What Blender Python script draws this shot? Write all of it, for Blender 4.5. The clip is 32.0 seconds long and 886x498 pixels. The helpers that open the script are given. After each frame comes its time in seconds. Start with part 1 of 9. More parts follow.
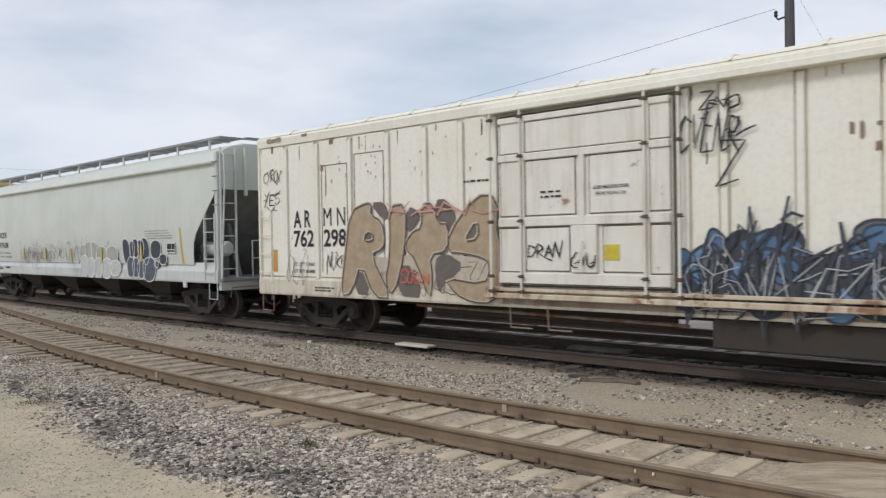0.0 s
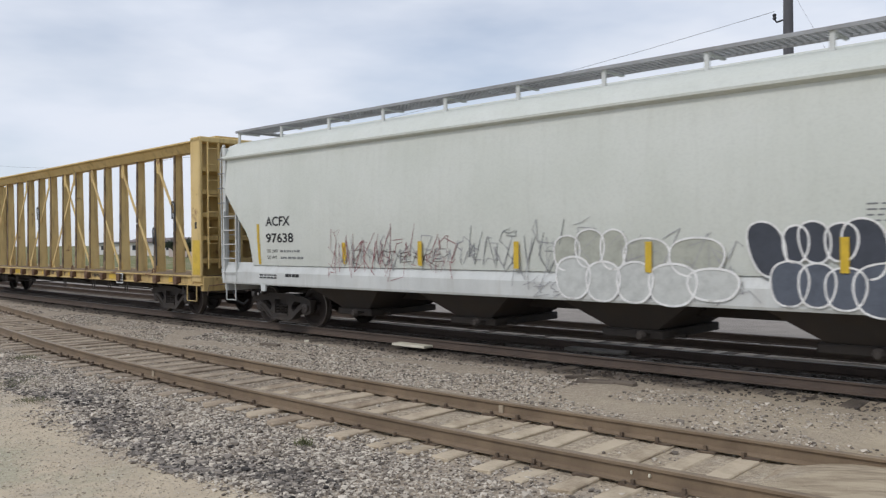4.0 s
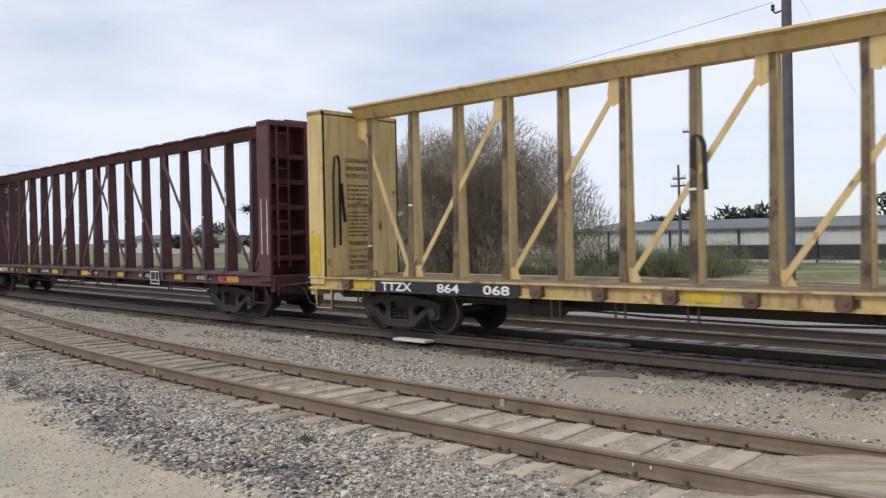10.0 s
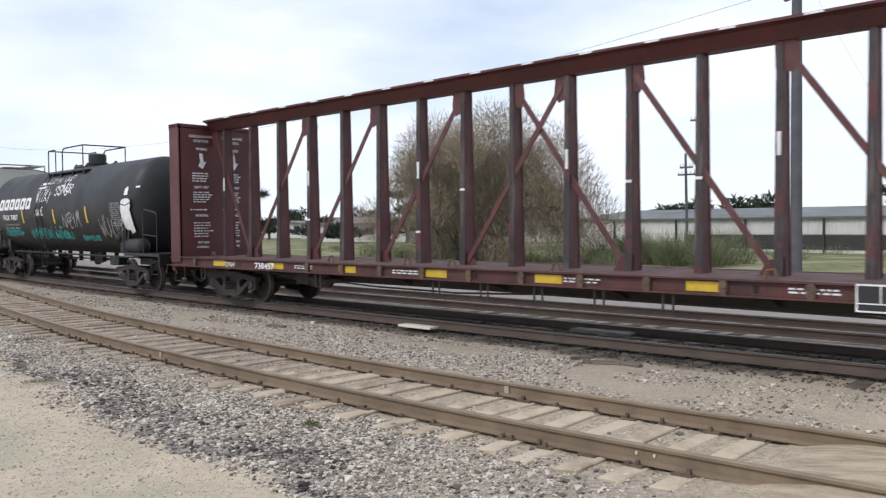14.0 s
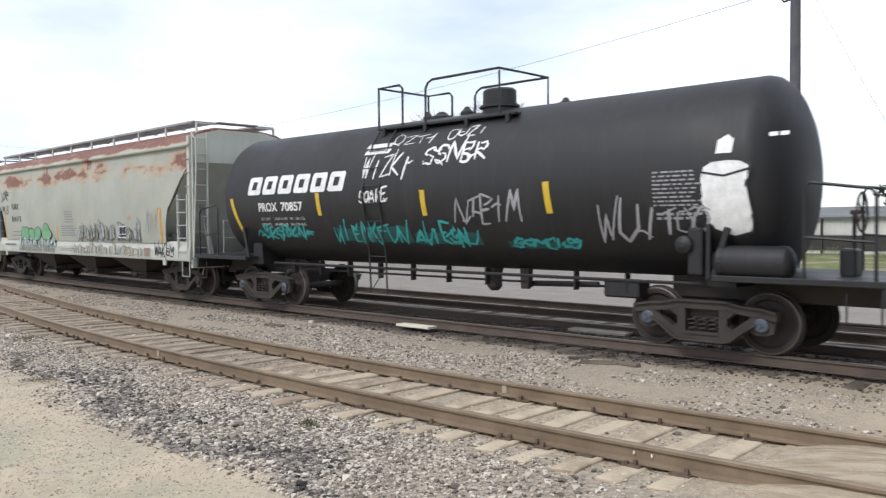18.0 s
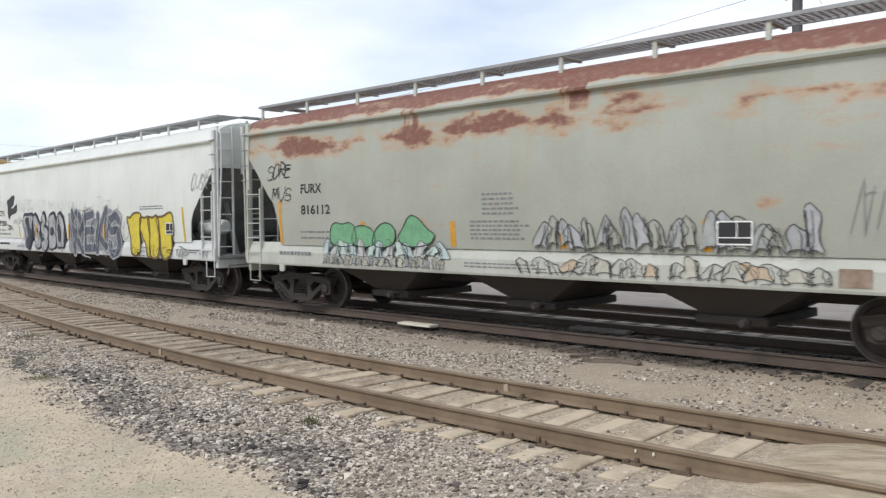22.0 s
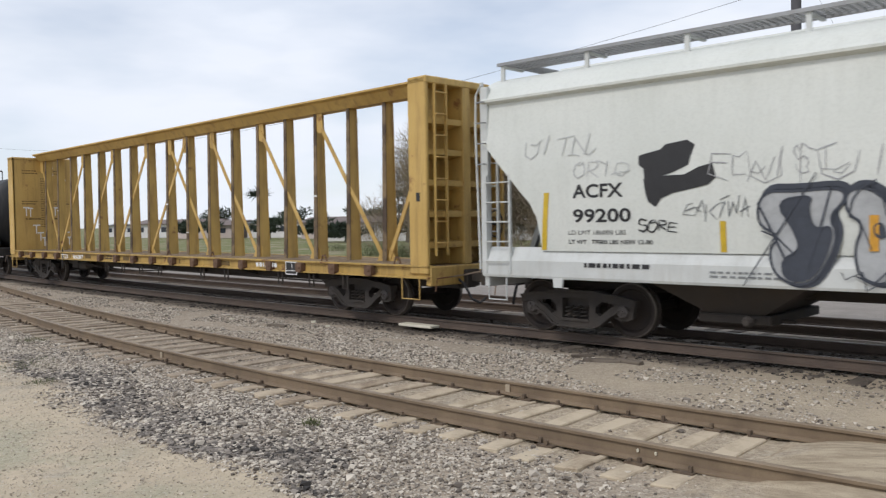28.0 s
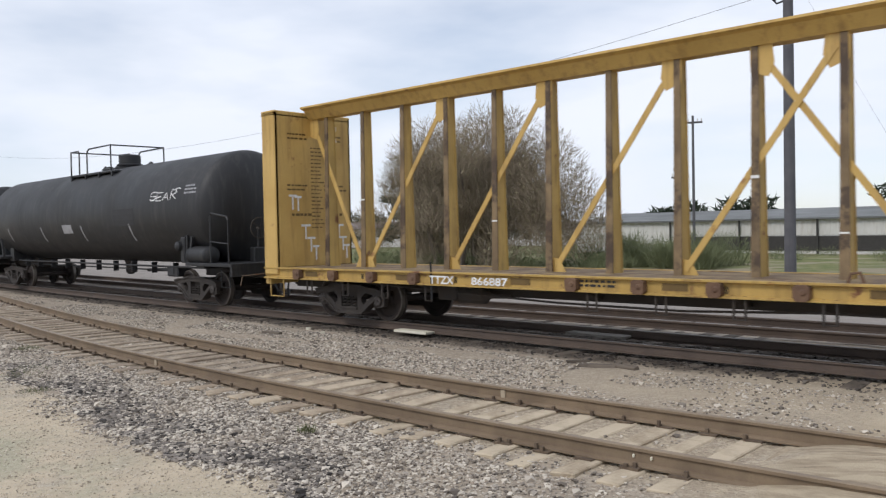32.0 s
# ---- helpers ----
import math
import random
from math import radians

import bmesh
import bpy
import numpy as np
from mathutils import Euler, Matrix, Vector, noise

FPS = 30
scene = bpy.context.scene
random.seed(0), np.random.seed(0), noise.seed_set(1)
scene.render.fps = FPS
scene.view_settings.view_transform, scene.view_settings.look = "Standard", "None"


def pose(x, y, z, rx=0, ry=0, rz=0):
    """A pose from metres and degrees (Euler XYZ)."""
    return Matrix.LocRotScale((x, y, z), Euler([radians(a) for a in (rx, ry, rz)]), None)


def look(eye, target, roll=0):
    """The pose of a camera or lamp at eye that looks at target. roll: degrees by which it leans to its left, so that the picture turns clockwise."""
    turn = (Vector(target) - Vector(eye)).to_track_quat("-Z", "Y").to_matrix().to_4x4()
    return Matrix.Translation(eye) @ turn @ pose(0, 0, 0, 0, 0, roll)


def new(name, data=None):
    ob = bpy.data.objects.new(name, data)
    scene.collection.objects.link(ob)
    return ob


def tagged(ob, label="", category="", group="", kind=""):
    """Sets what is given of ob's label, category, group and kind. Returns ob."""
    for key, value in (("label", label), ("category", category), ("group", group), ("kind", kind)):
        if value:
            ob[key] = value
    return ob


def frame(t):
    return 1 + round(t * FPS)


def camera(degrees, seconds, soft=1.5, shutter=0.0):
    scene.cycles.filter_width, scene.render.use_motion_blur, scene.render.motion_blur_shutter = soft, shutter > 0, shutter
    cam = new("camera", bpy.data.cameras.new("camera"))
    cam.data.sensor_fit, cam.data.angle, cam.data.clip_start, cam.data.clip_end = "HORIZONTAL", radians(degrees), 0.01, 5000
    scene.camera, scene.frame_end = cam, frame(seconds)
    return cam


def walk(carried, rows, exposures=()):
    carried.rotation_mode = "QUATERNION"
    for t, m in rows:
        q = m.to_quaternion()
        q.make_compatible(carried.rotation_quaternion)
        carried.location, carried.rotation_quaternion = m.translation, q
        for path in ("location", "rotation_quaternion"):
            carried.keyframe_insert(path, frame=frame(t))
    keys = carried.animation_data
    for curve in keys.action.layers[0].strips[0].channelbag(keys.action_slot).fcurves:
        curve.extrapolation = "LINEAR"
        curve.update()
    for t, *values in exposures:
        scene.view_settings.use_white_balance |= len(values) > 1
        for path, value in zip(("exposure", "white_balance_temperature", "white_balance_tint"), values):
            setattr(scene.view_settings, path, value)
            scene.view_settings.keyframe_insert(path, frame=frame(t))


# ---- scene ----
EXPO = [(0.0, -0.14, 6450, 10.5), (3.0, -0.14, 6400, 11), (7.0, -0.14, 6300, 12), (10.0, -0.02, 6300, 12), (13.0, 0.17, 6250, 12), (18.0, 0.38, 6350, 11),
        (21.0, 0.33, 6450, 10.5), (25.0, 0.08, 6450, 11), (28.0, 0.02, 6450, 11), (32.0, 0.04, 6400, 11.5)]
# ------------------------------------------------------------ camera
EYE = (0.05, 0.014, 1.944)
cam = camera(56.4, 32.0, soft=1.3, shutter=0.25)
walk(cam, [
    (0.0, pose(*EYE, 89.493, 0.896, 43.193)),
    (0.5, pose(*EYE, 89.438, 0.701, 43.200)),
    (1.0, pose(*EYE, 89.519, 0.664, 43.182)),
    (1.5, pose(*EYE, 89.689, 0.563, 43.179)),
    (2.0, pose(*EYE, 89.864, 0.605, 43.159)),
    (2.5, pose(*EYE, 89.975, 0.683, 43.138)),
    (3.0, pose(*EYE, 89.797, 0.660, 43.016)),
    (3.5, pose(*EYE, 89.531, 0.559, 42.995)),
    (5.5, pose(*EYE, 89.513, 0.512, 43.069)),
    (6.0, pose(*EYE, 89.756, 0.639, 42.893)),
    (6.5, pose(*EYE, 89.844, 0.662, 42.955)),
    (7.0, pose(*EYE, 89.637, 0.636, 42.965)),
    (7.5, pose(*EYE, 89.457, 0.609, 42.931)),
    (8.0, pose(*EYE, 89.354, 0.718, 42.943)),
    (8.5, pose(*EYE, 89.280, 0.729, 42.947)),
    (9.0, pose(*EYE, 89.227, 0.773, 42.966)),
    (9.5, pose(*EYE, 89.112, 0.775, 42.940)),
    (10.0, pose(*EYE, 89.134, 1.086, 43.019)),
    (10.5, pose(*EYE, 89.109, 0.981, 43.136)),
    (11.0, pose(*EYE, 88.939, 0.903, 43.143)),
    (11.5, pose(*EYE, 88.961, 0.682, 43.093)),
    (12.0, pose(*EYE, 88.843, 0.724, 43.085)),
    (12.5, pose(*EYE, 88.659, 0.487, 43.095)),
    (13.0, pose(*EYE, 88.564, 0.571, 43.108)),
    (13.5, pose(*EYE, 88.387, 0.630, 43.259)),
    (14.0, pose(*EYE, 88.232, 0.599, 43.423)),
    (14.5, pose(*EYE, 88.128, 0.658, 43.568)),
    (16.5, pose(*EYE, 87.984, 0.326, 43.356)),
    (17.0, pose(*EYE, 88.095, 0.408, 43.353)),
    (17.5, pose(*EYE, 88.228, 0.561, 43.180)),
    (18.0, pose(*EYE, 88.200, 0.445, 43.307)),
    (18.5, pose(*EYE, 88.235, 0.527, 43.270)),
    (19.0, pose(*EYE, 88.238, 0.521, 43.211)),
    (19.5, pose(*EYE, 88.233, 0.413, 43.131)),
    (20.0, pose(*EYE, 88.208, 0.458, 43.248)),
    (20.5, pose(*EYE, 88.308, 0.447, 43.313)),
    (21.0, pose(*EYE, 88.170, 0.650, 43.298)),
    (21.5, pose(*EYE, 88.064, 0.580, 43.327)),
    (22.0, pose(*EYE, 88.088, 0.465, 43.408)),
    (22.5, pose(*EYE, 88.243, 0.446, 43.254)),
    (23.0, pose(*EYE, 88.321, 0.437, 43.162)),
    (23.5, pose(*EYE, 88.287, 0.651, 43.088)),
    (24.0, pose(*EYE, 88.484, 0.968, 43.170)),
    (24.5, pose(*EYE, 88.492, 0.983, 43.224)),
    (25.0, pose(*EYE, 88.247, 1.029, 43.279)),
    (25.5, pose(*EYE, 88.035, 1.062, 43.244)),
    (27.5, pose(*EYE, 88.147, 0.938, 43.495)),
    (28.0, pose(*EYE, 88.145, 0.894, 43.434)),
    (28.5, pose(*EYE, 88.104, 0.983, 43.373)),
    (29.0, pose(*EYE, 88.425, 0.995, 43.250)),
    (29.5, pose(*EYE, 88.551, 0.902, 43.206)),
    (30.0, pose(*EYE, 88.553, 1.026, 43.171)),
    (30.5, pose(*EYE, 88.598, 1.051, 43.204)),
    (31.0, pose(*EYE, 88.658, 1.140, 43.194)),
    (31.5, pose(*EYE, 88.628, 1.154, 43.108)),
    (32.0, pose(*EYE, 88.556, 1.157, 43.059)),
], exposures=EXPO)

# ------------------------------------------------------------ the line of the tracks
KAP, X_MID, X_LEFT, X_RIGHT = 0.0017, -6.0, -60.0, 6.0
Y_TRAIN, Y_NEAR, Y_FAR, RAIL_GAP = 12.70, 7.15, 15.85, 1.505


def bend(x):
    """Sideways shift of the gently curved tracks at x, straight outside the curve."""
    c = min(max(x, X_LEFT), X_RIGHT) - X_MID
    return KAP * c * c / 2 + KAP * c * (x - X_MID - c)


def siding(x):
    """Sideways shift of the near siding, which swings away from the main line's curve."""
    c = min(max(x, -22.0), 4.0) + 8.0
    return bend(x) - 0.08 + 0.0085 * c * c / 2 + 0.0085 * c * (x + 8.0 - c)


def slope(x):
    return KAP * (min(max(x, X_LEFT), X_RIGHT) - X_MID)


def train_at(t):
    """How far the train has come along the track at t seconds."""
    u = (t - 16.0) / 16.0
    return 60.029 + u * (75.032 + u * (0.975 + u * (-0.775 + u * (-1.051 + u * 0.532))))


# ------------------------------------------------------------ sky and sun
SUN_EL, SUN_AZ = radians(47), radians(188)
world = bpy.data.worlds.new("sky")
scene.world = world
world.use_nodes = True
wn, wl = world.node_tree.nodes, world.node_tree.links
wn.clear()
w_out = wn.new("ShaderNodeOutputWorld")
w_bg = wn.new("ShaderNodeBackground")
w_sky = wn.new("ShaderNodeTexSky")
w_sky.sky_type, w_sky.sun_disc = "NISHITA", False
w_sky.sun_elevation, w_sky.sun_rotation = SUN_EL, SUN_AZ
w_sky.dust_density, w_sky.air_density, w_sky.ozone_density = 0.4, 1.0, 2.5
w_co = wn.new("ShaderNodeTexCoord")
w_map = wn.new("ShaderNodeMapping")
w_map.inputs["Scale"].default_value = (1.0, 1.0, 3.2)
w_map.inputs["Location"].default_value = (0.35, 0.1, 0.2)
w_noise = wn.new("ShaderNodeTexNoise")
w_noise.inputs["Scale"].default_value, w_noise.inputs["Detail"].default_value = 2.1, 5.0
w_noise.inputs["Roughness"].default_value = 0.5
w_ramp = wn.new("ShaderNodeMapRange")
w_ramp.inputs["To Min"].default_value = 0.50
w_ramp.inputs["From Min"].default_value, w_ramp.inputs["From Max"].default_value = 0.36, 0.58
w_noise2 = wn.new("ShaderNodeTexNoise")
w_noise2.inputs["Scale"].default_value, w_noise2.inputs["Detail"].default_value = 3.4, 6.0
w_cloud = wn.new("ShaderNodeMix")
w_cloud.data_type = "RGBA"
w_cloud.inputs[6].default_value = (7.0, 7.6, 8.6, 1)
w_cloud.inputs[7].default_value = (8.15, 8.45, 8.95, 1)
w_mix = wn.new("ShaderNodeMix")
w_mix.data_type = "RGBA"
wl.new(w_co.outputs["Generated"], w_map.inputs["Vector"])
wl.new(w_map.outputs["Vector"], w_noise.inputs["Vector"])
wl.new(w_map.outputs["Vector"], w_noise2.inputs["Vector"])
wl.new(w_noise.outputs["Fac"], w_ramp.inputs["Value"])
wl.new(w_noise2.outputs["Fac"], w_cloud.inputs[0])
wl.new(w_ramp.outputs["Result"], w_mix.inputs[0])
wl.new(w_sky.outputs["Color"], w_mix.inputs[6])
wl.new(w_cloud.outputs[2], w_mix.inputs[7])
wl.new(w_mix.outputs[2], w_bg.inputs["Color"])
w_bg.inputs["Strength"].default_value = 0.113
wl.new(w_bg.outputs["Background"], w_out.inputs["Surface"])

sun_data = bpy.data.lights.new("sun", "SUN")
sun_data.energy, sun_data.angle, sun_data.color = 1.5, radians(14), (1.0, 0.96, 0.91)
sun = new("sun", sun_data)
sun_dir = Vector((math.sin(SUN_AZ) * math.cos(SUN_EL), math.cos(SUN_AZ) * math.cos(SUN_EL), math.sin(SUN_EL)))
sun.matrix_world = look(sun_dir * 60, (0, 0, 0))


# ------------------------------------------------------------ materials
def nodes_of(m):
    return m.node_tree.nodes, m.node_tree.links


def rgba(c):
    return (c[0], c[1], c[2], 1.0)


def mixer(n, l, fac, a, b):
    """A colour mix; a and b are colours or sockets."""
    m = n.new("ShaderNodeMix")
    m.data_type = "RGBA"
    l.new(fac, m.inputs[0])
    for sock, v in ((m.inputs[6], a), (m.inputs[7], b)):
        if isinstance(v, (tuple, list)):
            sock.default_value = rgba(v)
        else:
            l.new(v, sock)
    return m.outputs[2]


def noise_of(n, l, vec, scale, detail=4.0, rough=0.55, squash=None):
    t = n.new("ShaderNodeTexNoise")
    t.inputs["Scale"].default_value, t.inputs["Detail"].default_value, t.inputs["Roughness"].default_value = scale, detail, rough
    if squash:
        mp = n.new("ShaderNodeMapping")
        mp.inputs["Scale"].default_value = squash
        l.new(vec, mp.inputs["Vector"])
        vec = mp.outputs["Vector"]
    l.new(vec, t.inputs["Vector"])
    return t.outputs["Fac"]


def ramp(n, l, value, lo, hi, a=0.0, b=1.0):
    r = n.new("ShaderNodeMapRange")
    r.inputs["From Min"].default_value, r.inputs["From Max"].default_value = lo, hi
    r.inputs["To Min"].default_value, r.inputs["To Max"].default_value = a, b
    l.new(value, r.inputs["Value"])
    return r.outputs["Result"]


def calc(n, l, op, a, b):
    m = n.new("ShaderNodeMath")
    m.operation = op
    for sock, v in zip(m.inputs, (a, b)):
        if isinstance(v, (int, float)):
            sock.default_value = v
        else:
            l.new(v, sock)
    return m.outputs[0]


def surface(name, col, col2=None, scale=3.0, rough=0.6, metal=0.0, grain=40.0, bump=0.15, streak=None, streak_amt=0.35,
            rust=None, rust_cut=0.62, rust_scale=1.6, coat=0.0):
    """A painted, weathered surface: broad tone changes, fine grain, downward streaks and rust spots."""
    m = bpy.data.materials.new(name)
    m.use_nodes = True
    n, l = nodes_of(m)
    p = n["Principled BSDF"]
    vec = n.new("ShaderNodeTexCoord").outputs["Object"]
    c2 = col2 or tuple(v * 0.78 for v in col)
    broad = noise_of(n, l, vec, scale, 5.0)
    c = mixer(n, l, ramp(n, l, broad, 0.35, 0.68), col, c2)
    fine = noise_of(n, l, vec, grain, 3.0, 0.7)
    c = mixer(n, l, ramp(n, l, fine, 0.45, 0.8, 0.0, 0.28), c, tuple(v * 0.55 for v in col))
    if streak:
        s = noise_of(n, l, vec, 2.6, 5.0, 0.65, (2.2, 2.2, 0.22))
        c = mixer(n, l, ramp(n, l, s, 0.50, 0.74, 0.0, streak_amt), c, streak)
    if rust:
        r = noise_of(n, l, vec, rust_scale, 7.0, 0.68)
        c = mixer(n, l, ramp(n, l, r, rust_cut, rust_cut + 0.07, 0.0, 0.85), c, rust)
    l.new(c, p.inputs["Base Color"])
    l.new(ramp(n, l, broad, 0.3, 0.7, max(rough - 0.1, 0.05), min(rough + 0.12, 1.0)), p.inputs["Roughness"])
    p.inputs["Metallic"].default_value = metal
    p.inputs["Coat Weight"].default_value = coat
    b = n.new("ShaderNodeBump")
    b.inputs["Strength"].default_value, b.inputs["Distance"].default_value = bump, 0.01
    l.new(fine, b.inputs["Height"])
    l.new(b.outputs["Normal"], p.inputs["Normal"])
    return m


def rusty_top(name, col, col2, rust_a, rust_b):
    """Pale hopper paint with rust blooms that spread over the roof and the upper side sheets."""
    m = surface(name, col, col2, scale=0.8, rough=0.6, grain=30, streak=(0.30, 0.30, 0.24), streak_amt=0.25)
    n, l = nodes_of(m)
    p = n["Principled BSDF"]
    old = p.inputs["Base Color"].links[0].from_socket
    vec = n.new("ShaderNodeTexCoord").outputs["Object"]
    sep = n.new("ShaderNodeSeparateXYZ")
    l.new(vec, sep.inputs[0])
    z = sep.outputs["Z"]
    a = noise_of(n, l, vec, 1.3, 8.0, 0.60, (0.6, 1.0, 1.5))
    roof = ramp(n, l, z, 4.03, 4.22, -0.10, 0.24)
    a2 = noise_of(n, l, vec, 1.15, 8.0, 0.58, (0.6, 1.0, 1.4))
    low = calc(n, l, "ADD", a2, calc(n, l, "MULTIPLY", calc(n, l, "ABSOLUTE", calc(n, l, "SUBTRACT", z, 3.62), 0.0), -0.55))
    runs = noise_of(n, l, vec, 1.1, 4.0, 0.6, (1.0, 0.1, 0.06))
    run = calc(n, l, "MULTIPLY", ramp(n, l, runs, 0.56, 0.64), ramp(n, l, z, 3.35, 3.75))
    band = calc(n, l, "MAXIMUM", calc(n, l, "ADD", a, roof), calc(n, l, "ADD", low, 0.12))
    band = calc(n, l, "MAXIMUM", band, calc(n, l, "ADD", calc(n, l, "MULTIPLY", run, 0.30), calc(n, l, "MULTIPLY", a2, 0.65)))
    drip = calc(n, l, "MULTIPLY", ramp(n, l, noise_of(n, l, vec, 3.0, 4.0, 0.7, (1.0, 0.1, 0.03)), 0.54, 0.70, 0.0, 0.4), ramp(n, l, z, 1.2, 3.9))
    old = mixer(n, l, drip, old, (0.36, 0.29, 0.19))
    glow = ramp(n, l, band, 0.50, 0.585)
    core = ramp(n, l, band, 0.575, 0.64)
    fine = noise_of(n, l, vec, 9.0, 6.0, 0.7)
    c = mixer(n, l, calc(n, l, "MULTIPLY", glow, ramp(n, l, fine, 0.3, 0.6, 0.25, 0.8)), old, rust_b)
    c = mixer(n, l, calc(n, l, "MULTIPLY", core, ramp(n, l, fine, 0.25, 0.5, 0.55, 1.0)), c, rust_a)
    l.new(c, p.inputs["Base Color"])
    return m


def plain(name, col, rough=0.7, metal=0.0):
    m = bpy.data.materials.new(name)
    m.use_nodes = True
    n, l = nodes_of(m)
    p = n["Principled BSDF"]
    vec = n.new("ShaderNodeTexCoord").outputs["Object"]
    f = noise_of(n, l, vec, 6.0, 5.0, 0.7)
    l.new(mixer(n, l, ramp(n, l, f, 0.4, 0.75), col, tuple(v * 0.72 for v in col)), p.inputs["Base Color"])
    p.inputs["Roughness"].default_value, p.inputs["Metallic"].default_value = rough, metal
    return m


RUST = (0.20, 0.075, 0.03)
RUST_D = (0.13, 0.04, 0.025)
M = {}
M["hop_a"] = surface("pale_grey_green_paint", (0.595, 0.615, 0.565), (0.545, 0.57, 0.515), 0.7, 0.5, grain=25, streak=(0.42, 0.43, 0.38), streak_amt=0.22, bump=0.04)
M["hop_b"] = surface("white_grey_paint", (0.645, 0.66, 0.615), (0.585, 0.605, 0.56), 0.7, 0.5, grain=25, streak=(0.44, 0.45, 0.41), streak_amt=0.22, bump=0.04)
M["hop_r"] = rusty_top("rust_bloomed_paint", (0.37, 0.38, 0.325), (0.32, 0.33, 0.28), (0.175, 0.070, 0.048), (0.43, 0.25, 0.13))
M["hop_rs"] = surface("weathered_sill_paint", (0.49, 0.50, 0.445), (0.42, 0.43, 0.375), 1.2, 0.6, streak=(0.3, 0.28, 0.22), rust=RUST, rust_cut=0.68)
M["sill_w"] = surface("white_sill_paint", (0.60, 0.615, 0.595), (0.51, 0.525, 0.505), 1.3, 0.5, streak=(0.35, 0.33, 0.29), rust=RUST, rust_cut=0.72)
# slope sheets are body-pale; this darker grey has their shade in it
M["slope"] = surface("shade_darkened_grey_steel", (0.20, 0.21, 0.20), (0.13, 0.13, 0.12), 1.5, 0.7, streak=(0.08, 0.07, 0.06))
M["galv"] = surface("galvanised_grating", (0.33, 0.335, 0.34), (0.25, 0.25, 0.25), 2.0, 0.55, metal=0.3)
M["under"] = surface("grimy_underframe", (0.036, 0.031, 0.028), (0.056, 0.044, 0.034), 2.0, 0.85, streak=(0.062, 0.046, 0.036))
M["truck"] = surface("dusty_truck_iron", (0.032, 0.027, 0.024), (0.058, 0.048, 0.040), 3.0, 0.85, bump=0.3)
M["wheel"] = surface("brown_wheel_steel", (0.026, 0.019, 0.016), (0.042, 0.030, 0.024), 4.0, 0.75)
M["tread"] = plain("bright_tread", (0.16, 0.14, 0.12), 0.5, 0.6)
M["hub"] = plain("blue_bearing_cap", (0.085, 0.10, 0.125), 0.5)
M["hub_d"] = plain("dark_bearing_cap", (0.07, 0.06, 0.055), 0.7)
M["yellow"] = surface("faded_yellow_paint", (0.66, 0.495, 0.215), (0.58, 0.42, 0.17), 0.9, 0.6, streak=(0.22, 0.135, 0.06), streak_amt=0.6, rust=RUST, rust_cut=0.61)
M["yellow2"] = surface("worn_golden_yellow_paint", (0.58, 0.385, 0.12), (0.48, 0.31, 0.09), 0.9, 0.6, streak=(0.20, 0.11, 0.04), streak_amt=0.6, rust=RUST, rust_cut=0.62)
M["sill_y"] = surface("rusty_yellow_sill_paint", (0.60, 0.44, 0.175), (0.42, 0.30, 0.13), 1.6, 0.65, streak=(0.12, 0.07, 0.04), streak_amt=0.7, rust=RUST_D, rust_cut=0.56, rust_scale=2.2)
M["sill_y2"] = surface("rusty_golden_sill_paint", (0.50, 0.33, 0.09), (0.38, 0.25, 0.075), 1.6, 0.65, streak=(0.14, 0.08, 0.035), streak_amt=0.65, rust=RUST_D, rust_cut=0.58, rust_scale=2.2)
M["sill_b"] = surface("grimy_oxide_sill_paint", (0.105, 0.032, 0.028), (0.06, 0.024, 0.022), 1.8, 0.65, streak=(0.045, 0.03, 0.026), streak_amt=0.7, rust=(0.05, 0.038, 0.034), rust_cut=0.56, rust_scale=2.2)
M["deck_y"] = surface("dirty_yellow_deck", (0.26, 0.18, 0.085), (0.13, 0.095, 0.06), 2.0, 0.85, rust=(0.10, 0.06, 0.035), rust_cut=0.5, bump=0.4)
M["deck_b"] = surface("dirty_oxide_deck", (0.10, 0.05, 0.042), (0.07, 0.045, 0.038), 2.0, 0.85, bump=0.4)
M["worn_y"] = surface("worn_dark_post_face", (0.24, 0.165, 0.085), (0.12, 0.085, 0.05), 2.0, 0.75, streak=(0.09, 0.058, 0.038), streak_amt=0.8, rust=(0.055, 0.036, 0.027), rust_cut=0.51, rust_scale=1.4)
M["worn_b"] = surface("worn_black_post_face", (0.05, 0.036, 0.034), (0.028, 0.022, 0.022), 2.5, 0.6, streak=(0.28, 0.24, 0.22), streak_amt=0.5, rust=(0.10, 0.03, 0.028), rust_cut=0.52, rust_scale=2.0)
M["winch"] = surface("rust_brown_winch", (0.11, 0.06, 0.035), (0.17, 0.10, 0.06), 6.0, 0.8, bump=0.4)
M["teal_d"] = plain("dark_teal_overspray", (0.022, 0.085, 0.083), 0.7)
M["brown"] = surface("oxide_red_paint", (0.105, 0.028, 0.026), (0.075, 0.024, 0.024), 1.0, 0.55, streak=(0.05, 0.02, 0.02), streak_amt=0.4, rust=(0.16, 0.09, 0.07), rust_cut=0.7)
M["post_y"] = surface("worn_yellow_post", (0.66, 0.50, 0.22), (0.57, 0.41, 0.18), 1.2, 0.65, streak=(0.16, 0.10, 0.05), streak_amt=0.7, rust=RUST_D, rust_cut=0.63)
M["post_y2"] = surface("worn_golden_post", (0.52, 0.345, 0.095), (0.40, 0.265, 0.08), 1.2, 0.65, streak=(0.15, 0.085, 0.04), streak_amt=0.7, rust=RUST_D, rust_cut=0.63)
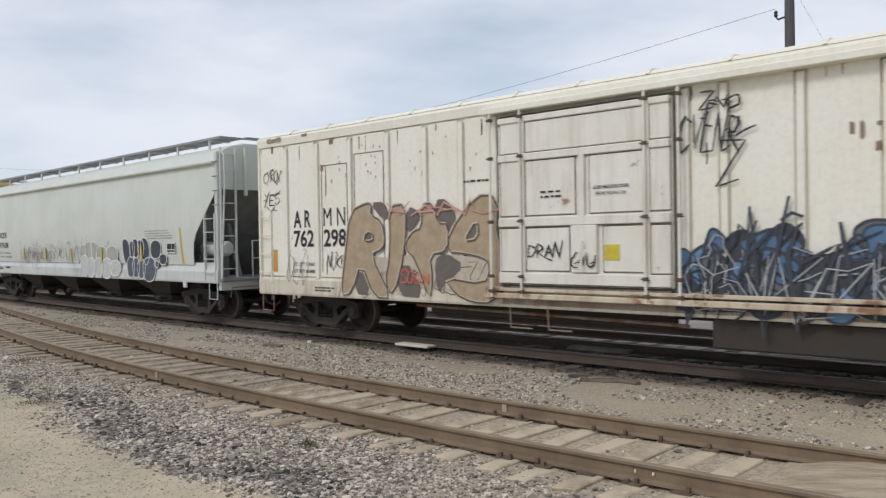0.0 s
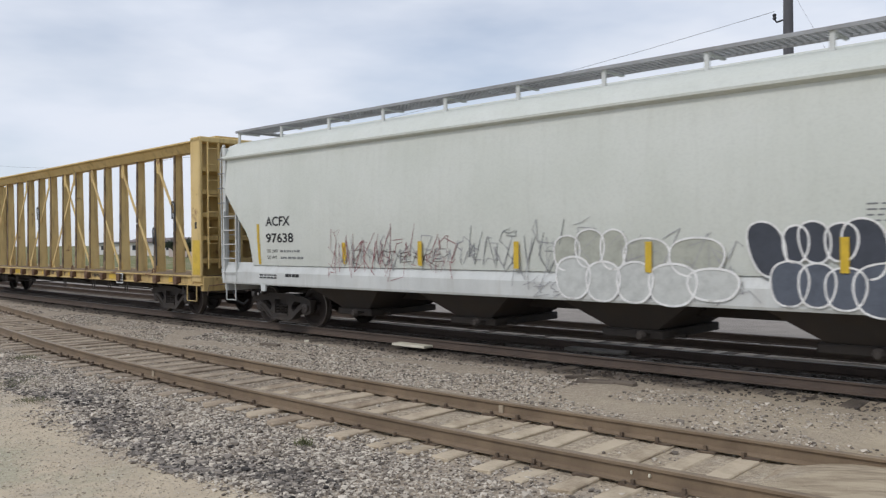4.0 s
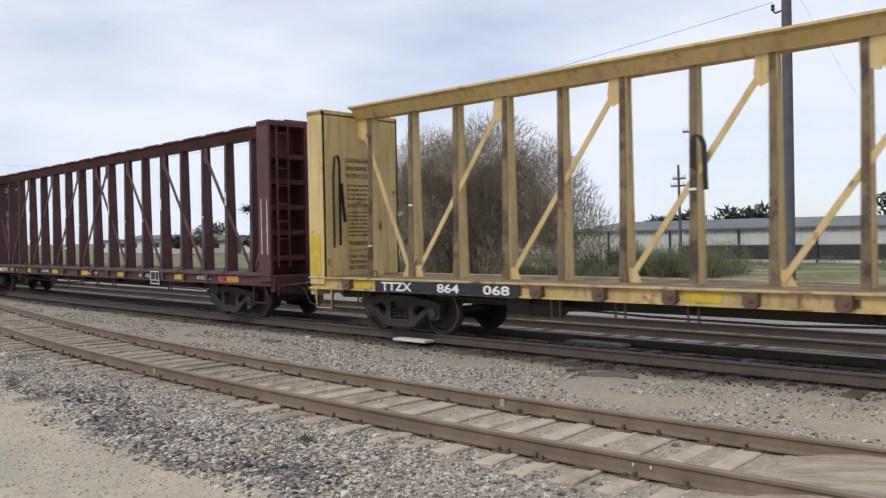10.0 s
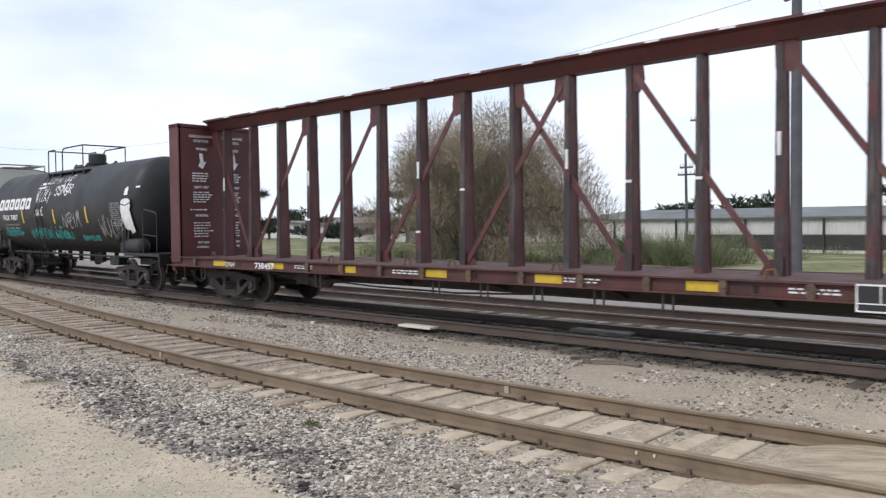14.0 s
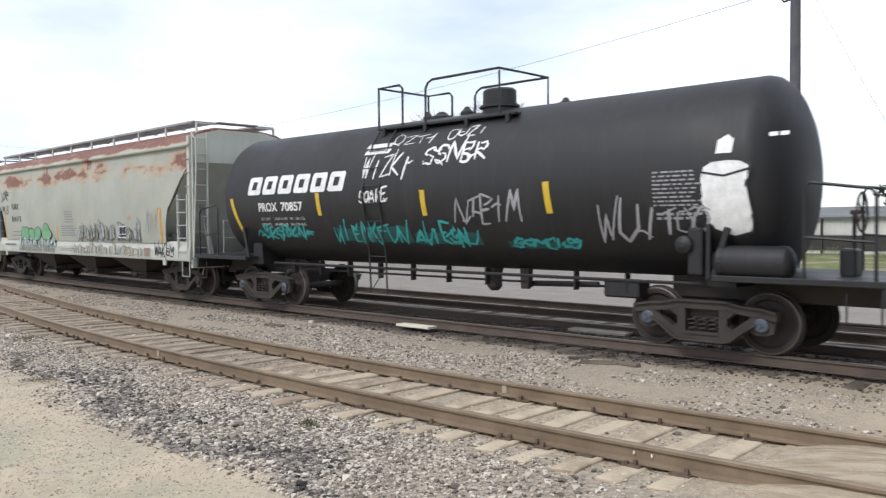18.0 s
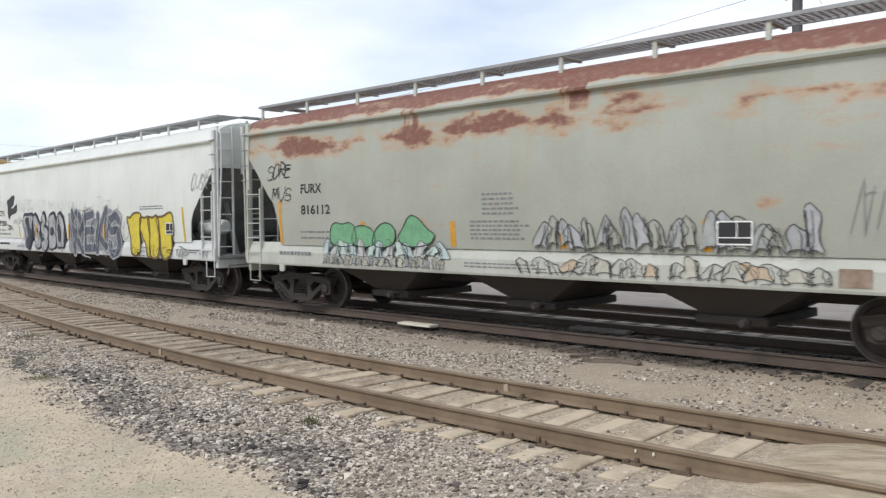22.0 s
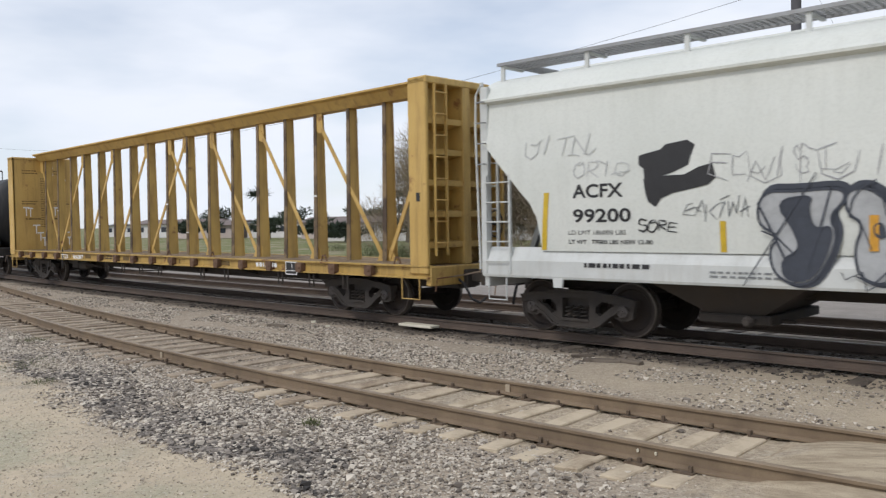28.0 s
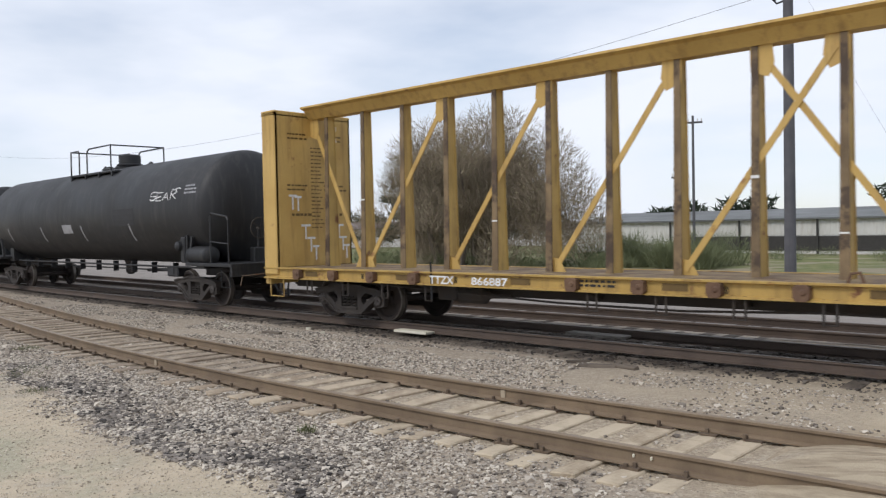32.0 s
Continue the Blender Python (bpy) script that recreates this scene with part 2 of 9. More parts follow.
M["post_b"] = surface("worn_oxide_post", (0.105, 0.032, 0.030), (0.075, 0.028, 0.027), 2.0, 0.6, streak=(0.20, 0.14, 0.12), streak_amt=0.35)
M["tank"] = surface("black_tank_paint", (0.010, 0.010, 0.011), (0.017, 0.0165, 0.017), 0.7, 0.55, grain=18, bump=0.05, streak=(0.035, 0.032, 0.03), streak_amt=0.4)
M["tank2"] = surface("dusty_black_tank_paint", (0.012, 0.0125, 0.014), (0.022, 0.022, 0.024), 0.6, 0.58, grain=18, bump=0.05, streak=(0.07, 0.065, 0.06), streak_amt=0.45)
M["reef"] = surface("cream_white_paint", (0.81, 0.785, 0.70), (0.76, 0.73, 0.62), 0.7, 0.5, grain=12, streak=(0.60, 0.50, 0.32), streak_amt=0.20, rust=(0.30, 0.14, 0.06), rust_cut=0.70, bump=0.05)
M["reef_d"] = surface("grimy_white_door_paint", (0.77, 0.75, 0.68), (0.70, 0.67, 0.58), 1.2, 0.55, bump=0.05, streak=(0.36, 0.27, 0.18), streak_amt=0.35, rust=(0.22, 0.09, 0.04), rust_cut=0.64)
M["blue_l"] = plain("sky_blue_spray", (0.13, 0.26, 0.42), 0.7)
M["reef_s"] = surface("dirty_cream_sill_paint", (0.70, 0.655, 0.55), (0.60, 0.54, 0.43), 1.6, 0.6, streak=(0.30, 0.20, 0.11), streak_amt=0.6, rust=(0.28, 0.13, 0.06), rust_cut=0.63)
M["reef_t"] = surface("rust_streaked_cream_paint", (0.62, 0.54, 0.42), (0.48, 0.38, 0.27), 2.0, 0.65, streak=(0.20, 0.11, 0.06), streak_amt=0.7, rust=(0.20, 0.085, 0.04), rust_cut=0.54, rust_scale=2.5)
M["rust_k"] = surface("dark_rusty_iron", (0.075, 0.05, 0.038), (0.15, 0.095, 0.06), 6.0, 0.8)
M["rod"] = surface("rusty_rod", (0.20, 0.13, 0.085), (0.34, 0.28, 0.22), 5.0, 0.7, rust=RUST, rust_cut=0.5)
M["ink"] = plain("black_stencil_paint", (0.025, 0.025, 0.027), 0.7)
M["white"] = plain("white_stencil_paint", (0.80, 0.80, 0.78), 0.6)
M["greyink"] = plain("grey_stencil_paint", (0.20, 0.21, 0.21), 0.7)
M["refl"] = plain("yellow_reflector", (0.62, 0.42, 0.03), 0.4)
M["refl_o"] = plain("orange_reflector", (0.60, 0.30, 0.03), 0.4)
M["teal"] = plain("teal_spray", (0.04, 0.36, 0.34), 0.7)
M["blue"] = plain("blue_spray", (0.085, 0.165, 0.285), 0.7)
M["navy"] = plain("dark_blue_spray", (0.048, 0.055, 0.072), 0.7)
M["smoke"] = plain("smoky_blue_grey_spray", (0.13, 0.145, 0.17), 0.7)
M["green"] = plain("green_spray", (0.16, 0.37, 0.20), 0.7)
M["maroon"] = plain("dark_red_spray", (0.26, 0.07, 0.085), 0.7)
M["slate"] = plain("slate_blue_spray", (0.095, 0.11, 0.14), 0.7)
M["ash"] = plain("mid_grey_spray", (0.24, 0.25, 0.26), 0.7)
M["ash_l"] = plain("light_grey_spray", (0.40, 0.41, 0.415), 0.7)
M["sage"] = plain("grey_green_spray", (0.40, 0.41, 0.35), 0.7)
M["haze"] = plain("thin_pale_grey_spray", (0.53, 0.545, 0.52), 0.7)
M["mint_l"] = plain("pale_mint_spray", (0.50, 0.60, 0.54), 0.7)
M["spray_y"] = plain("yellow_spray", (0.62, 0.50, 0.05), 0.7)
M["tan"] = plain("tan_spray", (0.42, 0.325, 0.215), 0.7)
M["tan_l"] = plain("pale_tan_spray", (0.55, 0.47, 0.38), 0.7)
M["pink"] = plain("pink_spray", (0.60, 0.30, 0.26), 0.7)
M["red"] = plain("red_chalk", (0.75, 0.14, 0.09), 0.7)
M["silver"] = plain("grey_spray", (0.34, 0.34, 0.35), 0.6)
M["tan_d"] = plain("dark_tan_spray", (0.12, 0.095, 0.075), 0.7)
M["tan_s"] = plain("brown_grey_spray", (0.15, 0.128, 0.11), 0.7)
M["tan_w"] = plain("washed_tan_spray", (0.52, 0.45, 0.36), 0.7)
M["ochre"] = plain("brown_ochre_spray", (0.15, 0.095, 0.03), 0.7)
M["pale"] = plain("pale_grey_spray", (0.50, 0.51, 0.50), 0.7)
M["tankpatch"] = plain("dull_grey_black_paint", (0.035, 0.035, 0.037), 0.8)
M["strap"] = plain("black_webbing", (0.02, 0.02, 0.022), 0.8)


# ------------------------------------------------------------ mesh helpers
def box(bm, x0, x1, y0, y1, z0, z1):
    v = [bm.verts.new((x, y, z)) for x in (x0, x1) for y in (y0, y1) for z in (z0, z1)]
    for f in ((0, 1, 3, 2), (4, 6, 7, 5), (0, 4, 5, 1), (2, 3, 7, 6), (0, 2, 6, 4), (1, 5, 7, 3)):
        bm.faces.new([v[i] for i in f])
    return v


def softbox(bm, x0, x1, y0, y1, z0, z1, r=0.01):
    """A box with chamfered edges."""
    b = bmesh.new()
    box(b, x0, x1, y0, y1, z0, z1)
    bmesh.ops.bevel(b, geom=b.edges[:], offset=r, segments=1, affect="EDGES")
    join(bm, b)


def join(bm, b, m=None):
    """Adds the bmesh b to bm, moved by m, and frees b."""
    made = {v: bm.verts.new(m @ v.co if m else v.co) for v in b.verts}
    for f in b.faces:
        bm.faces.new([made[v] for v in f.verts])
    b.free()


def prism(bm, pts, axis, a0, a1):
    """A polygon pushed along an axis. pts are the two other coordinates in xyz order."""
    def place(p, a):
        return {"x": (a, p[0], p[1]), "y": (p[0], a, p[1]), "z": (p[0], p[1], a)}[axis]
    lo = [bm.verts.new(place(p, a0)) for p in pts]
    hi = [bm.verts.new(place(p, a1)) for p in pts]
    bm.faces.new(lo[::-1])
    bm.faces.new(hi)
    for i in range(len(pts)):
        j = (i + 1) % len(pts)
        bm.faces.new((lo[i], lo[j], hi[j], hi[i]))


def bar(bm, p, q, w, y0, y1):
    """A flat bar in the x-z plane from p to q, w wide, between two depths."""
    d = Vector((q[0] - p[0], q[1] - p[1])).normalized() * (w / 2)
    n = Vector((-d.y, d.x))
    prism(bm, [(p[0] - n.x, p[1] - n.y), (q[0] - n.x, q[1] - n.y), (q[0] + n.x, q[1] + n.y), (p[0] + n.x, p[1] + n.y)], "y", y0, y1)


def tube(bm, pts, r, n=6):
    """A round rod along a line of points."""
    pts = [Vector(p) for p in pts]
    rings = []
    for i, p in enumerate(pts):
        d = (pts[min(i + 1, len(pts) - 1)] - pts[max(i - 1, 0)]).normalized()
        a = d.orthogonal().normalized() if not rings else (last - d * last.dot(d)).normalized()
        last = a
        b = d.cross(a)
        rr = r[i] if isinstance(r, (list, tuple)) else r
        rings.append([bm.verts.new(p + (a * math.cos(k * math.tau / n) + b * math.sin(k * math.tau / n)) * rr) for k in range(n)])
    for u, v in zip(rings, rings[1:]):
        for k in range(n):
            bm.faces.new((u[k], u[(k + 1) % n], v[(k + 1) % n], v[k]))
    bm.faces.new(rings[0][::-1])
    bm.faces.new(rings[-1])


def lathe(bm, prof, axis, at, n=24):
    """Turns a profile of (along, radius) about an axis through at."""
    at = Vector(at)
    rings = []
    for a, r in prof:
        ring = []
        for k in range(n):
            c, s = math.cos(k * math.tau / n) * r, math.sin(k * math.tau / n) * r
            ring.append(bm.verts.new(at + Vector({"x": (a, c, s), "y": (c, a, s), "z": (c, s, a)}[axis])))
        rings.append(ring)
    for u, v in zip(rings, rings[1:]):
        for k in range(n):
            bm.faces.new((u[k], u[(k + 1) % n], v[(k + 1) % n], v[k]))
    bm.faces.new(rings[0][::-1])
    bm.faces.new(rings[-1])


def part(name, bm, material, parent=None, label="", smooth=False):
    """Links a bmesh as one mesh object under its thing or part."""
    bmesh.ops.recalc_face_normals(bm, faces=bm.faces[:])
    me = bpy.data.meshes.new(name)
    bm.to_mesh(me)
    bm.free()
    return part_of(name, me, material, parent, label, smooth)


def part_of(name, me, material, parent=None, label="", smooth=False):
    if material and not me.materials:
        me.materials.append(material)
    if smooth:
        me.polygons.foreach_set("use_smooth", [True] * len(me.polygons))
        me.set_sharp_from_angle(angle=radians(38))
    ob = new(name, me)
    if parent:
        ob.parent = parent
    if label:
        ob["label"] = label
    return ob


def thing(name, label, category, group="", kind=""):
    return tagged(new(name), label, category, group, kind)


# ------------------------------------------------------------ ground
GROUND = -0.215


def ground_material():
    m = bpy.data.materials.new("yard_ground")
    m.use_nodes = True
    n, l = nodes_of(m)
    p = n["Principled BSDF"]
    uvn = n.new("ShaderNodeUVMap")
    uvn.uv_map = "along"
    uv = uvn.outputs["UV"]
    vec = n.new("ShaderNodeTexCoord").outputs["Object"]
    sep = n.new("ShaderNodeSeparateXYZ")
    l.new(uv, sep.inputs[0])
    u, v = sep.outputs["X"], sep.outputs["Y"]
    big = noise_of(n, l, vec, 0.35, 4.0)
    mid = noise_of(n, l, vec, 1.7, 5.0, 0.6)
    fine = noise_of(n, l, vec, 14.0, 6.0, 0.75)
    pebble = n.new("ShaderNodeTexVoronoi")
    pebble.inputs["Scale"].default_value = 26.0
    l.new(vec, pebble.inputs["Vector"])
    wob = ramp(n, l, mid, 0.3, 0.7, -0.55, 0.55)
    wide = ramp(n, l, big, 0.3, 0.7, -0.9, 0.9)
    vv = calc(n, l, "ADD", calc(n, l, "ADD", v, wob), wide)
    gravel_tone = mixer(n, l, pebble.outputs["Color"], (0.20, 0.18, 0.15), (0.52, 0.48, 0.41))
    # sand: pale tan with darker damp patches and small grit
    sand = mixer(n, l, ramp(n, l, mid, 0.35, 0.7), (0.56, 0.47, 0.345), (0.45, 0.375, 0.275))
    sand = mixer(n, l, ramp(n, l, noise_of(n, l, vec, 0.8, 6.0, 0.7), 0.52, 0.66, 0.0, 0.6), sand, gravel_tone)
    sand = mixer(n, l, ramp(n, l, fine, 0.54, 0.70, 0.0, 0.55), sand, (0.29, 0.24, 0.18))
    turf = calc(n, l, "MULTIPLY", ramp(n, l, noise_of(n, l, vec, 1.1, 5.0, 0.65), 0.46, 0.62, 0.0, 0.55), ramp(n, l, v, 4.0, 3.2))
    sand = mixer(n, l, turf, sand, mixer(n, l, ramp(n, l, fine, 0.4, 0.6), (0.40, 0.40, 0.30), (0.27, 0.28, 0.19)))
    sand = mixer(n, l, ramp(n, l, noise_of(n, l, vec, 30.0, 3.0, 0.7), 0.60, 0.70, 0.0, 0.6), sand, (0.56, 0.53, 0.48))
    # gravel: single stones in greys
    cell = mixer(n, l, pebble.outputs["Color"], (0.16, 0.134, 0.107), (0.62, 0.54, 0.435))
    gravel = mixer(n, l, ramp(n, l, fine, 0.35, 0.65), cell, (0.36, 0.295, 0.222))
    grit = mixer(n, l, ramp(n, l, mid, 0.28, 0.48), gravel, mixer(n, l, ramp(n, l, fine, 0.4, 0.65), sand, (0.29, 0.235, 0.175)))
    black = mixer(n, l, ramp(n, l, fine, 0.4, 0.7), (0.052, 0.043, 0.036), (0.125, 0.102, 0.083))
    yard = mixer(n, l, ramp(n, l, mid, 0.3, 0.7), (0.33, 0.30, 0.27), (0.26, 0.235, 0.21))
    yard = mixer(n, l, ramp(n, l, fine, 0.55, 0.75, 0.0, 0.5), yard, (0.16, 0.15, 0.135))
    grass = mixer(n, l, ramp(n, l, mid, 0.35, 0.65), (0.115, 0.150, 0.050), (0.225, 0.215, 0.105))
    grass = mixer(n, l, ramp(n, l, big, 0.48, 0.62), grass, (0.30, 0.26, 0.18))
    rim = calc(n, l, "MULTIPLY", calc(n, l, "MAXIMUM", calc(n, l, "MULTIPLY", calc(n, l, "ADD", u, 8.0), -1.0), 0.0), -0.11)
    shore = calc(n, l, "ADD", calc(n, l, "ADD", v, calc(n, l, "MULTIPLY", wob, 0.5)), rim)
    c = mixer(n, l, ramp(n, l, shore, 3.95, 4.2), sand, gravel)
    bedside = mixer(n, l, ramp(n, l, calc(n, l, "ADD", u, wide), -11.0, -6.5), mixer(n, l, ramp(n, l, fine, 0.4, 0.62), gravel, (0.15, 0.118, 0.085)), grit)
    c = mixer(n, l, ramp(n, l, v, 5.9, 6.2), c, bedside)
    c = mixer(n, l, ramp(n, l, v, 8.4, 8.8), c, gravel)
    sandy = calc(n, l, "MULTIPLY", ramp(n, l, calc(n, l, "ADD", u, wide), -9.0, -4.0), ramp(n, l, v, 8.6, 9.4))
    c = mixer(n, l, calc(n, l, "MULTIPLY", sandy, 0.8), c, mixer(n, l, ramp(n, l, fine, 0.35, 0.65), sand, (0.40, 0.335, 0.25)))
    reach = calc(n, l, "MULTIPLY", calc(n, l, "MAXIMUM", calc(n, l, "ADD", u, 5.5), 0.0), -0.33)
    c = mixer(n, l, ramp(n, l, calc(n, l, "ADD", calc(n, l, "ADD", v, reach), calc(n, l, "MULTIPLY", wob, 0.4)), 11.1, 11.7), c, black)
    c = mixer(n, l, ramp(n, l, calc(n, l, "ADD", v, calc(n, l, "MULTIPLY", wob, 0.4)), 14.1, 14.5), c, mixer(n, l, ramp(n, l, fine, 0.4, 0.6), yard, gravel))
    c = mixer(n, l, ramp(n, l, calc(n, l, "ADD", v, calc(n, l, "MULTIPLY", wob, 0.3)), 16.4, 17.0), c, yard)
    c = mixer(n, l, ramp(n, l, vv, 31.0, 33.5), c, grass)
    over = calc(n, l, "MULTIPLY", ramp(n, l, calc(n, l, "ADD", u, calc(n, l, "MULTIPLY", wob, 0.7)), -2.95, -2.45), ramp(n, l, v, 11.0, 10.6))
    drift = n.new("ShaderNodeMapping")
    drift.inputs["Scale"].default_value = (1.6, 7.0, 1.0)
    drift.inputs["Rotation"].default_value = (0, 0, 0.5)
    l.new(vec, drift.inputs["Vector"])
    ridges = noise_of(n, l, drift.outputs["Vector"], 1.0, 6.0, 0.65)
    swept = mixer(n, l, ramp(n, l, ridges, 0.42, 0.62), (0.47, 0.39, 0.28), (0.30, 0.24, 0.17))
    swept = mixer(n, l, ramp(n, l, ridges, 0.63, 0.68, 0.0, 0.8), swept, (0.12, 0.095, 0.07))
    near_rails = calc(n, l, "MULTIPLY", ramp(n, l, v, 4.9, 5.6), ramp(n, l, v, 9.6, 8.8))
    c = mixer(n, l, over, c, mixer(n, l, near_rails, sand, swept))
    l.new(c, p.inputs["Base Color"])
    p.inputs["Roughness"].default_value = 0.95
    p.inputs["Specular IOR Level"].default_value = 0.15
    b = n.new("ShaderNodeBump")
    b.inputs["Strength"].default_value, b.inputs["Distance"].default_value = 0.8, 0.03
    stony = calc(n, l, "MULTIPLY", ramp(n, l, shore, 3.95, 4.2, 0.15, 1.0), ramp(n, l, over, 0.0, 1.0, 1.0, 0.1))
    l.new(calc(n, l, "ADD", fine, calc(n, l, "MULTIPLY", pebble.outputs["Distance"], stony)), b.inputs["Height"])
    l.new(b.outputs["Normal"], p.inputs["Normal"])
    return m


def steps(a, b, d):
    return [a + (b - a) * i / max(1, round((b - a) / d)) for i in range(max(1, round((b - a) / d)))]


def lift(x, v):
    """Height of the ground at x and at the distance v across the tracks."""
    calm = 0.3 if 5.7 < v < 8.6 else 1.0
    z = GROUND + calm * (0.035 * noise.noise((x * 0.35, v * 0.35, 0)) + 0.018 * noise.noise((x * 1.7, v * 1.7, 3)))
    if v < 4.4:
        z -= 0.05 * min(1, (4.4 - v) / 1.2)
    if 5.9 < v < 8.5:
        z += 0.014
    if 5.4 < v < 8.9 and x < 4:                     # earth drifted over the ties towards the crossing
        rise = min(1, max(0, (x + 2.95 + 0.4 * noise.noise((x, v * 0.8, 7)) + (0.0 if v > 6.7 else 0.25)) / 1.1))
        z += 0.20 * rise * (0.55 + 0.45 * math.cos((v - 7.3) * 1.5)) + 0.05 * rise * noise.noise((x * 1.3 + v * 1.1, v * 3.2 - x * 1.6, 9))
    if 10.6 < v < 14.8:
        z -= 0.02
    return min(z, -0.008) if 5.6 < v < 8.7 else z


def make_ground():
    xs = [-2600, -1400, -800, -450, -300, -200, -150] + steps(-110, -48, 2.5) + steps(-48, -20, 0.3) + steps(-20, 2, 0.14) + steps(2, 30, 1.2) + [32, 45, 70, 120, 200, 400, 900, 1800]
    vs = [-2200, -900, -400, -150, -60, -20, -6] + steps(0.5, 2.5, 0.3) + steps(2.5, 10.8, 0.14) + steps(10.8, 18, 0.3) + steps(18, 60, 2.0) + [62, 80, 110, 160, 260, 450, 800, 1500, 2600]
    verts, uv = [], []
    for v in vs:
        for x in xs:
            k = 1.0 if abs(v) < 150 else 0.0
            verts.append((x, v + bend(max(-150, min(x, 60))) * k * (1 if v > -20 else 0), lift(x, v) if -8 < v < 90 else GROUND))
            uv.append((x, v))
    w = len(xs)
    faces = [(j * w + i, j * w + i + 1, (j + 1) * w + i + 1, (j + 1) * w + i) for j in range(len(vs) - 1) for i in range(w - 1)]
    me = bpy.data.meshes.new("ground")
    me.from_pydata(verts, [], faces)
    lay = me.uv_layers.new(name="along")
    idx = np.empty(len(me.loops), dtype=np.int32)
    me.loops.foreach_get("vertex_index", idx)
    lay.data.foreach_set("uv", np.array(uv, dtype=np.float32)[idx].ravel())
    ob = part_of("ground", me, ground_material(), smooth=True)
    tagged(ob, "sandy gravelled rail yard ground with grass beyond", "ground", kind="structure")


make_ground()

# ------------------------------------------------------------ tracks
M["rail"] = surface("brown_rail_steel", (0.160, 0.114, 0.072), (0.235, 0.173, 0.112), 2.0, 0.8, grain=60, streak=(0.10, 0.07, 0.048), streak_amt=0.3)
M["railtop"] = surface("dull_rail_head", (0.22, 0.165, 0.112), (0.29, 0.225, 0.155), 2.0, 0.5, metal=0.3)
# next two: dark with oil, and with the train's shade put into the colour
M["railrun"] = surface("polished_rail_head", (0.17, 0.145, 0.125), (0.12, 0.10, 0.088), 2.0, 0.45, metal=0.5)
M["raildark"] = surface("oily_shaded_rail_steel", (0.080, 0.058, 0.046), (0.12, 0.088, 0.068), 2.0, 0.8)


def wood_material(name, a, b, dust):
    m = bpy.data.materials.new(name)
    m.use_nodes = True
    n, l = nodes_of(m)
    p = n["Principled BSDF"]
    vec = n.new("ShaderNodeTexCoord").outputs["Object"]
    rnd = n.new("ShaderNodeObjectInfo").outputs["Random"]
    grain = noise_of(n, l, vec, 9.0, 6.0, 0.7, (6.0, 0.6, 6.0))
    c = mixer(n, l, ramp(n, l, grain, 0.35, 0.65), a, b)
    d = noise_of(n, l, vec, 2.4, 5.0, 0.65)
    c = mixer(n, l, ramp(n, l, calc(n, l, "ADD", d, calc(n, l, "MULTIPLY", rnd, 0.22)), 0.42, 0.68), c, dust)
    l.new(c, p.inputs["Base Color"])
    p.inputs["Roughness"].default_value = 0.95
    bp = n.new("ShaderNodeBump")
    bp.inputs["Strength"].default_value, bp.inputs["Distance"].default_value = 0.5, 0.015
    l.new(grain, bp.inputs["Height"])
    l.new(bp.outputs["Normal"], p.inputs["Normal"])
    return m


M["tie"] = wood_material("weathered_tie_wood", (0.20, 0.15, 0.10), (0.36, 0.285, 0.195), (0.50, 0.415, 0.30))
M["tie_m"] = wood_material("dusty_brown_tie_wood", (0.165, 0.12, 0.08), (0.30, 0.23, 0.16), (0.46, 0.375, 0.27))
M["tie_b"] = wood_material("dark_weathered_tie_wood", (0.13, 0.095, 0.066), (0.235, 0.18, 0.13), (0.35, 0.285, 0.21))
M["tie_d"] = wood_material("black_tie_wood", (0.05, 0.04, 0.031), (0.09, 0.071, 0.055), (0.15, 0.122, 0.095))


def rail_mesh(y, x0, x1, path, z_top=0.0, h=0.165, step=1.0):
    """One rail that follows the curve: foot, web and rounded head."""
    prof = [(-0.07, -h), (0.07, -h), (0.07, -h + 0.014), (0.012, -h + 0.032), (0.010, -0.045), (0.036, -0.034),
            (0.036, -0.008), (0.024, 0.0), (-0.024, 0.0), (-0.036, -0.008), (-0.036, -0.034), (-0.010, -0.045), (-0.012, -h + 0.032), (-0.07, -h + 0.014)]
    bm = bmesh.new()
    rings = []
    n = round((x1 - x0) / step)
    for i in range(n + 1):
        x = x0 + (x1 - x0) * i / n
        rings.append([bm.verts.new((x, y + path(x) + a, z_top + b)) for a, b in prof])
    for r, s in zip(rings, rings[1:]):
        for k in range(len(prof)):
            j = (k + 1) % len(prof)
            f = bm.faces.new((r[k], s[k], s[j], r[j]))
            f.material_index = 1 if k in (6, 7, 8) else 0
    bm.faces.new(rings[0])
    bm.faces.new(rings[-1][::-1])
    return bm


def track(name, y, x0, x1, label, side, head, path=bend):
    tr = thing(name, label, "track", kind="structure")
    for dy in (-RAIL_GAP / 2, RAIL_GAP / 2):
        r = part("rail", rail_mesh(y + dy, x0, x1, path), side, tr)
        r.data.materials.append(head)
    return tr


far_track = track("track_3", Y_FAR, -190, 170, "further dark rail track behind the train", M["raildark"], M["raildark"])
near_track = track("track_1", Y_NEAR, -52, 40, "disused rail track with brown rails and weathered ties", M["rail"], M["railtop"], siding)
main_track = track("track_2", Y_TRAIN, -190, 170, "busy rail track on black oily ballast", M["raildark"], M["railrun"])


def tie_row(x0, x1, gap, seed):
    rng = random.Random(seed)
    out, x = [], x0
    while x < x1:
        out.append(x)
        x += gap * rng.uniform(0.93, 1.07)
    return out


NEAR_TIES = tie_row(-50.0, -10.5, 0.53, 61), tie_row(-10.2, -6.7, 0.51, 64), tie_row(-6.42, -1.6, 0.46, 65)


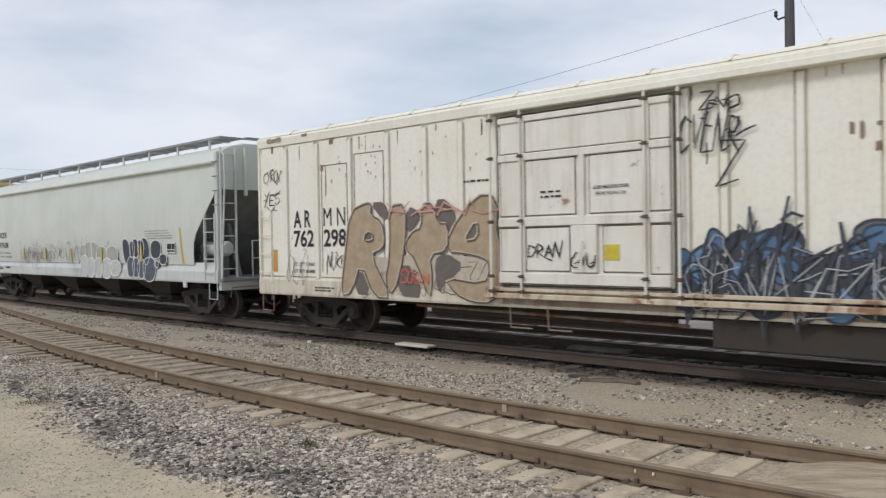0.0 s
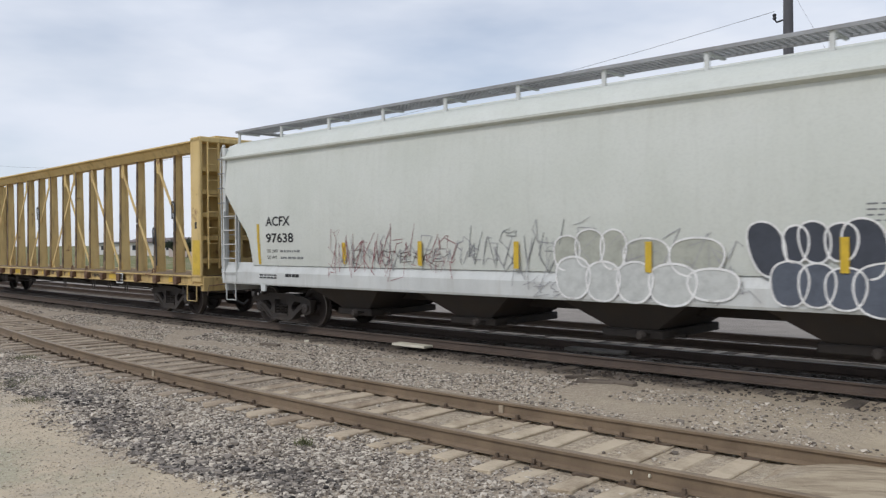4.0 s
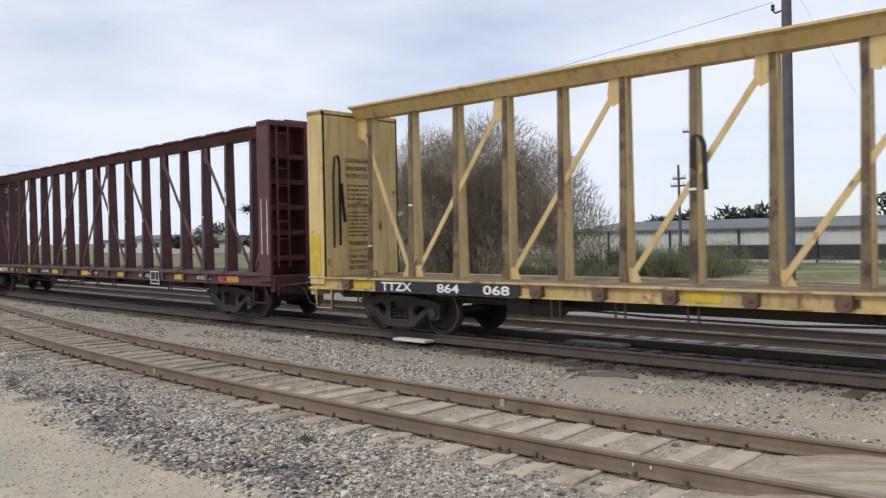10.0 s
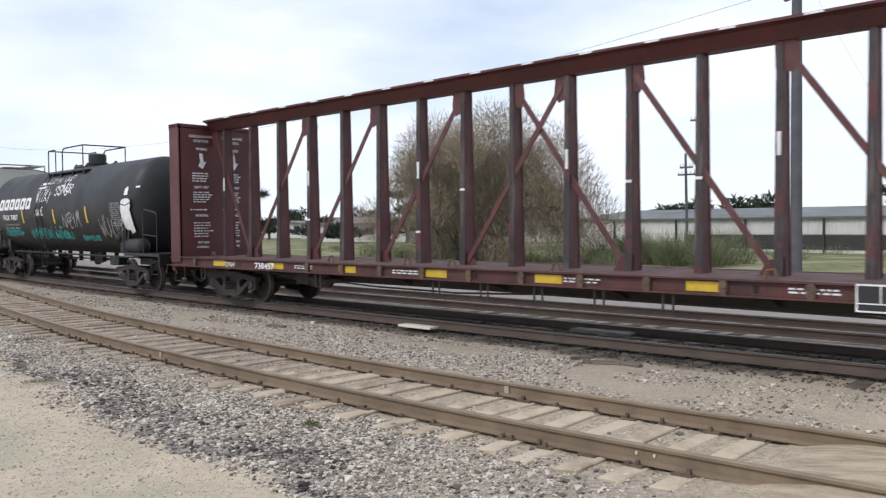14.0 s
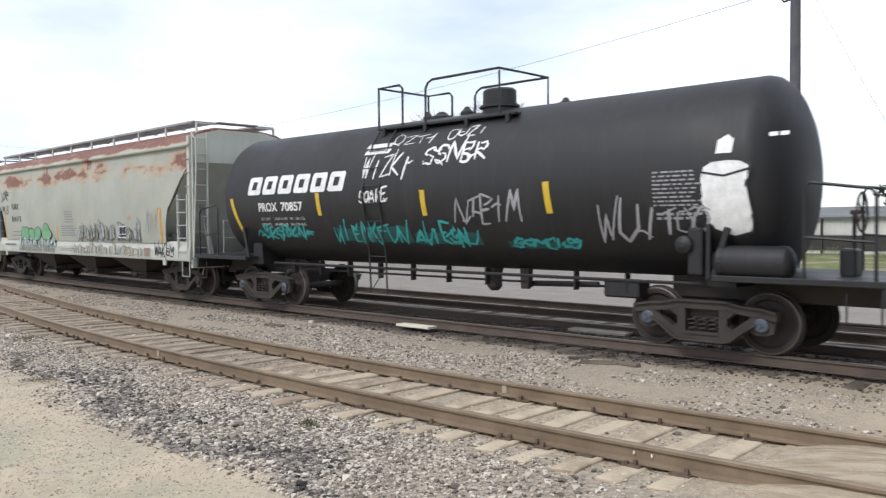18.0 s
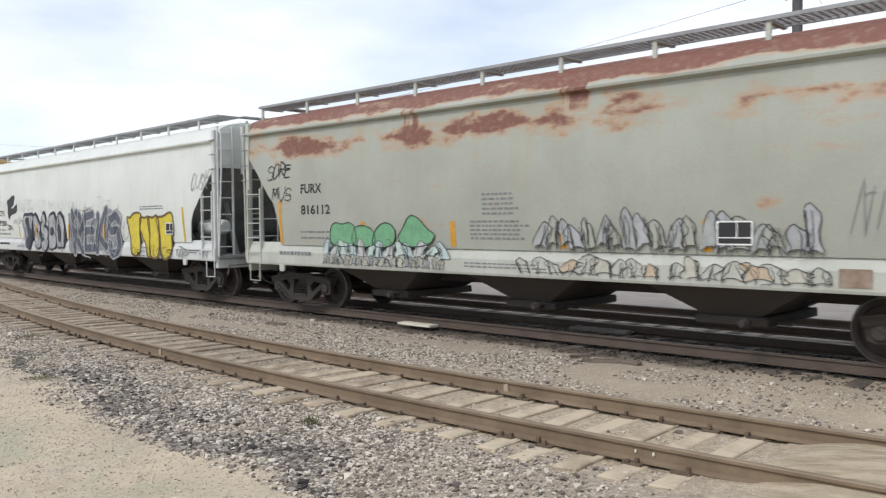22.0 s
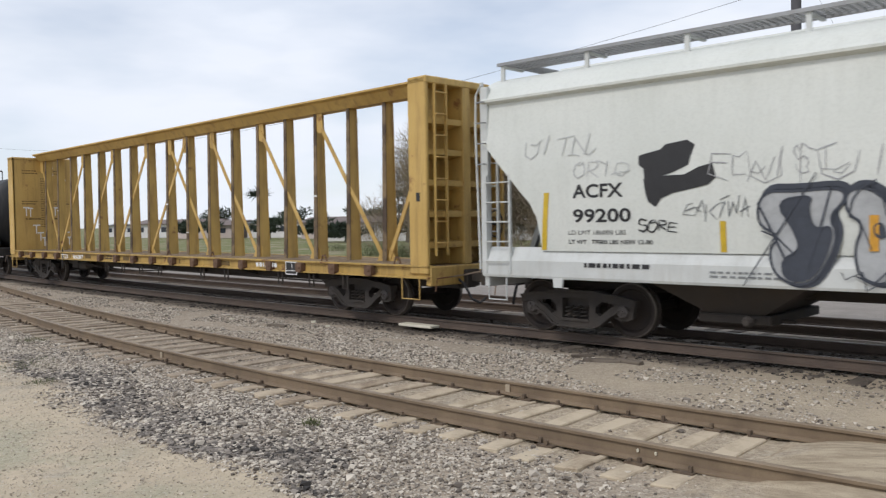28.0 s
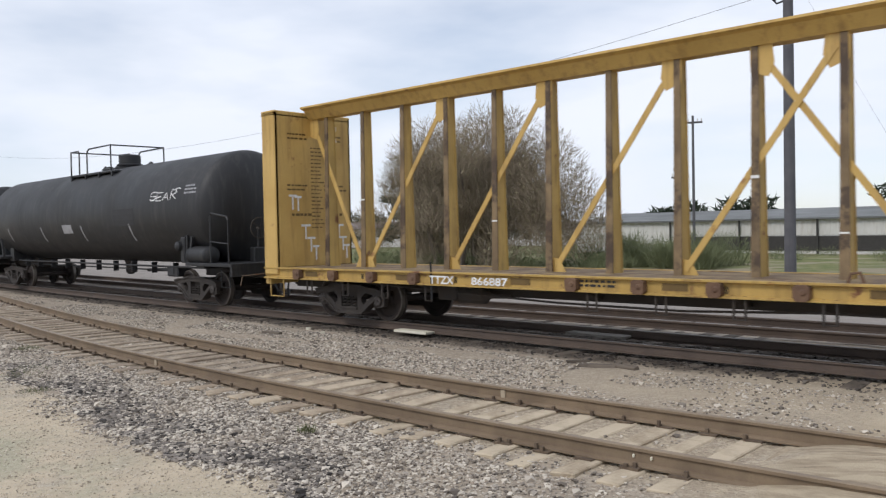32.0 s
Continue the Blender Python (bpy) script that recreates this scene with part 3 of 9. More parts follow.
def lay_ties(parent, y, row, material, seed, top, path=bend):
    rng = random.Random(seed)
    meshes = []
    for k in range(5):
        bm = bmesh.new()
        w, ln = 0.115 + rng.uniform(-0.012, 0.012), 1.27 + rng.uniform(-0.05, 0.05)
        v = box(bm, -w, w, -ln, ln, -0.16, 0)
        for q in v:
            q.co += Vector((rng.uniform(-0.015, 0.015), rng.uniform(-0.04, 0.04), rng.uniform(-0.01, 0.006)))
        bmesh.ops.bevel(bm, geom=bm.edges[:], offset=0.012, segments=1, affect="EDGES")
        bmesh.ops.recalc_face_normals(bm, faces=bm.faces[:])
        me = bpy.data.meshes.new("tie")
        bm.to_mesh(me)
        bm.free()
        me.materials.append(material)
        meshes.append(me)
    for x in row:
        ob = new("tie", meshes[rng.randrange(5)])
        ob.parent = parent
        ob.matrix_basis = pose(x + rng.uniform(-0.02, 0.02), y + path(x) + rng.uniform(-0.06, 0.06), top + rng.uniform(-0.014, 0.006), 0, 0, math.degrees(path(x + 0.5) - path(x - 0.5)) + rng.uniform(-2.0, 2.0))


def rail_dab(parent, y, x, w, z0, z1, material, label):
    """A small pale mark on a rail's web."""
    yy = y + siding(x)
    bm = bmesh.new()
    softbox(bm, x - w, x + w, yy - 0.032, yy - 0.008, z0, z1, 0.006)
    part("rail_bond", bm, material, parent, label)


M["board"] = surface("weathered_white_board", (0.72, 0.68, 0.55), (0.60, 0.56, 0.45), 3.0, 0.8)
M["plate"] = surface("dusty_rusty_plate", (0.075, 0.052, 0.036), (0.16, 0.118, 0.08), 9.0, 0.9)
M["bond"] = surface("dusty_pale_bond", (0.40, 0.33, 0.24), (0.30, 0.24, 0.17), 6.0, 0.8)
rail_dab(near_track, Y_NEAR + RAIL_GAP / 2, -6.29, 0.035, -0.14, -0.045, M["bond"], "dusty pale rail bond")
rail_dab(near_track, Y_NEAR - RAIL_GAP / 2, -12.2, 0.035, -0.14, -0.045, M["bond"], "dusty pale rail bond")
for x in (-3.67, -3.5):
    rail_dab(near_track, Y_NEAR - RAIL_GAP / 2, x, 0.010, -0.098, -0.065, M["board"], "small white paint mark")


def spikes(parent, y, row, seed):
    """Tie plates and spike heads, many and small."""
    rng = random.Random(seed)
    bm = bmesh.new()
    for x in row:
        for dy in (-RAIL_GAP / 2, RAIL_GAP / 2):
            yy = y + dy + siding(x)
            if rng.random() < 0.85:
                box(bm, x - 0.09, x + 0.09, yy - 0.125, yy + 0.125, -0.185, -0.158 - rng.uniform(0, 0.012))
            for s in (-0.115, -0.085, 0.085, 0.115):
                if rng.random() < 0.6:
                    k = x + rng.uniform(-0.08, 0.08)
                    box(bm, k - 0.016, k + 0.016, yy + s - 0.016, yy + s + 0.016, -0.16, -0.125 + rng.uniform(-0.01, 0.02))
    ob = part("tie_plates", bm, M["plate"], parent, "rusty tie plates and spikes")
    tagged(ob, kind="stuff")


spikes(near_track, Y_NEAR, [x for row in NEAR_TIES for x in row if -40 < x < -2.75], 5)


# white boards that lie by the running rails
def board(x0, x1, y, z, label, material, w=0.2):
    bm = bmesh.new()
    softbox(bm, x0, x1, y - w / 2, y + w / 2, z - 0.05, z, 0.008)
    ob = part("board", bm, material)
    tagged(ob, label, "board", "boards by the rails")


M["board_d"] = surface("dusty_grey_board", (0.30, 0.27, 0.23), (0.22, 0.2, 0.17), 3.0, 0.85)


# ------------------------------------------------------------ loose stones
def stone_field(name, label, count, seed, place, size, material):
    """Many small crushed stones in one mesh."""
    rng = random.Random(seed)
    base = [Vector(p).normalized() for p in ((1, 0, -.3), (-.5, .87, -.3), (-.5, -.87, -.3), (-.8, 0, .5), (.4, -.7, .55), (.4, .7, .55))]
    tris = ((0, 2, 1), (0, 4, 2), (2, 3, 1), (1, 5, 0), (0, 5, 4), (2, 4, 3), (1, 3, 5), (3, 4, 5))
    verts, faces = [], []
    for _ in range(count):
        p = place(rng)
        if p is None:
            continue
        x, v = p
        s = size * rng.lognormvariate(0, 0.42)
        a, q = rng.uniform(0, math.tau), len(verts)
        ca, sa, fl = math.cos(a) * s, math.sin(a) * s, s * rng.uniform(0.5, 0.95)
        z = lift(x, v) + s * 0.22
        y = v + bend(x)
        for b in base:
            k = rng.uniform(0.75, 1.25)
            verts.append((x + (b.x * ca - b.y * sa) * k, y + (b.x * sa + b.y * ca) * k, z + b.z * fl * k))
        faces += [(i + q, j + q, k + q) for i, j, k in tris]
    me = bpy.data.meshes.new(name)
    me.from_pydata(verts, [], faces)
    ob = part_of(name, me, material)
    tagged(ob, label, "gravel", kind="stuff")


def stone_material(name, dark, light, dust):
    m = bpy.data.materials.new(name)
    m.use_nodes = True
    n, l = nodes_of(m)
    p = n["Principled BSDF"]
    rnd = n.new("ShaderNodeNewGeometry").outputs["Random Per Island"]
    vec = n.new("ShaderNodeTexCoord").outputs["Object"]
    c = mixer(n, l, ramp(n, l, rnd, 0.15, 0.85), dark, light)
    c = mixer(n, l, ramp(n, l, noise_of(n, l, vec, 0.9, 4.0), 0.45, 0.68, 0.0, 0.25), c, dust)
    l.new(c, p.inputs["Base Color"])
    p.inputs["Roughness"].default_value = 0.9
    return m


M["stone"] = stone_material("grey_ballast_stone", (0.115, 0.095, 0.077), (0.60, 0.535, 0.445), (0.42, 0.35, 0.27))
M["stone_s"] = stone_material("small_sandy_stone", (0.24, 0.20, 0.15), (0.58, 0.51, 0.41), (0.46, 0.39, 0.29))
M["stone_d"] = stone_material("dark_ballast_stone", (0.028, 0.024, 0.021), (0.27, 0.235, 0.20), (0.09, 0.077, 0.066))
M["stone_b"] = stone_material("oily_ballast_stone", (0.034, 0.029, 0.025), (0.16, 0.135, 0.11), (0.075, 0.062, 0.052))


def shore_at(x, v):
    """Where the sand ends and the ballast shoulder begins."""
    return 4.08 + 0.11 * max(0.0, -8.0 - x) + 0.3 * noise.noise((x * 0.9, v * 0.5, 1)) + 0.22 * noise.noise((x * 3.1, v * 2.5, 6))


def near_bed(rng):
    x = -26 + 25 * rng.random() ** 0.62
    v = 3.9 + 2.3 * rng.random() ** 1.15
    if v < shore_at(x, v) - 0.5 * rng.random() ** 4 or x > -2.6 - rng.random() * 3 or (x > -5.5 and rng.random() < 0.3):
        return None
    if v > 5.5 and rng.random() < (v - 5.5) * 0.9:
        return None
    return x, v


def between(rng):
    x = -32 + 31.5 * rng.random() ** 0.75
    v = rng.uniform(8.35, 11.0)
    if noise.noise((x * 0.7, v * 0.9, 5)) < -0.2 or (x > -7 and rng.random() < 0.55 + 0.05 * (x + 7)):
        return None
    return x, v


def dark_patch(rng):
    x = -15 + 10 * rng.random() ** 0.7
    v = shore_at(x, 4.5) + abs(rng.gauss(0.15, 0.42))
    return (x, v) if noise.noise((x * 0.7, v * 1.3, 4)) > -0.12 and (x < -6 or rng.random() < 0.5) else None


def in_bed(rng):
    x = -24 + 21 * rng.random()
    v = rng.uniform(6.2, 8.4)
    return None if noise.noise((x * 1.1, v * 1.1, 8)) < 0.1 else (x, v)


def sand_grit(rng):
    x, v = -14 + 12 * rng.random(), rng.uniform(1.8, 4.3)
    return x, v


def main_bed(rng):
    return -34 + 34 * rng.random() ** 0.8, rng.uniform(11.2, 14.2)


stone_field("ballast", "grey crushed stone ballast beside the near track", 80000, 11, near_bed, 0.0130, M["stone"])
stone_field("ballast", "grey crushed stone between the two tracks", 50000, 12, between, 0.0135, M["stone"])
stone_field("ballast", "darker crushed stone patch beside the track", 15000, 13, dark_patch, 0.0145, M["stone_d"])
stone_field("ballast", "scattered stones among the ties", 3500, 14, in_bed, 0.014, M["stone"])
stone_field("ballast", "small stones strewn over the sand", 20000, 15, sand_grit, 0.006, M["stone_s"])
stone_field("ballast", "black oily ballast under the running track", 10000, 16, main_bed, 0.020, M["stone_b"])


# ------------------------------------------------------------ background
M["pole"] = surface("weathered_pole_wood", (0.085, 0.084, 0.092), (0.125, 0.122, 0.128), 2.0, 0.9, streak=(0.05, 0.047, 0.05))
M["wire"] = plain("black_wire", (0.03, 0.03, 0.035), 0.6)
M["bark"] = surface("grey_brown_bark", (0.17, 0.145, 0.115), (0.12, 0.10, 0.08), 3.0, 0.95)
M["twig"] = plain("grey_brown_twig", (0.29, 0.235, 0.165), 0.9)
M["leaf"] = plain("dull_olive_leaf", (0.27, 0.235, 0.135), 0.8)
M["leafg"] = plain("fresh_green_weed", (0.155, 0.175, 0.085), 0.8)
M["weed"] = plain("dull_small_weed", (0.135, 0.145, 0.065), 0.9)
M["leafd"] = plain("dark_distant_foliage", (0.035, 0.05, 0.03), 0.9)
M["shed"] = surface("white_corrugated_steel", (0.62, 0.61, 0.57), (0.52, 0.51, 0.47), 0.3, 0.6, streak=(0.30, 0.25, 0.20), streak_amt=0.4)
M["shed_r"] = surface("grey_metal_roof", (0.13, 0.135, 0.13), (0.10, 0.105, 0.10), 0.3, 0.6)
M["shed_d"] = plain("dark_opening", (0.05, 0.047, 0.043), 0.9)
M["house_w"] = surface("white_house_wall", (0.70, 0.68, 0.66), (0.6, 0.58, 0.56), 0.3, 0.8)
M["house_p"] = surface("pink_house_wall", (0.58, 0.50, 0.46), (0.52, 0.44, 0.40), 0.3, 0.8)
M["house_r"] = surface("brown_tile_roof", (0.19, 0.15, 0.135), (0.15, 0.12, 0.11), 0.5, 0.8)
M["glass"] = plain("dark_window_glass", (0.03, 0.035, 0.045), 0.15)


def utility_pole(x, y, h, r, label, arms=(), lean=0.0):
    pl = thing("utility_pole", label, "utility pole", "poles")
    pl.matrix_basis = pose(x, y, GROUND - 0.3, 0, lean, 0)
    bm = bmesh.new()
    tube(bm, [(0, 0, 0), (0, 0, h * 0.4), (0, 0, h * 0.75), (0, 0, h + 0.3)], [r, r * 0.93, r * 0.84, r * 0.74], 12)
    part("shaft", bm, M["pole"], pl, smooth=True)
    for z, w, ang in arms:
        bm = bmesh.new()
        c, s = math.cos(ang), math.sin(ang)
        b = bmesh.new()
        softbox(b, -w / 2, w / 2, r * 0.8, r * 0.8 + 0.1, z, z + 0.12, 0.01)
        join(bm, b, Matrix.Rotation(ang, 4, "Z"))
        arm = part("crossarm", bm, M["pole"], pl)
        for k in (-0.45, -0.25, 0.25, 0.45):
            bm = bmesh.new()
            lathe(bm, [(0, 0.02), (0.06, 0.05), (0.1, 0.03), (0.15, 0.05), (0.2, 0.02)], "z", (k * w * c - (r * 0.8 + 0.05) * s, k * w * s + (r * 0.8 + 0.05) * c, z + 0.12), 8)
            part("insulator", bm, M["house_w"], arm)
    return pl


def wire(p, q, sag, label, thick=0.008):
    bm = bmesh.new()
    p, q = Vector(p), Vector(q)
    tube(bm, [p.lerp(q, i / 16) - Vector((0, 0, sag * 4 * (i / 16) * (1 - i / 16))) for i in range(17)], thick, 5)
    tagged(part("wire", bm, M["wire"]), label, "wire", "overhead wires")


main_pole = utility_pole(-11.4, 31.0, 13.6, 0.21, "tall weathered wooden utility pole standing beside the yard", lean=0.0)
bm = bmesh.new()
tube(bm, [(-0.15, 0, 10.55), (-0.42, 0, 10.5), (-0.5, 0, 10.62)], 0.035, 6)
lathe(bm, [(0, 0.03), (0.05, 0.08), (0.12, 0.05), (0.18, 0.08), (0.24, 0.03)], "z", (-0.5, 0, 10.6), 8)
part("insulator_bracket", bm, M["wire"], main_pole)
wire((-11.9, 31.0, 10.4), (-95.0, 31.0, 10.6), 2.3, "thin black overhead wire running from the pole")
wire((-11.2, 31.0, 10.9), (-6.6, 36.0, -0.2), 0.05, "thin guy wire of the wooden pole", 0.0035)
utility_pole(-26.9, 53.0, 6.8, 0.11, "thin far utility pole with crossarms and a transformer", ((5.6, 1.2, 0.2), (6.1, 0.9, 0.2)), -1.0)
lamp_pole = utility_pole(-25.0, 51.0, 9.2, 0.10, "tall slender light pole by the field", ((9.0, 1.2, 0.4),))
utility_pole(-95.0, 31.0, 10.4, 0.15, "far wooden utility pole", ((10.2, 1.6, 1.57),))


# long low shed behind the field
def shed(x0, x1, y, depth, h, label):
    sh = thing("warehouse", label, "warehouse")
    bm = bmesh.new()
    softbox(bm, x0, x1, y, y + depth, GROUND - 0.2, h, 0.02)
    part("wall", bm, M["shed"], sh)
    rng = random.Random(3)
    x = x0
    while x < x1 - 1.2:
        bm = bmesh.new()
        prism(bm, [(x + 0.2 * i, y - (0.05 if i % 2 else 0.012)) for i in range(7)] + [(x + 1.2, y + 0.01), (x, y + 0.01)], "z", 1.0, h - 0.02)
        part("wall_panel", bm, M["shed"], sh)
        x += 1.2
    bm = bmesh.new()
    prism(bm, [(y - 0.3, h), (y + depth / 2, h + 0.75), (y + depth + 0.3, h), (y + depth + 0.3, h - 0.12), (y + depth / 2, h + 0.6), (y - 0.3, h - 0.12)], "x", x0 - 0.5, x1 + 0.5)
    part("roof", bm, M["shed_r"], sh)
    for a, b in ((x0 + 9, x0 + 25), (x0 + 33, x0 + 38)):
        bm = bmesh.new()
        softbox(bm, a, b, y - 0.08, y + 0.05, 0.0, 0.95, 0.02)
        part("loading_bay", bm, M["shed_d"], sh, "dark open loading bay")
    for k in range(9):
        bm = bmesh.new()
        softbox(bm, x0 + 3 + k * 5.2, x0 + 3.12 + k * 5.2, y - 0.22, y - 0.12, GROUND, h - 0.1, 0.01)
        part("post", bm, M["shed_d"], sh)
    bm = bmesh.new()
    softbox(bm, x1 - 14, x1 - 8, y - 0.10, y + 0.03, 0.1, 2.0, 0.02)
    part("sliding_door", bm, M["shed"], sh, "pale grey sliding door")


shed(-37.5, 12.0, 56.0, 16.0, 2.15, "long low white corrugated warehouse with grey roof")


def house(x, y, w, d, h, wall, label, roofy=True):
    hs = thing("house", label, "house", "far houses")
    hs.matrix_basis = pose(x, y, GROUND, 0, 0, 25)
    bm = bmesh.new()
    softbox(bm, -w / 2, w / 2, -d / 2, d / 2, 0, h, 0.03)
    part("wall", bm, wall, hs)
    bm = bmesh.new()
    prism(bm, [(-d / 2 - 0.5, h), (0, h + (0.8 if roofy else 0.3)), (d / 2 + 0.5, h), (d / 2 + 0.5, h - 0.15), (-d / 2 - 0.5, h - 0.15)], "x", -w / 2 - 0.4, w / 2 + 0.4)
    part("roof", bm, M["house_r"] if roofy else M["shed_r"], hs)
    k = -w / 2 + 1.2
    while k < w / 2 - 1.2:
        bm = bmesh.new()
        softbox(bm, k, k + 1.1, -d / 2 - 0.05, -d / 2 + 0.05, h * 0.4, h * 0.75, 0.01)
        part("window", bm, M["glass"], hs)
        k += 2.6


for i, (x, y, w, h, wall, rf) in enumerate(((-78, 70, 12, 3.2, "house_w", True), (-96, 82, 14, 3.4, "house_p", True), (-70, 84, 10, 2.8, "house_w", False), (-115, 86, 16, 3.6, "house_w", False),
                                            (-128, 78, 12, 3.2, "house_p", True), (-150, 84, 18, 3.8, "house_w", True), (-58, 78, 9, 2.6, "house_w", True), (-175, 90, 20, 3.6, "house_w", False))):
    house(x, y, w, 8, h * 0.72, M[wall], ("pale pinkish" if wall == "house_p" else "white") + " single-storey house with " + ("brown tiled roof" if rf else "low grey roof"), rf)


# ------------------------------------------------------------ trees and weeds
def twig_crown(name, rng, centres, count, length, width, up, material, parent, label="", floor=0.05):
    """A crown of many thin blades round clump centres (centre, radii)."""
    verts, faces = [], []
    for _ in range(count):
        c, r = centres[rng.randrange(len(centres))]
        d = Vector((rng.gauss(0, 1), rng.gauss(0, 1), rng.gauss(0, 1))).normalized() * rng.random() ** 0.45
        p = Vector((c[0] + d.x * r[0], c[1] + d.y * r[1], max(floor, c[2] + d.z * r[2])))
        g = (Vector((d.x * 0.8 + rng.gauss(0, 0.35), d.y * 0.8 + rng.gauss(0, 0.35), up + rng.gauss(0, 0.3)))).normalized() * length * rng.uniform(0.5, 1.4)
        s = g.orthogonal().normalized()
        s.rotate(Matrix.Rotation(rng.uniform(0, math.tau), 3, g.normalized()))
        s *= width * rng.uniform(0.6, 1.4)
        q = len(verts)
        verts += [p - s, p + s, p + g * 0.6 + s * 0.7, p + g]
        faces += [(q, q + 1, q + 2, q + 3)]
    me = bpy.data.meshes.new(name)
    me.from_pydata([tuple(v) for v in verts], [], faces)
    return part_of(name, me, material, parent, label)


def big_shrub():
    rng = random.Random(21)
    tree = thing("tree", "large bare grey-brown multi-stemmed tree with dense upright twigs", "tree")
    tree.matrix_basis = pose(-30.5, 35.0, GROUND)
    bm = bmesh.new()
    tips = []
    for k in range(13):
        a = rng.uniform(0, math.tau)
        lean = rng.uniform(0.15, 1.0)
        x0, y0 = rng.uniform(-2.4, 2.4), rng.uniform(-1, 1)
        pts, r = [], []
        h = rng.uniform(3.2, 6.0) * (1.15 - 0.35 * lean)
        for i in range(6):
            f = i / 5
            pts.append((x0 + math.cos(a) * lean * h * f ** 1.3 * 0.85 + rng.uniform(-.15, .15), y0 + math.sin(a) * lean * h * f ** 1.3 * 0.5, h * f))
            r.append(0.16 * (1 - 0.8 * f))
        tube(bm, pts, r, 7)
        tips.append(pts)
    trunk = part("trunk", bm, M["bark"], tree, smooth=True)
    bm = bmesh.new()
    ends = []
    for pts in tips:
        for _ in range(9):
            p = Vector(pts[rng.randrange(2, 6)])
            d = Vector((rng.gauss(0, 0.9), rng.gauss(0, 0.6), rng.uniform(0.3, 1.3))).normalized() * rng.uniform(1.2, 3.0)
            m1 = p + d * 0.5 + Vector((rng.uniform(-.2, .2), rng.uniform(-.2, .2), 0.1))
            e = p + d + Vector((0, 0, 0.35))
            if abs(e.x) < 7.2 and e.z < 7.4 - abs(e.x) * 0.42:
                tube(bm, [p, m1, e], [0.035, 0.022, 0.008], 5)
                ends.append(e)
    part("branchwork", bm, M["bark"], tree, smooth=True)
    cl = [((e.x, e.y, e.z), (rng.uniform(1.0, 1.7), rng.uniform(0.8, 1.3), rng.uniform(0.9, 1.5))) for e in ends]
    cl += [((x, rng.uniform(-1, 1), z), (1.7, 1.3, 1.2)) for x, z in ((-7.4, 2.6), (-6.6, 4.2), (-5.2, 5.8), (-2.5, 7.3), (0.4, 7.8), (3.0, 7.3), (4.8, 6.2), (6.4, 4.2), (7.4, 2.4), (-8.2, 1.6), (-3, 3), (2.5, 4), (-1, 5), (5.5, 1.6), (-5, 1.8), (0, 3), (4.5, 3), (6.0, 5.2), (7.2, 3.4), (3.6, 5.2), (5.6, 3.0), (6.8, 1.4), (1.6, 6.2), (-3.8, 6.6))]
    cl += [((rng.uniform(-4.5, 6.0), rng.uniform(-1.2, 1.2), rng.uniform(0.7, 4.5)), (1.5, 1.2, 1.3)) for _ in range(34)]
    twig_crown("crown", rng, cl, 120000, 0.50, 0.011, 0.75, M["twig"], tree, "dense grey-brown twigs")
    twig_crown("leaves", rng, cl, 65000, 0.11, 0.028, 0.4, M["leaf"], tree, "sparse dull olive leaves")


big_shrub()


def weeds(x, y, w, d, h, count, seed, material, label):
    rng = random.Random(seed)
    ob = twig_crown("weeds", rng, [((x + rng.uniform(-w, w), y + rng.uniform(-d, d), GROUND + h * 0.3), (0.9, 0.9, h * rng.uniform(0.4, 1.0))) for _ in range(26)], count, h * 0.38, 0.012, 0.9, material, None, floor=GROUND)
    tagged(ob, label, "weeds", kind="stuff")


weeds(-20.5, 38.0, 3.2, 2.0, 1.3, 14000, 31, M["leafg"], "tall green weeds growing beside the tree")
weeds(-30.0, 36.0, 9.0, 2.0, 0.7, 9000, 32, M["leafg"], "low green weeds round the tree's foot")
weeds(-12.0, 50.0, 14.0, 4.0, 0.5, 7000, 33, M["leafg"], "rough green grass before the warehouse")
weeds(-45.0, 46.0, 14.0, 6.0, 0.5, 7000, 34, M["leafg"], "rough grass in the far field")


def far_tree(x, y, h, w, seed, label, palm=False):
    rng = random.Random(seed)
    t = thing("tree", label, "tree", "far trees")
    t.matrix_basis = pose(x, y, GROUND)
    bm = bmesh.new()
    tube(bm, [(0, 0, 0), (0.1, 0, h * 0.5), (0, 0, h * 0.9)], [0.22, 0.16, 0.1], 6)
    part("trunk", bm, M["bark"], t)
    if palm:
        cl = [((0, 0, h * 0.93), (w * 0.5, w * 0.5, 0.6))]
        twig_crown("crown", rng, cl, 240, 1.5, 0.10, 0.1, M["leafd"], t)
    else:
        cl = [((rng.uniform(-w, w) * 0.5, rng.uniform(-w, w) * 0.3, h * rng.uniform(0.4, 0.9)), (w * 0.28, w * 0.28, h * 0.17)) for _ in range(9)]
        twig_crown("crown", rng, cl, 1100, 0.7, 0.12, 0.3, M["leafd"], t)


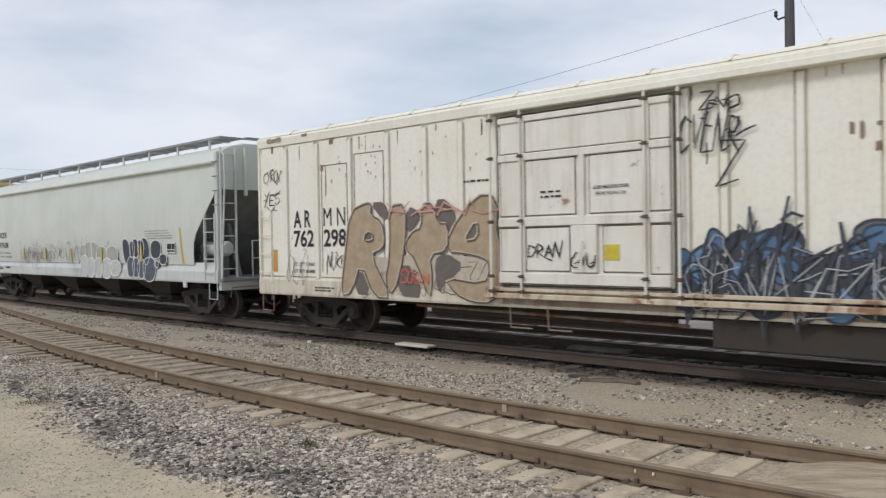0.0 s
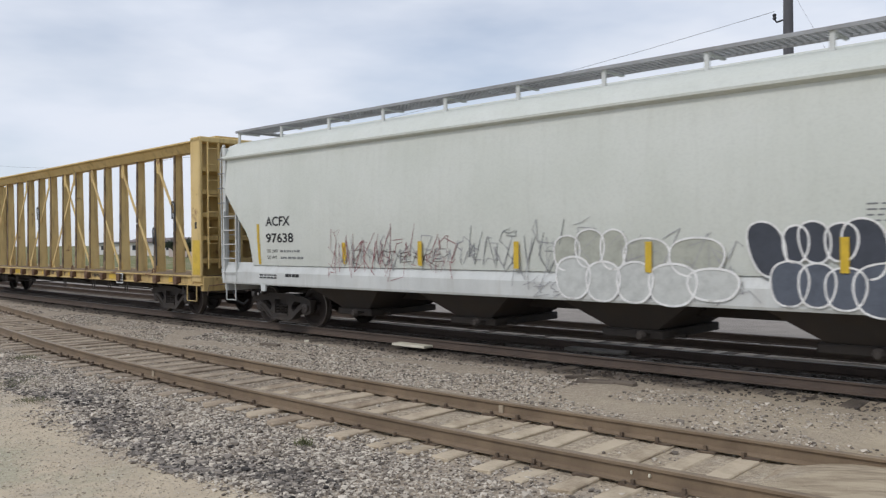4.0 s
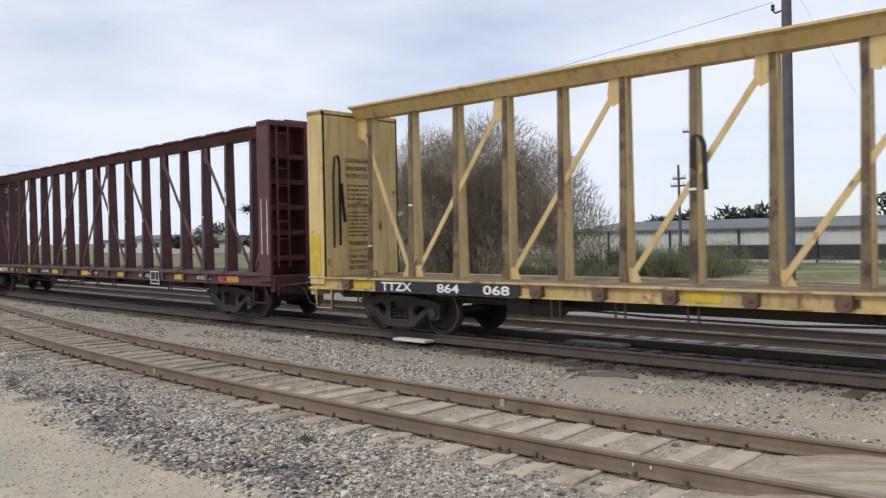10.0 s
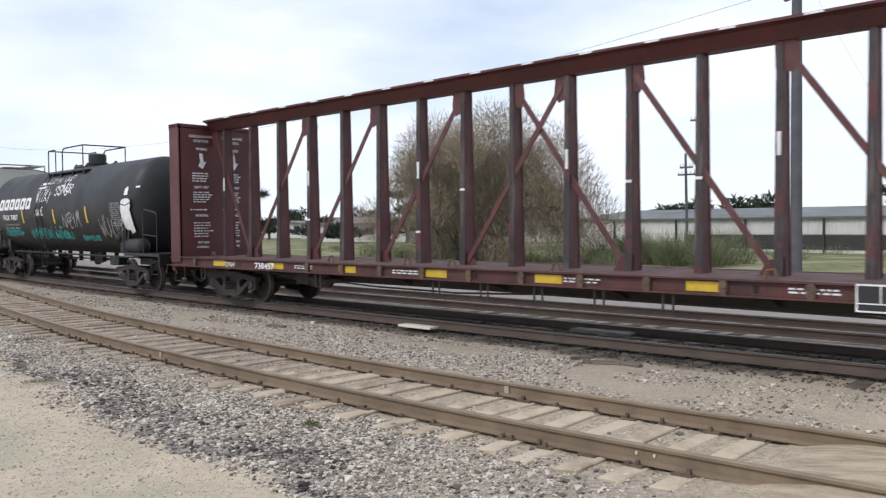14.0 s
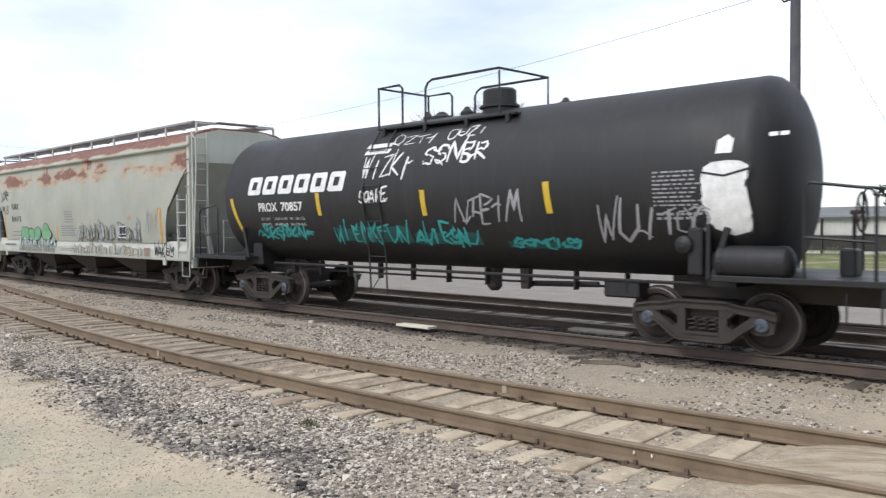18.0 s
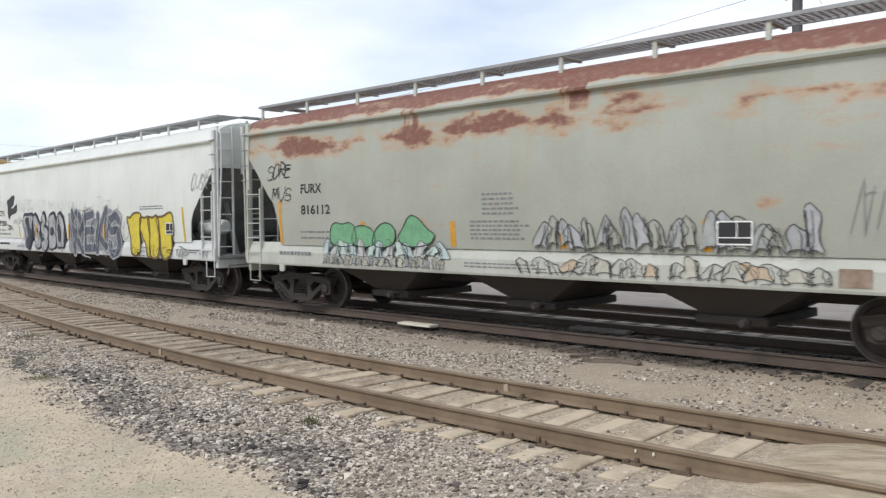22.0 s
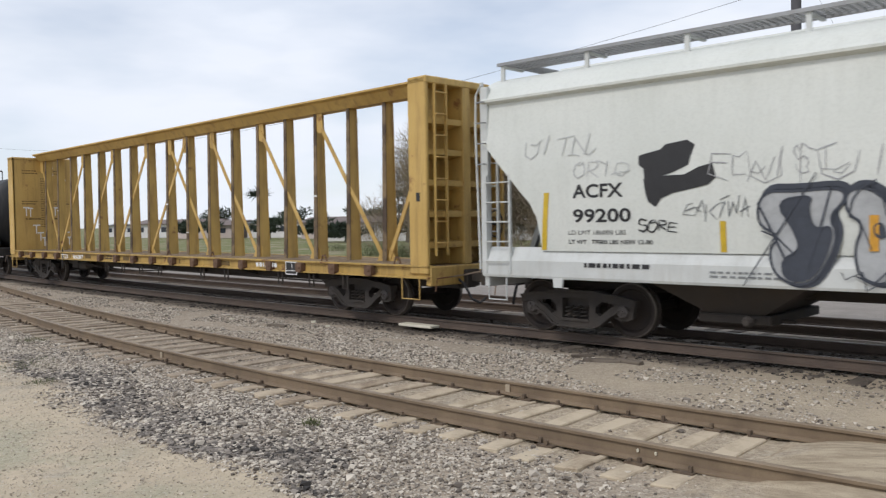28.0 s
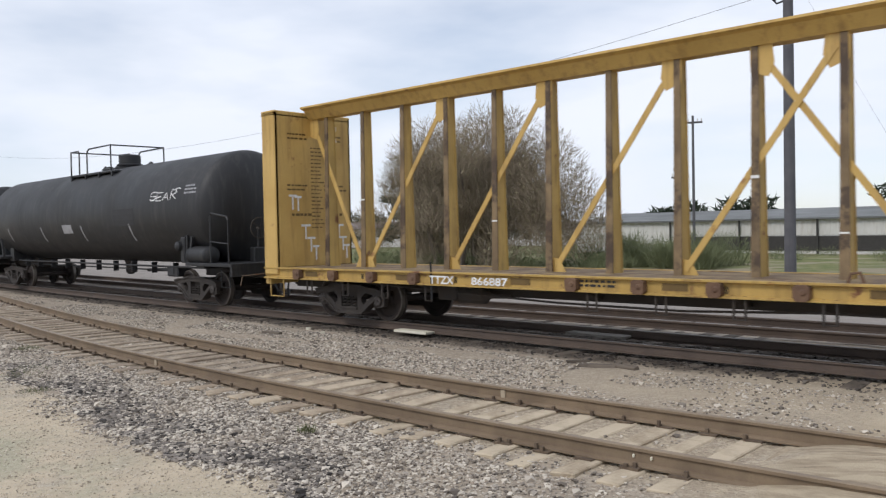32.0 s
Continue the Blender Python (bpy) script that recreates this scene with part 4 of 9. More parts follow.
for i, (x, y, h, w, palm) in enumerate(((-92, 92, 5.5, 6, False), (-100, 95, 7.5, 3, True), (-84, 95, 7, 3, True), (-110, 98, 5, 7, False), (-135, 98, 6, 7, False), (-142, 96, 9, 3, True), (-72, 98, 4.6, 6, False),
                                        (-162, 98, 6, 8, False), (-19, 78, 5.4, 6, False), (-8, 80, 5.0, 8, False), (0, 82, 5.5, 8, False), (-48, 92, 4.4, 6, False), (-34, 80, 4.4, 5, False), (-66, 64, 2.6, 4, False), (-84, 66, 2.8, 5, False), (-61, 70, 2.4, 4, False), (-104, 72, 3.0, 6, False), (-74, 62, 2.0, 4, False), (-122, 70, 3.0, 7, False))):
    far_tree(x, y, h, w, 50 + i, "far palm with a thin trunk" if palm else "dark far tree behind the buildings", palm)


# small weed tufts, scraps of wood and pale litter on the gravel
def tuft(x, y, r, h, seed):
    rng = random.Random(seed)
    ob = twig_crown("weed", rng, [((x, y, GROUND + h * 0.2), (r, r, h * 0.4))], 150, h * 0.6, 0.004, 1.0, M["weed"], None, floor=GROUND)
    tagged(ob, "small green weed growing in the gravel", "weed", kind="stuff")


for k, (x, y, r, h) in enumerate(((-7.05, 5.42, 0.10, 0.09), (-13.4, 4.7, 0.45, 0.10), (-13.9, 5.1, 0.35, 0.08), (-11.9, 4.45, 0.25, 0.07), (-16.5, 6.05, 0.3, 0.09))):
    tuft(x, y, r, h, 80 + k)


def scrap(x, y, ln, w, ang, seed, material, label, category, group):
    rng = random.Random(seed)
    bm = bmesh.new()
    for q in box(bm, -ln / 2, ln / 2, -w / 2, w / 2, 0, 0.05):
        q.co += Vector((rng.uniform(-0.05, 0.05) * ln, rng.uniform(-0.1, 0.1) * w, rng.uniform(-0.008, 0.012)))
    bmesh.ops.bevel(bm, geom=bm.edges[:], offset=0.006, segments=1, affect="EDGES")
    ob = part("wood_scrap" if category == "wood" else "litter", bm, material)
    ob.matrix_basis = pose(x, y, lift(x, y - bend(x)) - 0.004, 0, 0, ang)
    tagged(ob, label, category, group)


for k, (x, y, ln, w, a) in enumerate(((-6.9, 10.85, 0.55, 0.16, 25), (-6.45, 10.95, 0.40, 0.12, -10), (-14.6, 10.3, 0.5, 0.14, 10), (-7.3, 10.95, 0.35, 0.1, 40))):
    scrap(x, y, ln, w, a, 90 + k, M["tie_d"], "dark broken piece of tie wood lying on the gravel", "wood", "wood scraps")
for k, (x, y) in enumerate(((-16.35, 10.2), (-14.6, 11.2), (-13.7, 10.9), (-9.5, 12.2))):
    scrap(x, y + bend(x), 0.09, 0.07, 30 * k, 95 + k, M["board"], "small white scrap of litter on the gravel", "litter", "litter")


# ------------------------------------------------------------ lettering and spray paint on the cars
def letter_mesh(text, height, width=None):
    """The flat mesh of a line of text, its lower left corner at the origin, with cap height and width as given."""
    cu = bpy.data.curves.new("text", "FONT")
    cu.body, cu.size, cu.resolution_u, cu.offset = text, 1.0, 3, (0.0 if "M" in text else 0.024)
    ob = new("text", cu)
    dg = bpy.context.evaluated_depsgraph_get()
    me = bpy.data.meshes.new_from_object(ob.evaluated_get(dg))
    bpy.data.objects.remove(ob)
    co = np.empty(len(me.vertices) * 3, dtype=np.float32)
    me.vertices.foreach_get("co", co)
    co = co.reshape(-1, 3)
    lo, hi = co.min(0), co.max(0)
    sz = height / max(hi[1] - lo[1], 1e-6)
    sx = width / max(hi[0] - lo[0], 1e-6) if width else sz
    flat = [((c[0] - lo[0]) * sx, (c[1] - lo[1]) * sz) for c in co]
    faces = [tuple(p.vertices) for p in me.polygons]
    bpy.data.meshes.remove(me)
    return flat, faces


def flat_side(lat):
    return lambda z: (-lat, z)


def tank_side(r, zc):
    def f(z):
        a = (z - zc) / r
        a = max(-1.4, min(1.4, a))
        return (-r * math.cos(a), zc + r * math.sin(a))
    return f


def words(parent, text, x, z, h, w, side, material, lift_by=0.005, name="lettering"):
    flat, faces = letter_mesh(text, h, w)
    me = bpy.data.meshes.new(name)
    me.from_pydata([(x + u, side(z + v)[0] - lift_by, side(z + v)[1]) for u, v in flat], [], faces)
    return part_of(name, me, material, parent)


def bars(parent, x, z, w, rows, side, material, seed, h=0.03, gap=0.062, name="small_print"):
    """Unreadable small print: short bars in lines."""
    rng = random.Random(seed)
    bm = bmesh.new()
    for r in range(rows):
        u = x
        while u < x + w * rng.uniform(0.8, 1.0):
            k = rng.uniform(0.04, 0.14)
            z0 = z - r * gap
            q = [(u, z0), (u + k, z0), (u + k, z0 + h), (u, z0 + h)]
            bm.faces.new([bm.verts.new((a, side(b)[0] - 0.005, side(b)[1])) for a, b in q])
            u += k + rng.uniform(0.02, 0.045)
    ob = part(name, bm, material, parent)
    tagged(ob, kind="stuff")
    return ob


def patch(bm, poly, side, lift_by, n=6):
    """A filled outline laid on the car's side, cut in strips so that it follows the curve."""
    b = bmesh.new()
    b.faces.new([b.verts.new((x, 0, z)) for x, z in poly])
    zs = [p[1] for p in poly]
    for i in range(1, n):
        z = min(zs) + (max(zs) - min(zs)) * i / n
        bmesh.ops.bisect_plane(b, geom=b.verts[:] + b.edges[:] + b.faces[:], plane_co=(0, 0, z), plane_no=(0, 0, 1))
    for v in b.verts:
        y, z = side(v.co.z)
        v.co.y, v.co.z = y - lift_by, z
    join(bm, b)


def ribbon(bm, pts, w, side, lift_by, taper=True):
    """A brush stroke along a line of (x, z) on the car's side."""
    n = len(pts)
    prev = None
    for i, p in enumerate(pts):
        a, b = pts[max(i - 1, 0)], pts[min(i + 1, n - 1)]
        d = Vector((b[0] - a[0], b[1] - a[1]))
        d = d.normalized() if d.length > 1e-6 else Vector((1, 0))
        k = w / 2 * (1.0 if not taper else 0.55 + 0.45 * math.sin(math.pi * min(1, max(0, (i + 0.6) / n))))
        row = []
        for s in (-1, 1):
            x, z = p[0] - d.y * k * s, p[1] + d.x * k * s
            y, zz = side(z)
            row.append(bm.verts.new((x, y - lift_by, zz)))
        if prev:
            bm.faces.new((prev[0], row[0], row[1], prev[1]))
        prev = row


def arc(cx, cz, rx, rz, a0, a1, n=9):
    return [(cx + rx * math.cos(radians(a0 + (a1 - a0) * i / n)), cz + rz * math.sin(radians(a0 + (a1 - a0) * i / n))) for i in range(n + 1)]


SIGNS = {
    "A": [[(0, 0), (0.45, 1), (1, 0)], [(0.2, 0.4), (0.8, 0.42)]],
    "B": [[(0.1, 0), (0.1, 1)], "arc 0.1 0.75 0.7 0.25 90 -90", "arc 0.1 0.25 0.85 0.25 90 -90"],
    "C": ["arc 0.6 0.5 0.55 0.5 50 310"],
    "E": [[(0.95, 1), (0.1, 1), (0.1, 0), (1, 0)], [(0.1, 0.5), (0.8, 0.55)]],
    "F": [[(0.95, 1), (0.1, 0.95), (0.15, 0)], [(0.1, 0.5), (0.8, 0.55)]],
    "I": [[(0.5, 1), (0.4, 0)]],
    "K": [[(0.1, 0), (0.15, 1)], [(0.9, 1), (0.15, 0.45), (1, 0)]],
    "M": [[(0, 0), (0.15, 1), (0.5, 0.35), (0.85, 1), (1, 0)]],
    "N": [[(0, 0), (0.1, 1), (0.85, 0), (1, 1.05)]],
    "O": ["arc 0.5 0.5 0.48 0.5 90 450"],
    "R": [[(0.2, 0), (0.1, 1)], "arc 0.15 0.74 0.75 0.26 90 -90", [(0.2, 0.48), (1.05, 0)]],
    "S": ["arc 0.5 0.74 0.42 0.26 10 260", "arc 0.5 0.26 0.45 0.27 90 -160"],
    "T": [[(0, 0.95), (1, 1.02)], [(0.5, 1), (0.45, 0)]],
    "U": [[(0, 1), (0.1, 0.25), (0.5, 0), (0.9, 0.25), (1, 1)]],
    "V": [[(0, 1), (0.5, 0), (1, 1.05)]],
    "W": [[(0, 1), (0.25, 0), (0.5, 0.75), (0.75, 0), (1.05, 1.1)]],
    "D": [[(0.1, 0), (0.1, 1)], "arc 0.1 0.5 0.85 0.5 90 -90"],
    "L": [[(0.1, 1), (0.1, 0), (0.9, 0)]],
    "X": [[(0, 1), (1, 0)], [(1, 1.15), (0, -0.1)]],
    "Y": [[(0, 1), (0.5, 0.5)], [(1, 1.05), (0.2, -0.35)]],
    "Z": [[(0, 1), (0.95, 1), (0.05, 0), (1, 0.05)]],
}


def strokes(rng, sign, x, z, w, h, j):
    """The strokes of one loose sign in a box, shaken by j."""
    out = []
    for st in SIGNS[sign]:
        if isinstance(st, str):
            v = [float(q) for q in st.split()[1:]]
            pts = arc(*v)
        else:
            pts = st
        pts = [(x + w * (a + rng.uniform(-j, j)), z + h * (b + rng.uniform(-j, j))) for a, b in pts]
        fine = []
        for p, q in zip(pts, pts[1:]):
            k = 4 if len(pts) < 6 else 1
            fine += [(p[0] + (q[0] - p[0]) * i / k, p[1] + (q[1] - p[1]) * i / k) for i in range(k)]
        out.append(fine + [pts[-1]])
    return out


def broad(bm, pts, w, side, lift_by):
    """A wide stroke with round ends and joints."""
    n = 0
    for p, q in zip(pts, pts[1:]):
        d = Vector((q[0] - p[0], q[1] - p[1]))
        if d.length < 1e-5:
            continue
        d = d.normalized() * (w / 2)
        poly = [(p[0] - d.y, p[1] + d.x), (q[0] - d.y, q[1] + d.x)] + [(q[0] + d.x * 0.7 - d.y * 0.7, q[1] + d.y * 0.7 + d.x * 0.7), (q[0] + d.x, q[1] + d.y), (q[0] + d.x * 0.7 + d.y * 0.7, q[1] + d.y * 0.7 - d.x * 0.7)]
        poly += [(q[0] + d.y, q[1] - d.x), (p[0] + d.y, p[1] - d.x), (p[0] - d.x * 0.7 + d.y * 0.7, p[1] - d.y * 0.7 - d.x * 0.7), (p[0] - d.x, p[1] - d.y), (p[0] - d.x * 0.7 - d.y * 0.7, p[1] - d.y * 0.7 + d.x * 0.7)]
        k = lift_by + 0.00022 * (n % 14)
        bm.faces.new([bm.verts.new((u, side(v)[0] - k, side(v)[1])) for u, v in poly])
        n += 1


def tag_sign(parent, x0, x1, z0, z1, side, material, seed, signs, w=0.035, label="loose spray-painted scrawl", slant=0.15, lift_by=0.008, shake=0.09):
    """A quick spray scrawl of thin strokes, with a few stray flicks."""
    rng = random.Random(seed)
    bm = bmesh.new()
    k = (x1 - x0) / len(signs)
    for i, c in enumerate(signs):
        h = (z1 - z0) * rng.uniform(0.7, 1.1)
        zb = z0 + (z1 - z0) * rng.uniform(-0.08, 0.15)
        for st in strokes(rng, c, x0 + i * k, zb, k * rng.uniform(0.85, 1.05), h, shake):
            ribbon(bm, [(q[0] + slant * (q[1] - z0), q[1]) for q in st], w * rng.uniform(0.7, 1.35), side, lift_by + rng.uniform(0, 0.003))
        if rng.random() < 0.6:
            a = (x0 + i * k + rng.random() * k, zb + rng.uniform(-0.1, 1.1) * h)
            ribbon(bm, [(a[0] + k * 0.9 * f, a[1] + (z1 - z0) * 0.35 * f * rng.uniform(-1, 1)) for f in (0, 0.4, 0.8)], w * 0.8, side, lift_by + 0.004)
    ob = part("graffiti", bm, material, parent, label)
    tagged(ob, kind="stuff")
    return ob


def mural(parent, x0, x1, z0, z1, side, fill, line, seed, signs, w=0.24, edge=0.06, label="large spray-painted letters", light=None, shade=None, shake=0.06, slant=0.0):
    """Thick spray-painted strokes over a darker, wider outline."""
    rng = random.Random(seed)
    k = (x1 - x0) / len(signs)
    sets = []
    for i, c in enumerate(signs):
        m = w * 0.5
        sets += [[(q[0] + slant * (q[1] - z0), q[1]) for q in st] for st in strokes(rng, c, x0 + i * k + m * 0.6, z0 + m + rng.uniform(0, 0.05), max(k - m * 1.2, 0.1), (z1 - z0 - 2 * m) * rng.uniform(0.9, 1.0), shake)]
    if shade:
        bm = bmesh.new()
        for st in sets:
            broad(bm, [(a + edge * 1.6, b - edge * 1.1) for a, b in st], w + edge * 2, side, 0.004)
        part("graffiti", bm, shade, parent, "dark cast edge of the spray painting")
    bm = bmesh.new()
    for st in sets:
        broad(bm, st, w + edge * 2, side, 0.008)
    part("graffiti", bm, line, parent, "outline of the spray painting")
    bm = bmesh.new()
    for st in sets:
        broad(bm, st, w, side, 0.0125)
    part("graffiti", bm, fill, parent, label)
    if light:
        bm = bmesh.new()
        for st in sets:
            ribbon(bm, [(a - w * 0.28, b + w * 0.22) for a, b in st], w * 0.16, side, 0.0175)
        part("graffiti", bm, light, parent, "pale highlight strokes of the spray painting")


def rounded(poly, n=2):
    """Cuts the corners of an outline."""
    for _ in range(n):
        out = []
        for p, q in zip(poly, poly[1:] + poly[:1]):
            out += [(p[0] * 0.75 + q[0] * 0.25, p[1] * 0.75 + q[1] * 0.25), (p[0] * 0.25 + q[0] * 0.75, p[1] * 0.25 + q[1] * 0.75)]
        poly = out
    return poly


def blobs(parent, x0, x1, z0, z1, side, shapes, fill, line, edge, label, base=0.006):
    """Fat sprayed shapes with an outline; shapes are outlines in the unit square of the given field."""
    for k, sh in enumerate(shapes):
        poly = rounded([(x0 + (x1 - x0) * u, z0 + (z1 - z0) * v) for u, v in sh])
        bm = bmesh.new()
        patch(bm, poly, side, base + 0.002 * (k % 3), 8)
        part("graffiti", bm, fill, parent, label)
        bm = bmesh.new()
        broad(bm, poly + poly[:2], edge, side, base + 0.007 + 0.002 * (k % 3))
        part("graffiti", bm, line, parent, "outline of a sprayed shape")


def wild_field(parent, x0, x1, z0, z1, side, count, seed, fills, line):
    """A tangle of sharp sprayed shapes in several colours, as on an overworked wall."""
    rng = random.Random(seed)
    for k in range(count):
        u, v = (k + rng.uniform(0.1, 0.9)) / count, rng.uniform(0.12, 0.8)
        w, h, n = rng.uniform(0.025, 0.055), rng.uniform(0.12, 0.32), rng.randint(5, 7)
        a0 = rng.uniform(0, 6)
        sh = [(u + w * math.cos(a0 + math.tau * i / n) * rng.uniform(0.5, 1.2), v + h * math.sin(a0 + math.tau * i / n) * rng.uniform(0.5, 1.2)) for i in range(n)]
        blobs(parent, x0, x1, z0, z1, side, [sh], fills[k % len(fills)], line, rng.uniform(0.02, 0.05), "sharp-edged sprayed shape", 0.006 + 0.0012 * (k % 9))


def bulb(u, v, w, h, lean=0.0):
    """A tall drop in the unit square."""
    return [(u + a * w * 0.98 + lean * b, v + b * h) for a, b in ((-0.42, -0.06), (0.36, -0.08), (0.68, 0.5), (0.56, 1.0), (0.0, 1.16), (-0.58, 0.98), (-0.66, 0.45))]


def cloud_patch(parent, x0, x1, z0, z1, side, material, seed, label, n=9):
    """An uneven sprayed patch."""
    rng = random.Random(seed)
    top = [(x0 + (x1 - x0) * i / n, z1 + (z1 - z0) * rng.uniform(-0.22, 0.1)) for i in range(n + 1)]
    low = [(x1 - (x1 - x0) * i / n, z0 + (z1 - z0) * rng.uniform(-0.05, 0.12)) for i in range(n + 1)]
    bm = bmesh.new()
    patch(bm, top + low, side, 0.0035, 8)
    return part("graffiti", bm, material, parent, label)


def upright(parent, x, z0, z1, w, side, material, name="reflector", lean=0.0):
    bm = bmesh.new()
    n = 6
    for i in range(n):
        a, b = z0 + (z1 - z0) * i / n, z0 + (z1 - z0) * (i + 1) / n
        q = [(x + lean * (a - z0), a), (x + w + lean * (a - z0), a), (x + w + lean * (b - z0), b), (x + lean * (b - z0), b)]
        bm.faces.new([bm.verts.new((u, side(v)[0] - 0.006, side(v)[1])) for u, v in q])
    return part(name, bm, material, parent)


# ------------------------------------------------------------ running gear
WHEEL_R, AXLE = 0.45, 0.90
SPINNING = []


def wheelset_mesh():
    bm = bmesh.new()
    for s in (-1, 1):
        y = s * RAIL_GAP / 2
        prof = [(-0.055, 0.36), (-0.06, WHEEL_R - 0.02), (-0.05, WHEEL_R), (0.045, WHEEL_R + 0.005), (0.052, WHEEL_R + 0.03), (0.075, WHEEL_R + 0.03), (0.08, 0.37), (0.03, 0.33), (0.02, 0.16), (0.07, 0.12), (0.07, 0.08), (-0.07, 0.08), (-0.07, 0.12), (-0.015, 0.16), (-0.01, 0.33)]
        prof = [(-s * a if s > 0 else a, r) for a, r in prof]
        rings = []
        n = 28
        for a, r in prof:
            rings.append([bm.verts.new((r * math.cos(k * math.tau / n), y + a, r * math.sin(k * math.tau / n))) for k in range(n)])
        for i in range(len(rings)):
            u, v = rings[i], rings[(i + 1) % len(rings)]
            for k in range(n):
                f = bm.faces.new((u[k], u[(k + 1) % n], v[(k + 1) % n], v[k]))
                f.material_index = 1 if i in (1, 2) else 0
        for k in range(4):                                   # plate ribs
            a = k * math.tau / 4 + 0.4
            box(bm, 0.2 * math.cos(a) - 0.02, 0.2 * math.cos(a) + 0.02, y - 0.03, y + 0.03, 0.2 * math.sin(a) - 0.02, 0.2 * math.sin(a) + 0.02)
    lathe(bm, [(-1.05, 0.075), (1.05, 0.075)], "y", (0, 0, 0), 12)
    bmesh.ops.recalc_face_normals(bm, faces=bm.faces[:])
    me = bpy.data.meshes.new("wheelset")
    bm.to_mesh(me)
    bm.free()
    me.materials.append(M["wheel"])
    me.materials.append(M["tread"])
    me.polygons.foreach_set("use_smooth", [True] * len(me.polygons))
    me.set_sharp_from_angle(angle=radians(35))
    return me


def cap_mesh(material, s):
    bm = bmesh.new()
    lathe(bm, [(s * 1.04, 0.105), (s * 1.10, 0.105), (s * 1.115, 0.085), (s * 1.12, 0.03), (s * 1.135, 0.025)], "y", (0, 0, 0), 14)
    for k in range(3):
        a = k * math.tau / 3
        lathe(bm, [(s * 1.10, 0.018), (s * 1.132, 0.016)], "y", (0.055 * math.cos(a), 0, 0.055 * math.sin(a)), 6)
    bmesh.ops.recalc_face_normals(bm, faces=bm.faces[:])
    me = bpy.data.meshes.new("bearing_cap")
    bm.to_mesh(me)
    bm.free()
    me.materials.append(material)
    return me


def truck_mesh():
    """Two cast side frames with their windows, the bolster and the brake beams."""
    bm = bmesh.new()
    z = 0.46
    for s in (-1, 1):
        y0, y1 = sorted((s * 0.94, s * 1.10))
        o0, o1 = sorted((s * 1.09, s * 1.135))
        top = [(-1.13, z + 0.12), (-0.88, z + 0.17), (-0.62, z + 0.185), (-0.40, z + 0.235), (0.40, z + 0.235), (0.62, z + 0.185), (0.88, z + 0.17), (1.13, z + 0.12)]
        low = [(-0.84, z + 0.06), (-0.66, z - 0.05), (-0.45, z - 0.215), (-0.34, z - 0.245), (0.34, z - 0.245), (0.45, z - 0.215), (0.66, z - 0.05), (0.84, z + 0.06)]
        for run, w, d in ((top, 0.13, 0.055), (low, 0.13, -0.055)):
            for i, (a, b) in enumerate(zip(run, run[1:])):
                e = 0.002 * (i % 2)
                bar(bm, a, b, w, y0 + e, y1 - e)
                bar(bm, (a[0], a[1] + d), (b[0], b[1] + d), 0.035, o0 + e, o1 - e)
            for a in run[1:-1]:
                lathe(bm, [(y0 + 0.004, 0.064), (y1 - 0.004, 0.064)], "y", (a[0], 0, a[1]), 10)
        for c in (-0.33, 0.33):
            bar(bm, (c, z - 0.22), (c, z + 0.20), 0.13, y0 + 0.01, y1 - 0.01)
            k = 1 if c > 0 else -1
            prism(bm, [(c + k * 0.05, z + 0.19), (c + k * 0.05, z + 0.03), (c + k * 0.22, z + 0.16)], "y", y0 + 0.01, y1 - 0.01)
            prism(bm, [(c + k * 0.05, z - 0.20), (c + k * 0.05, z - 0.05), (c + k * 0.18, z - 0.13)], "y", y0 + 0.01, y1 - 0.01)
            prism(bm, [(k * 0.72, z + 0.16), (k * 0.90, z + 0.16), (k * 0.90, z + 0.02), (k * 0.78, z + 0.02)], "y", y0 + 0.01, y1 - 0.01)
        for c in (-AXLE, AXLE):
            prism(bm, [(c - 0.20, z + 0.16), (c - 0.17, z - 0.12), (c - 0.06, z - 0.16), (c + 0.06, z - 0.16), (c + 0.17, z - 0.12), (c + 0.20, z + 0.16)], "y", s * 0.96, s * 1.06)
        box(bm, -0.25, 0.25, s * 0.90 - 0.06, s * 0.90 + 0.06, z + 0.04, z + 0.17)
        box(bm, -0.27, 0.27, min(s * 0.92, s * 1.12), max(s * 0.92, s * 1.12), z - 0.21, z - 0.17)
    box(bm, -0.20, 0.20, -0.98, 0.98, z + 0.02, z + 0.26)
    lathe(bm, [(0.70, 0.22), (0.82, 0.22)], "z", (0, 0, 0), 16)
    for c in (-0.42, 0.42):
        bar(bm, (c, z - 0.10), (c, z), 0.08, -0.70, 0.70)
    bmesh.ops.recalc_face_normals(bm, faces=bm.faces[:])
    me = bpy.data.meshes.new("truck")
    bm.to_mesh(me)
    bm.free()
    me.materials.append(M["truck"])
    return me


def spring_mesh():
    bm = bmesh.new()
    tube(bm, [(0.065 * math.cos(i * 0.9), 0.065 * math.sin(i * 0.9), 0.0095 * i) for i in range(24)], 0.016, 5)
    me = bpy.data.meshes.new("coil_spring")
    bm.to_mesh(me)
    bm.free()
    me.materials.append(M["truck"])
    return me


ME_WHEEL, ME_TRUCK, ME_SPRING = wheelset_mesh(), truck_mesh(), spring_mesh()
ME_CAP, ME_CAP_D = [cap_mesh(M["hub"], s) for s in (-1, 1)], [cap_mesh(M["hub_d"], s) for s in (-1, 1)]


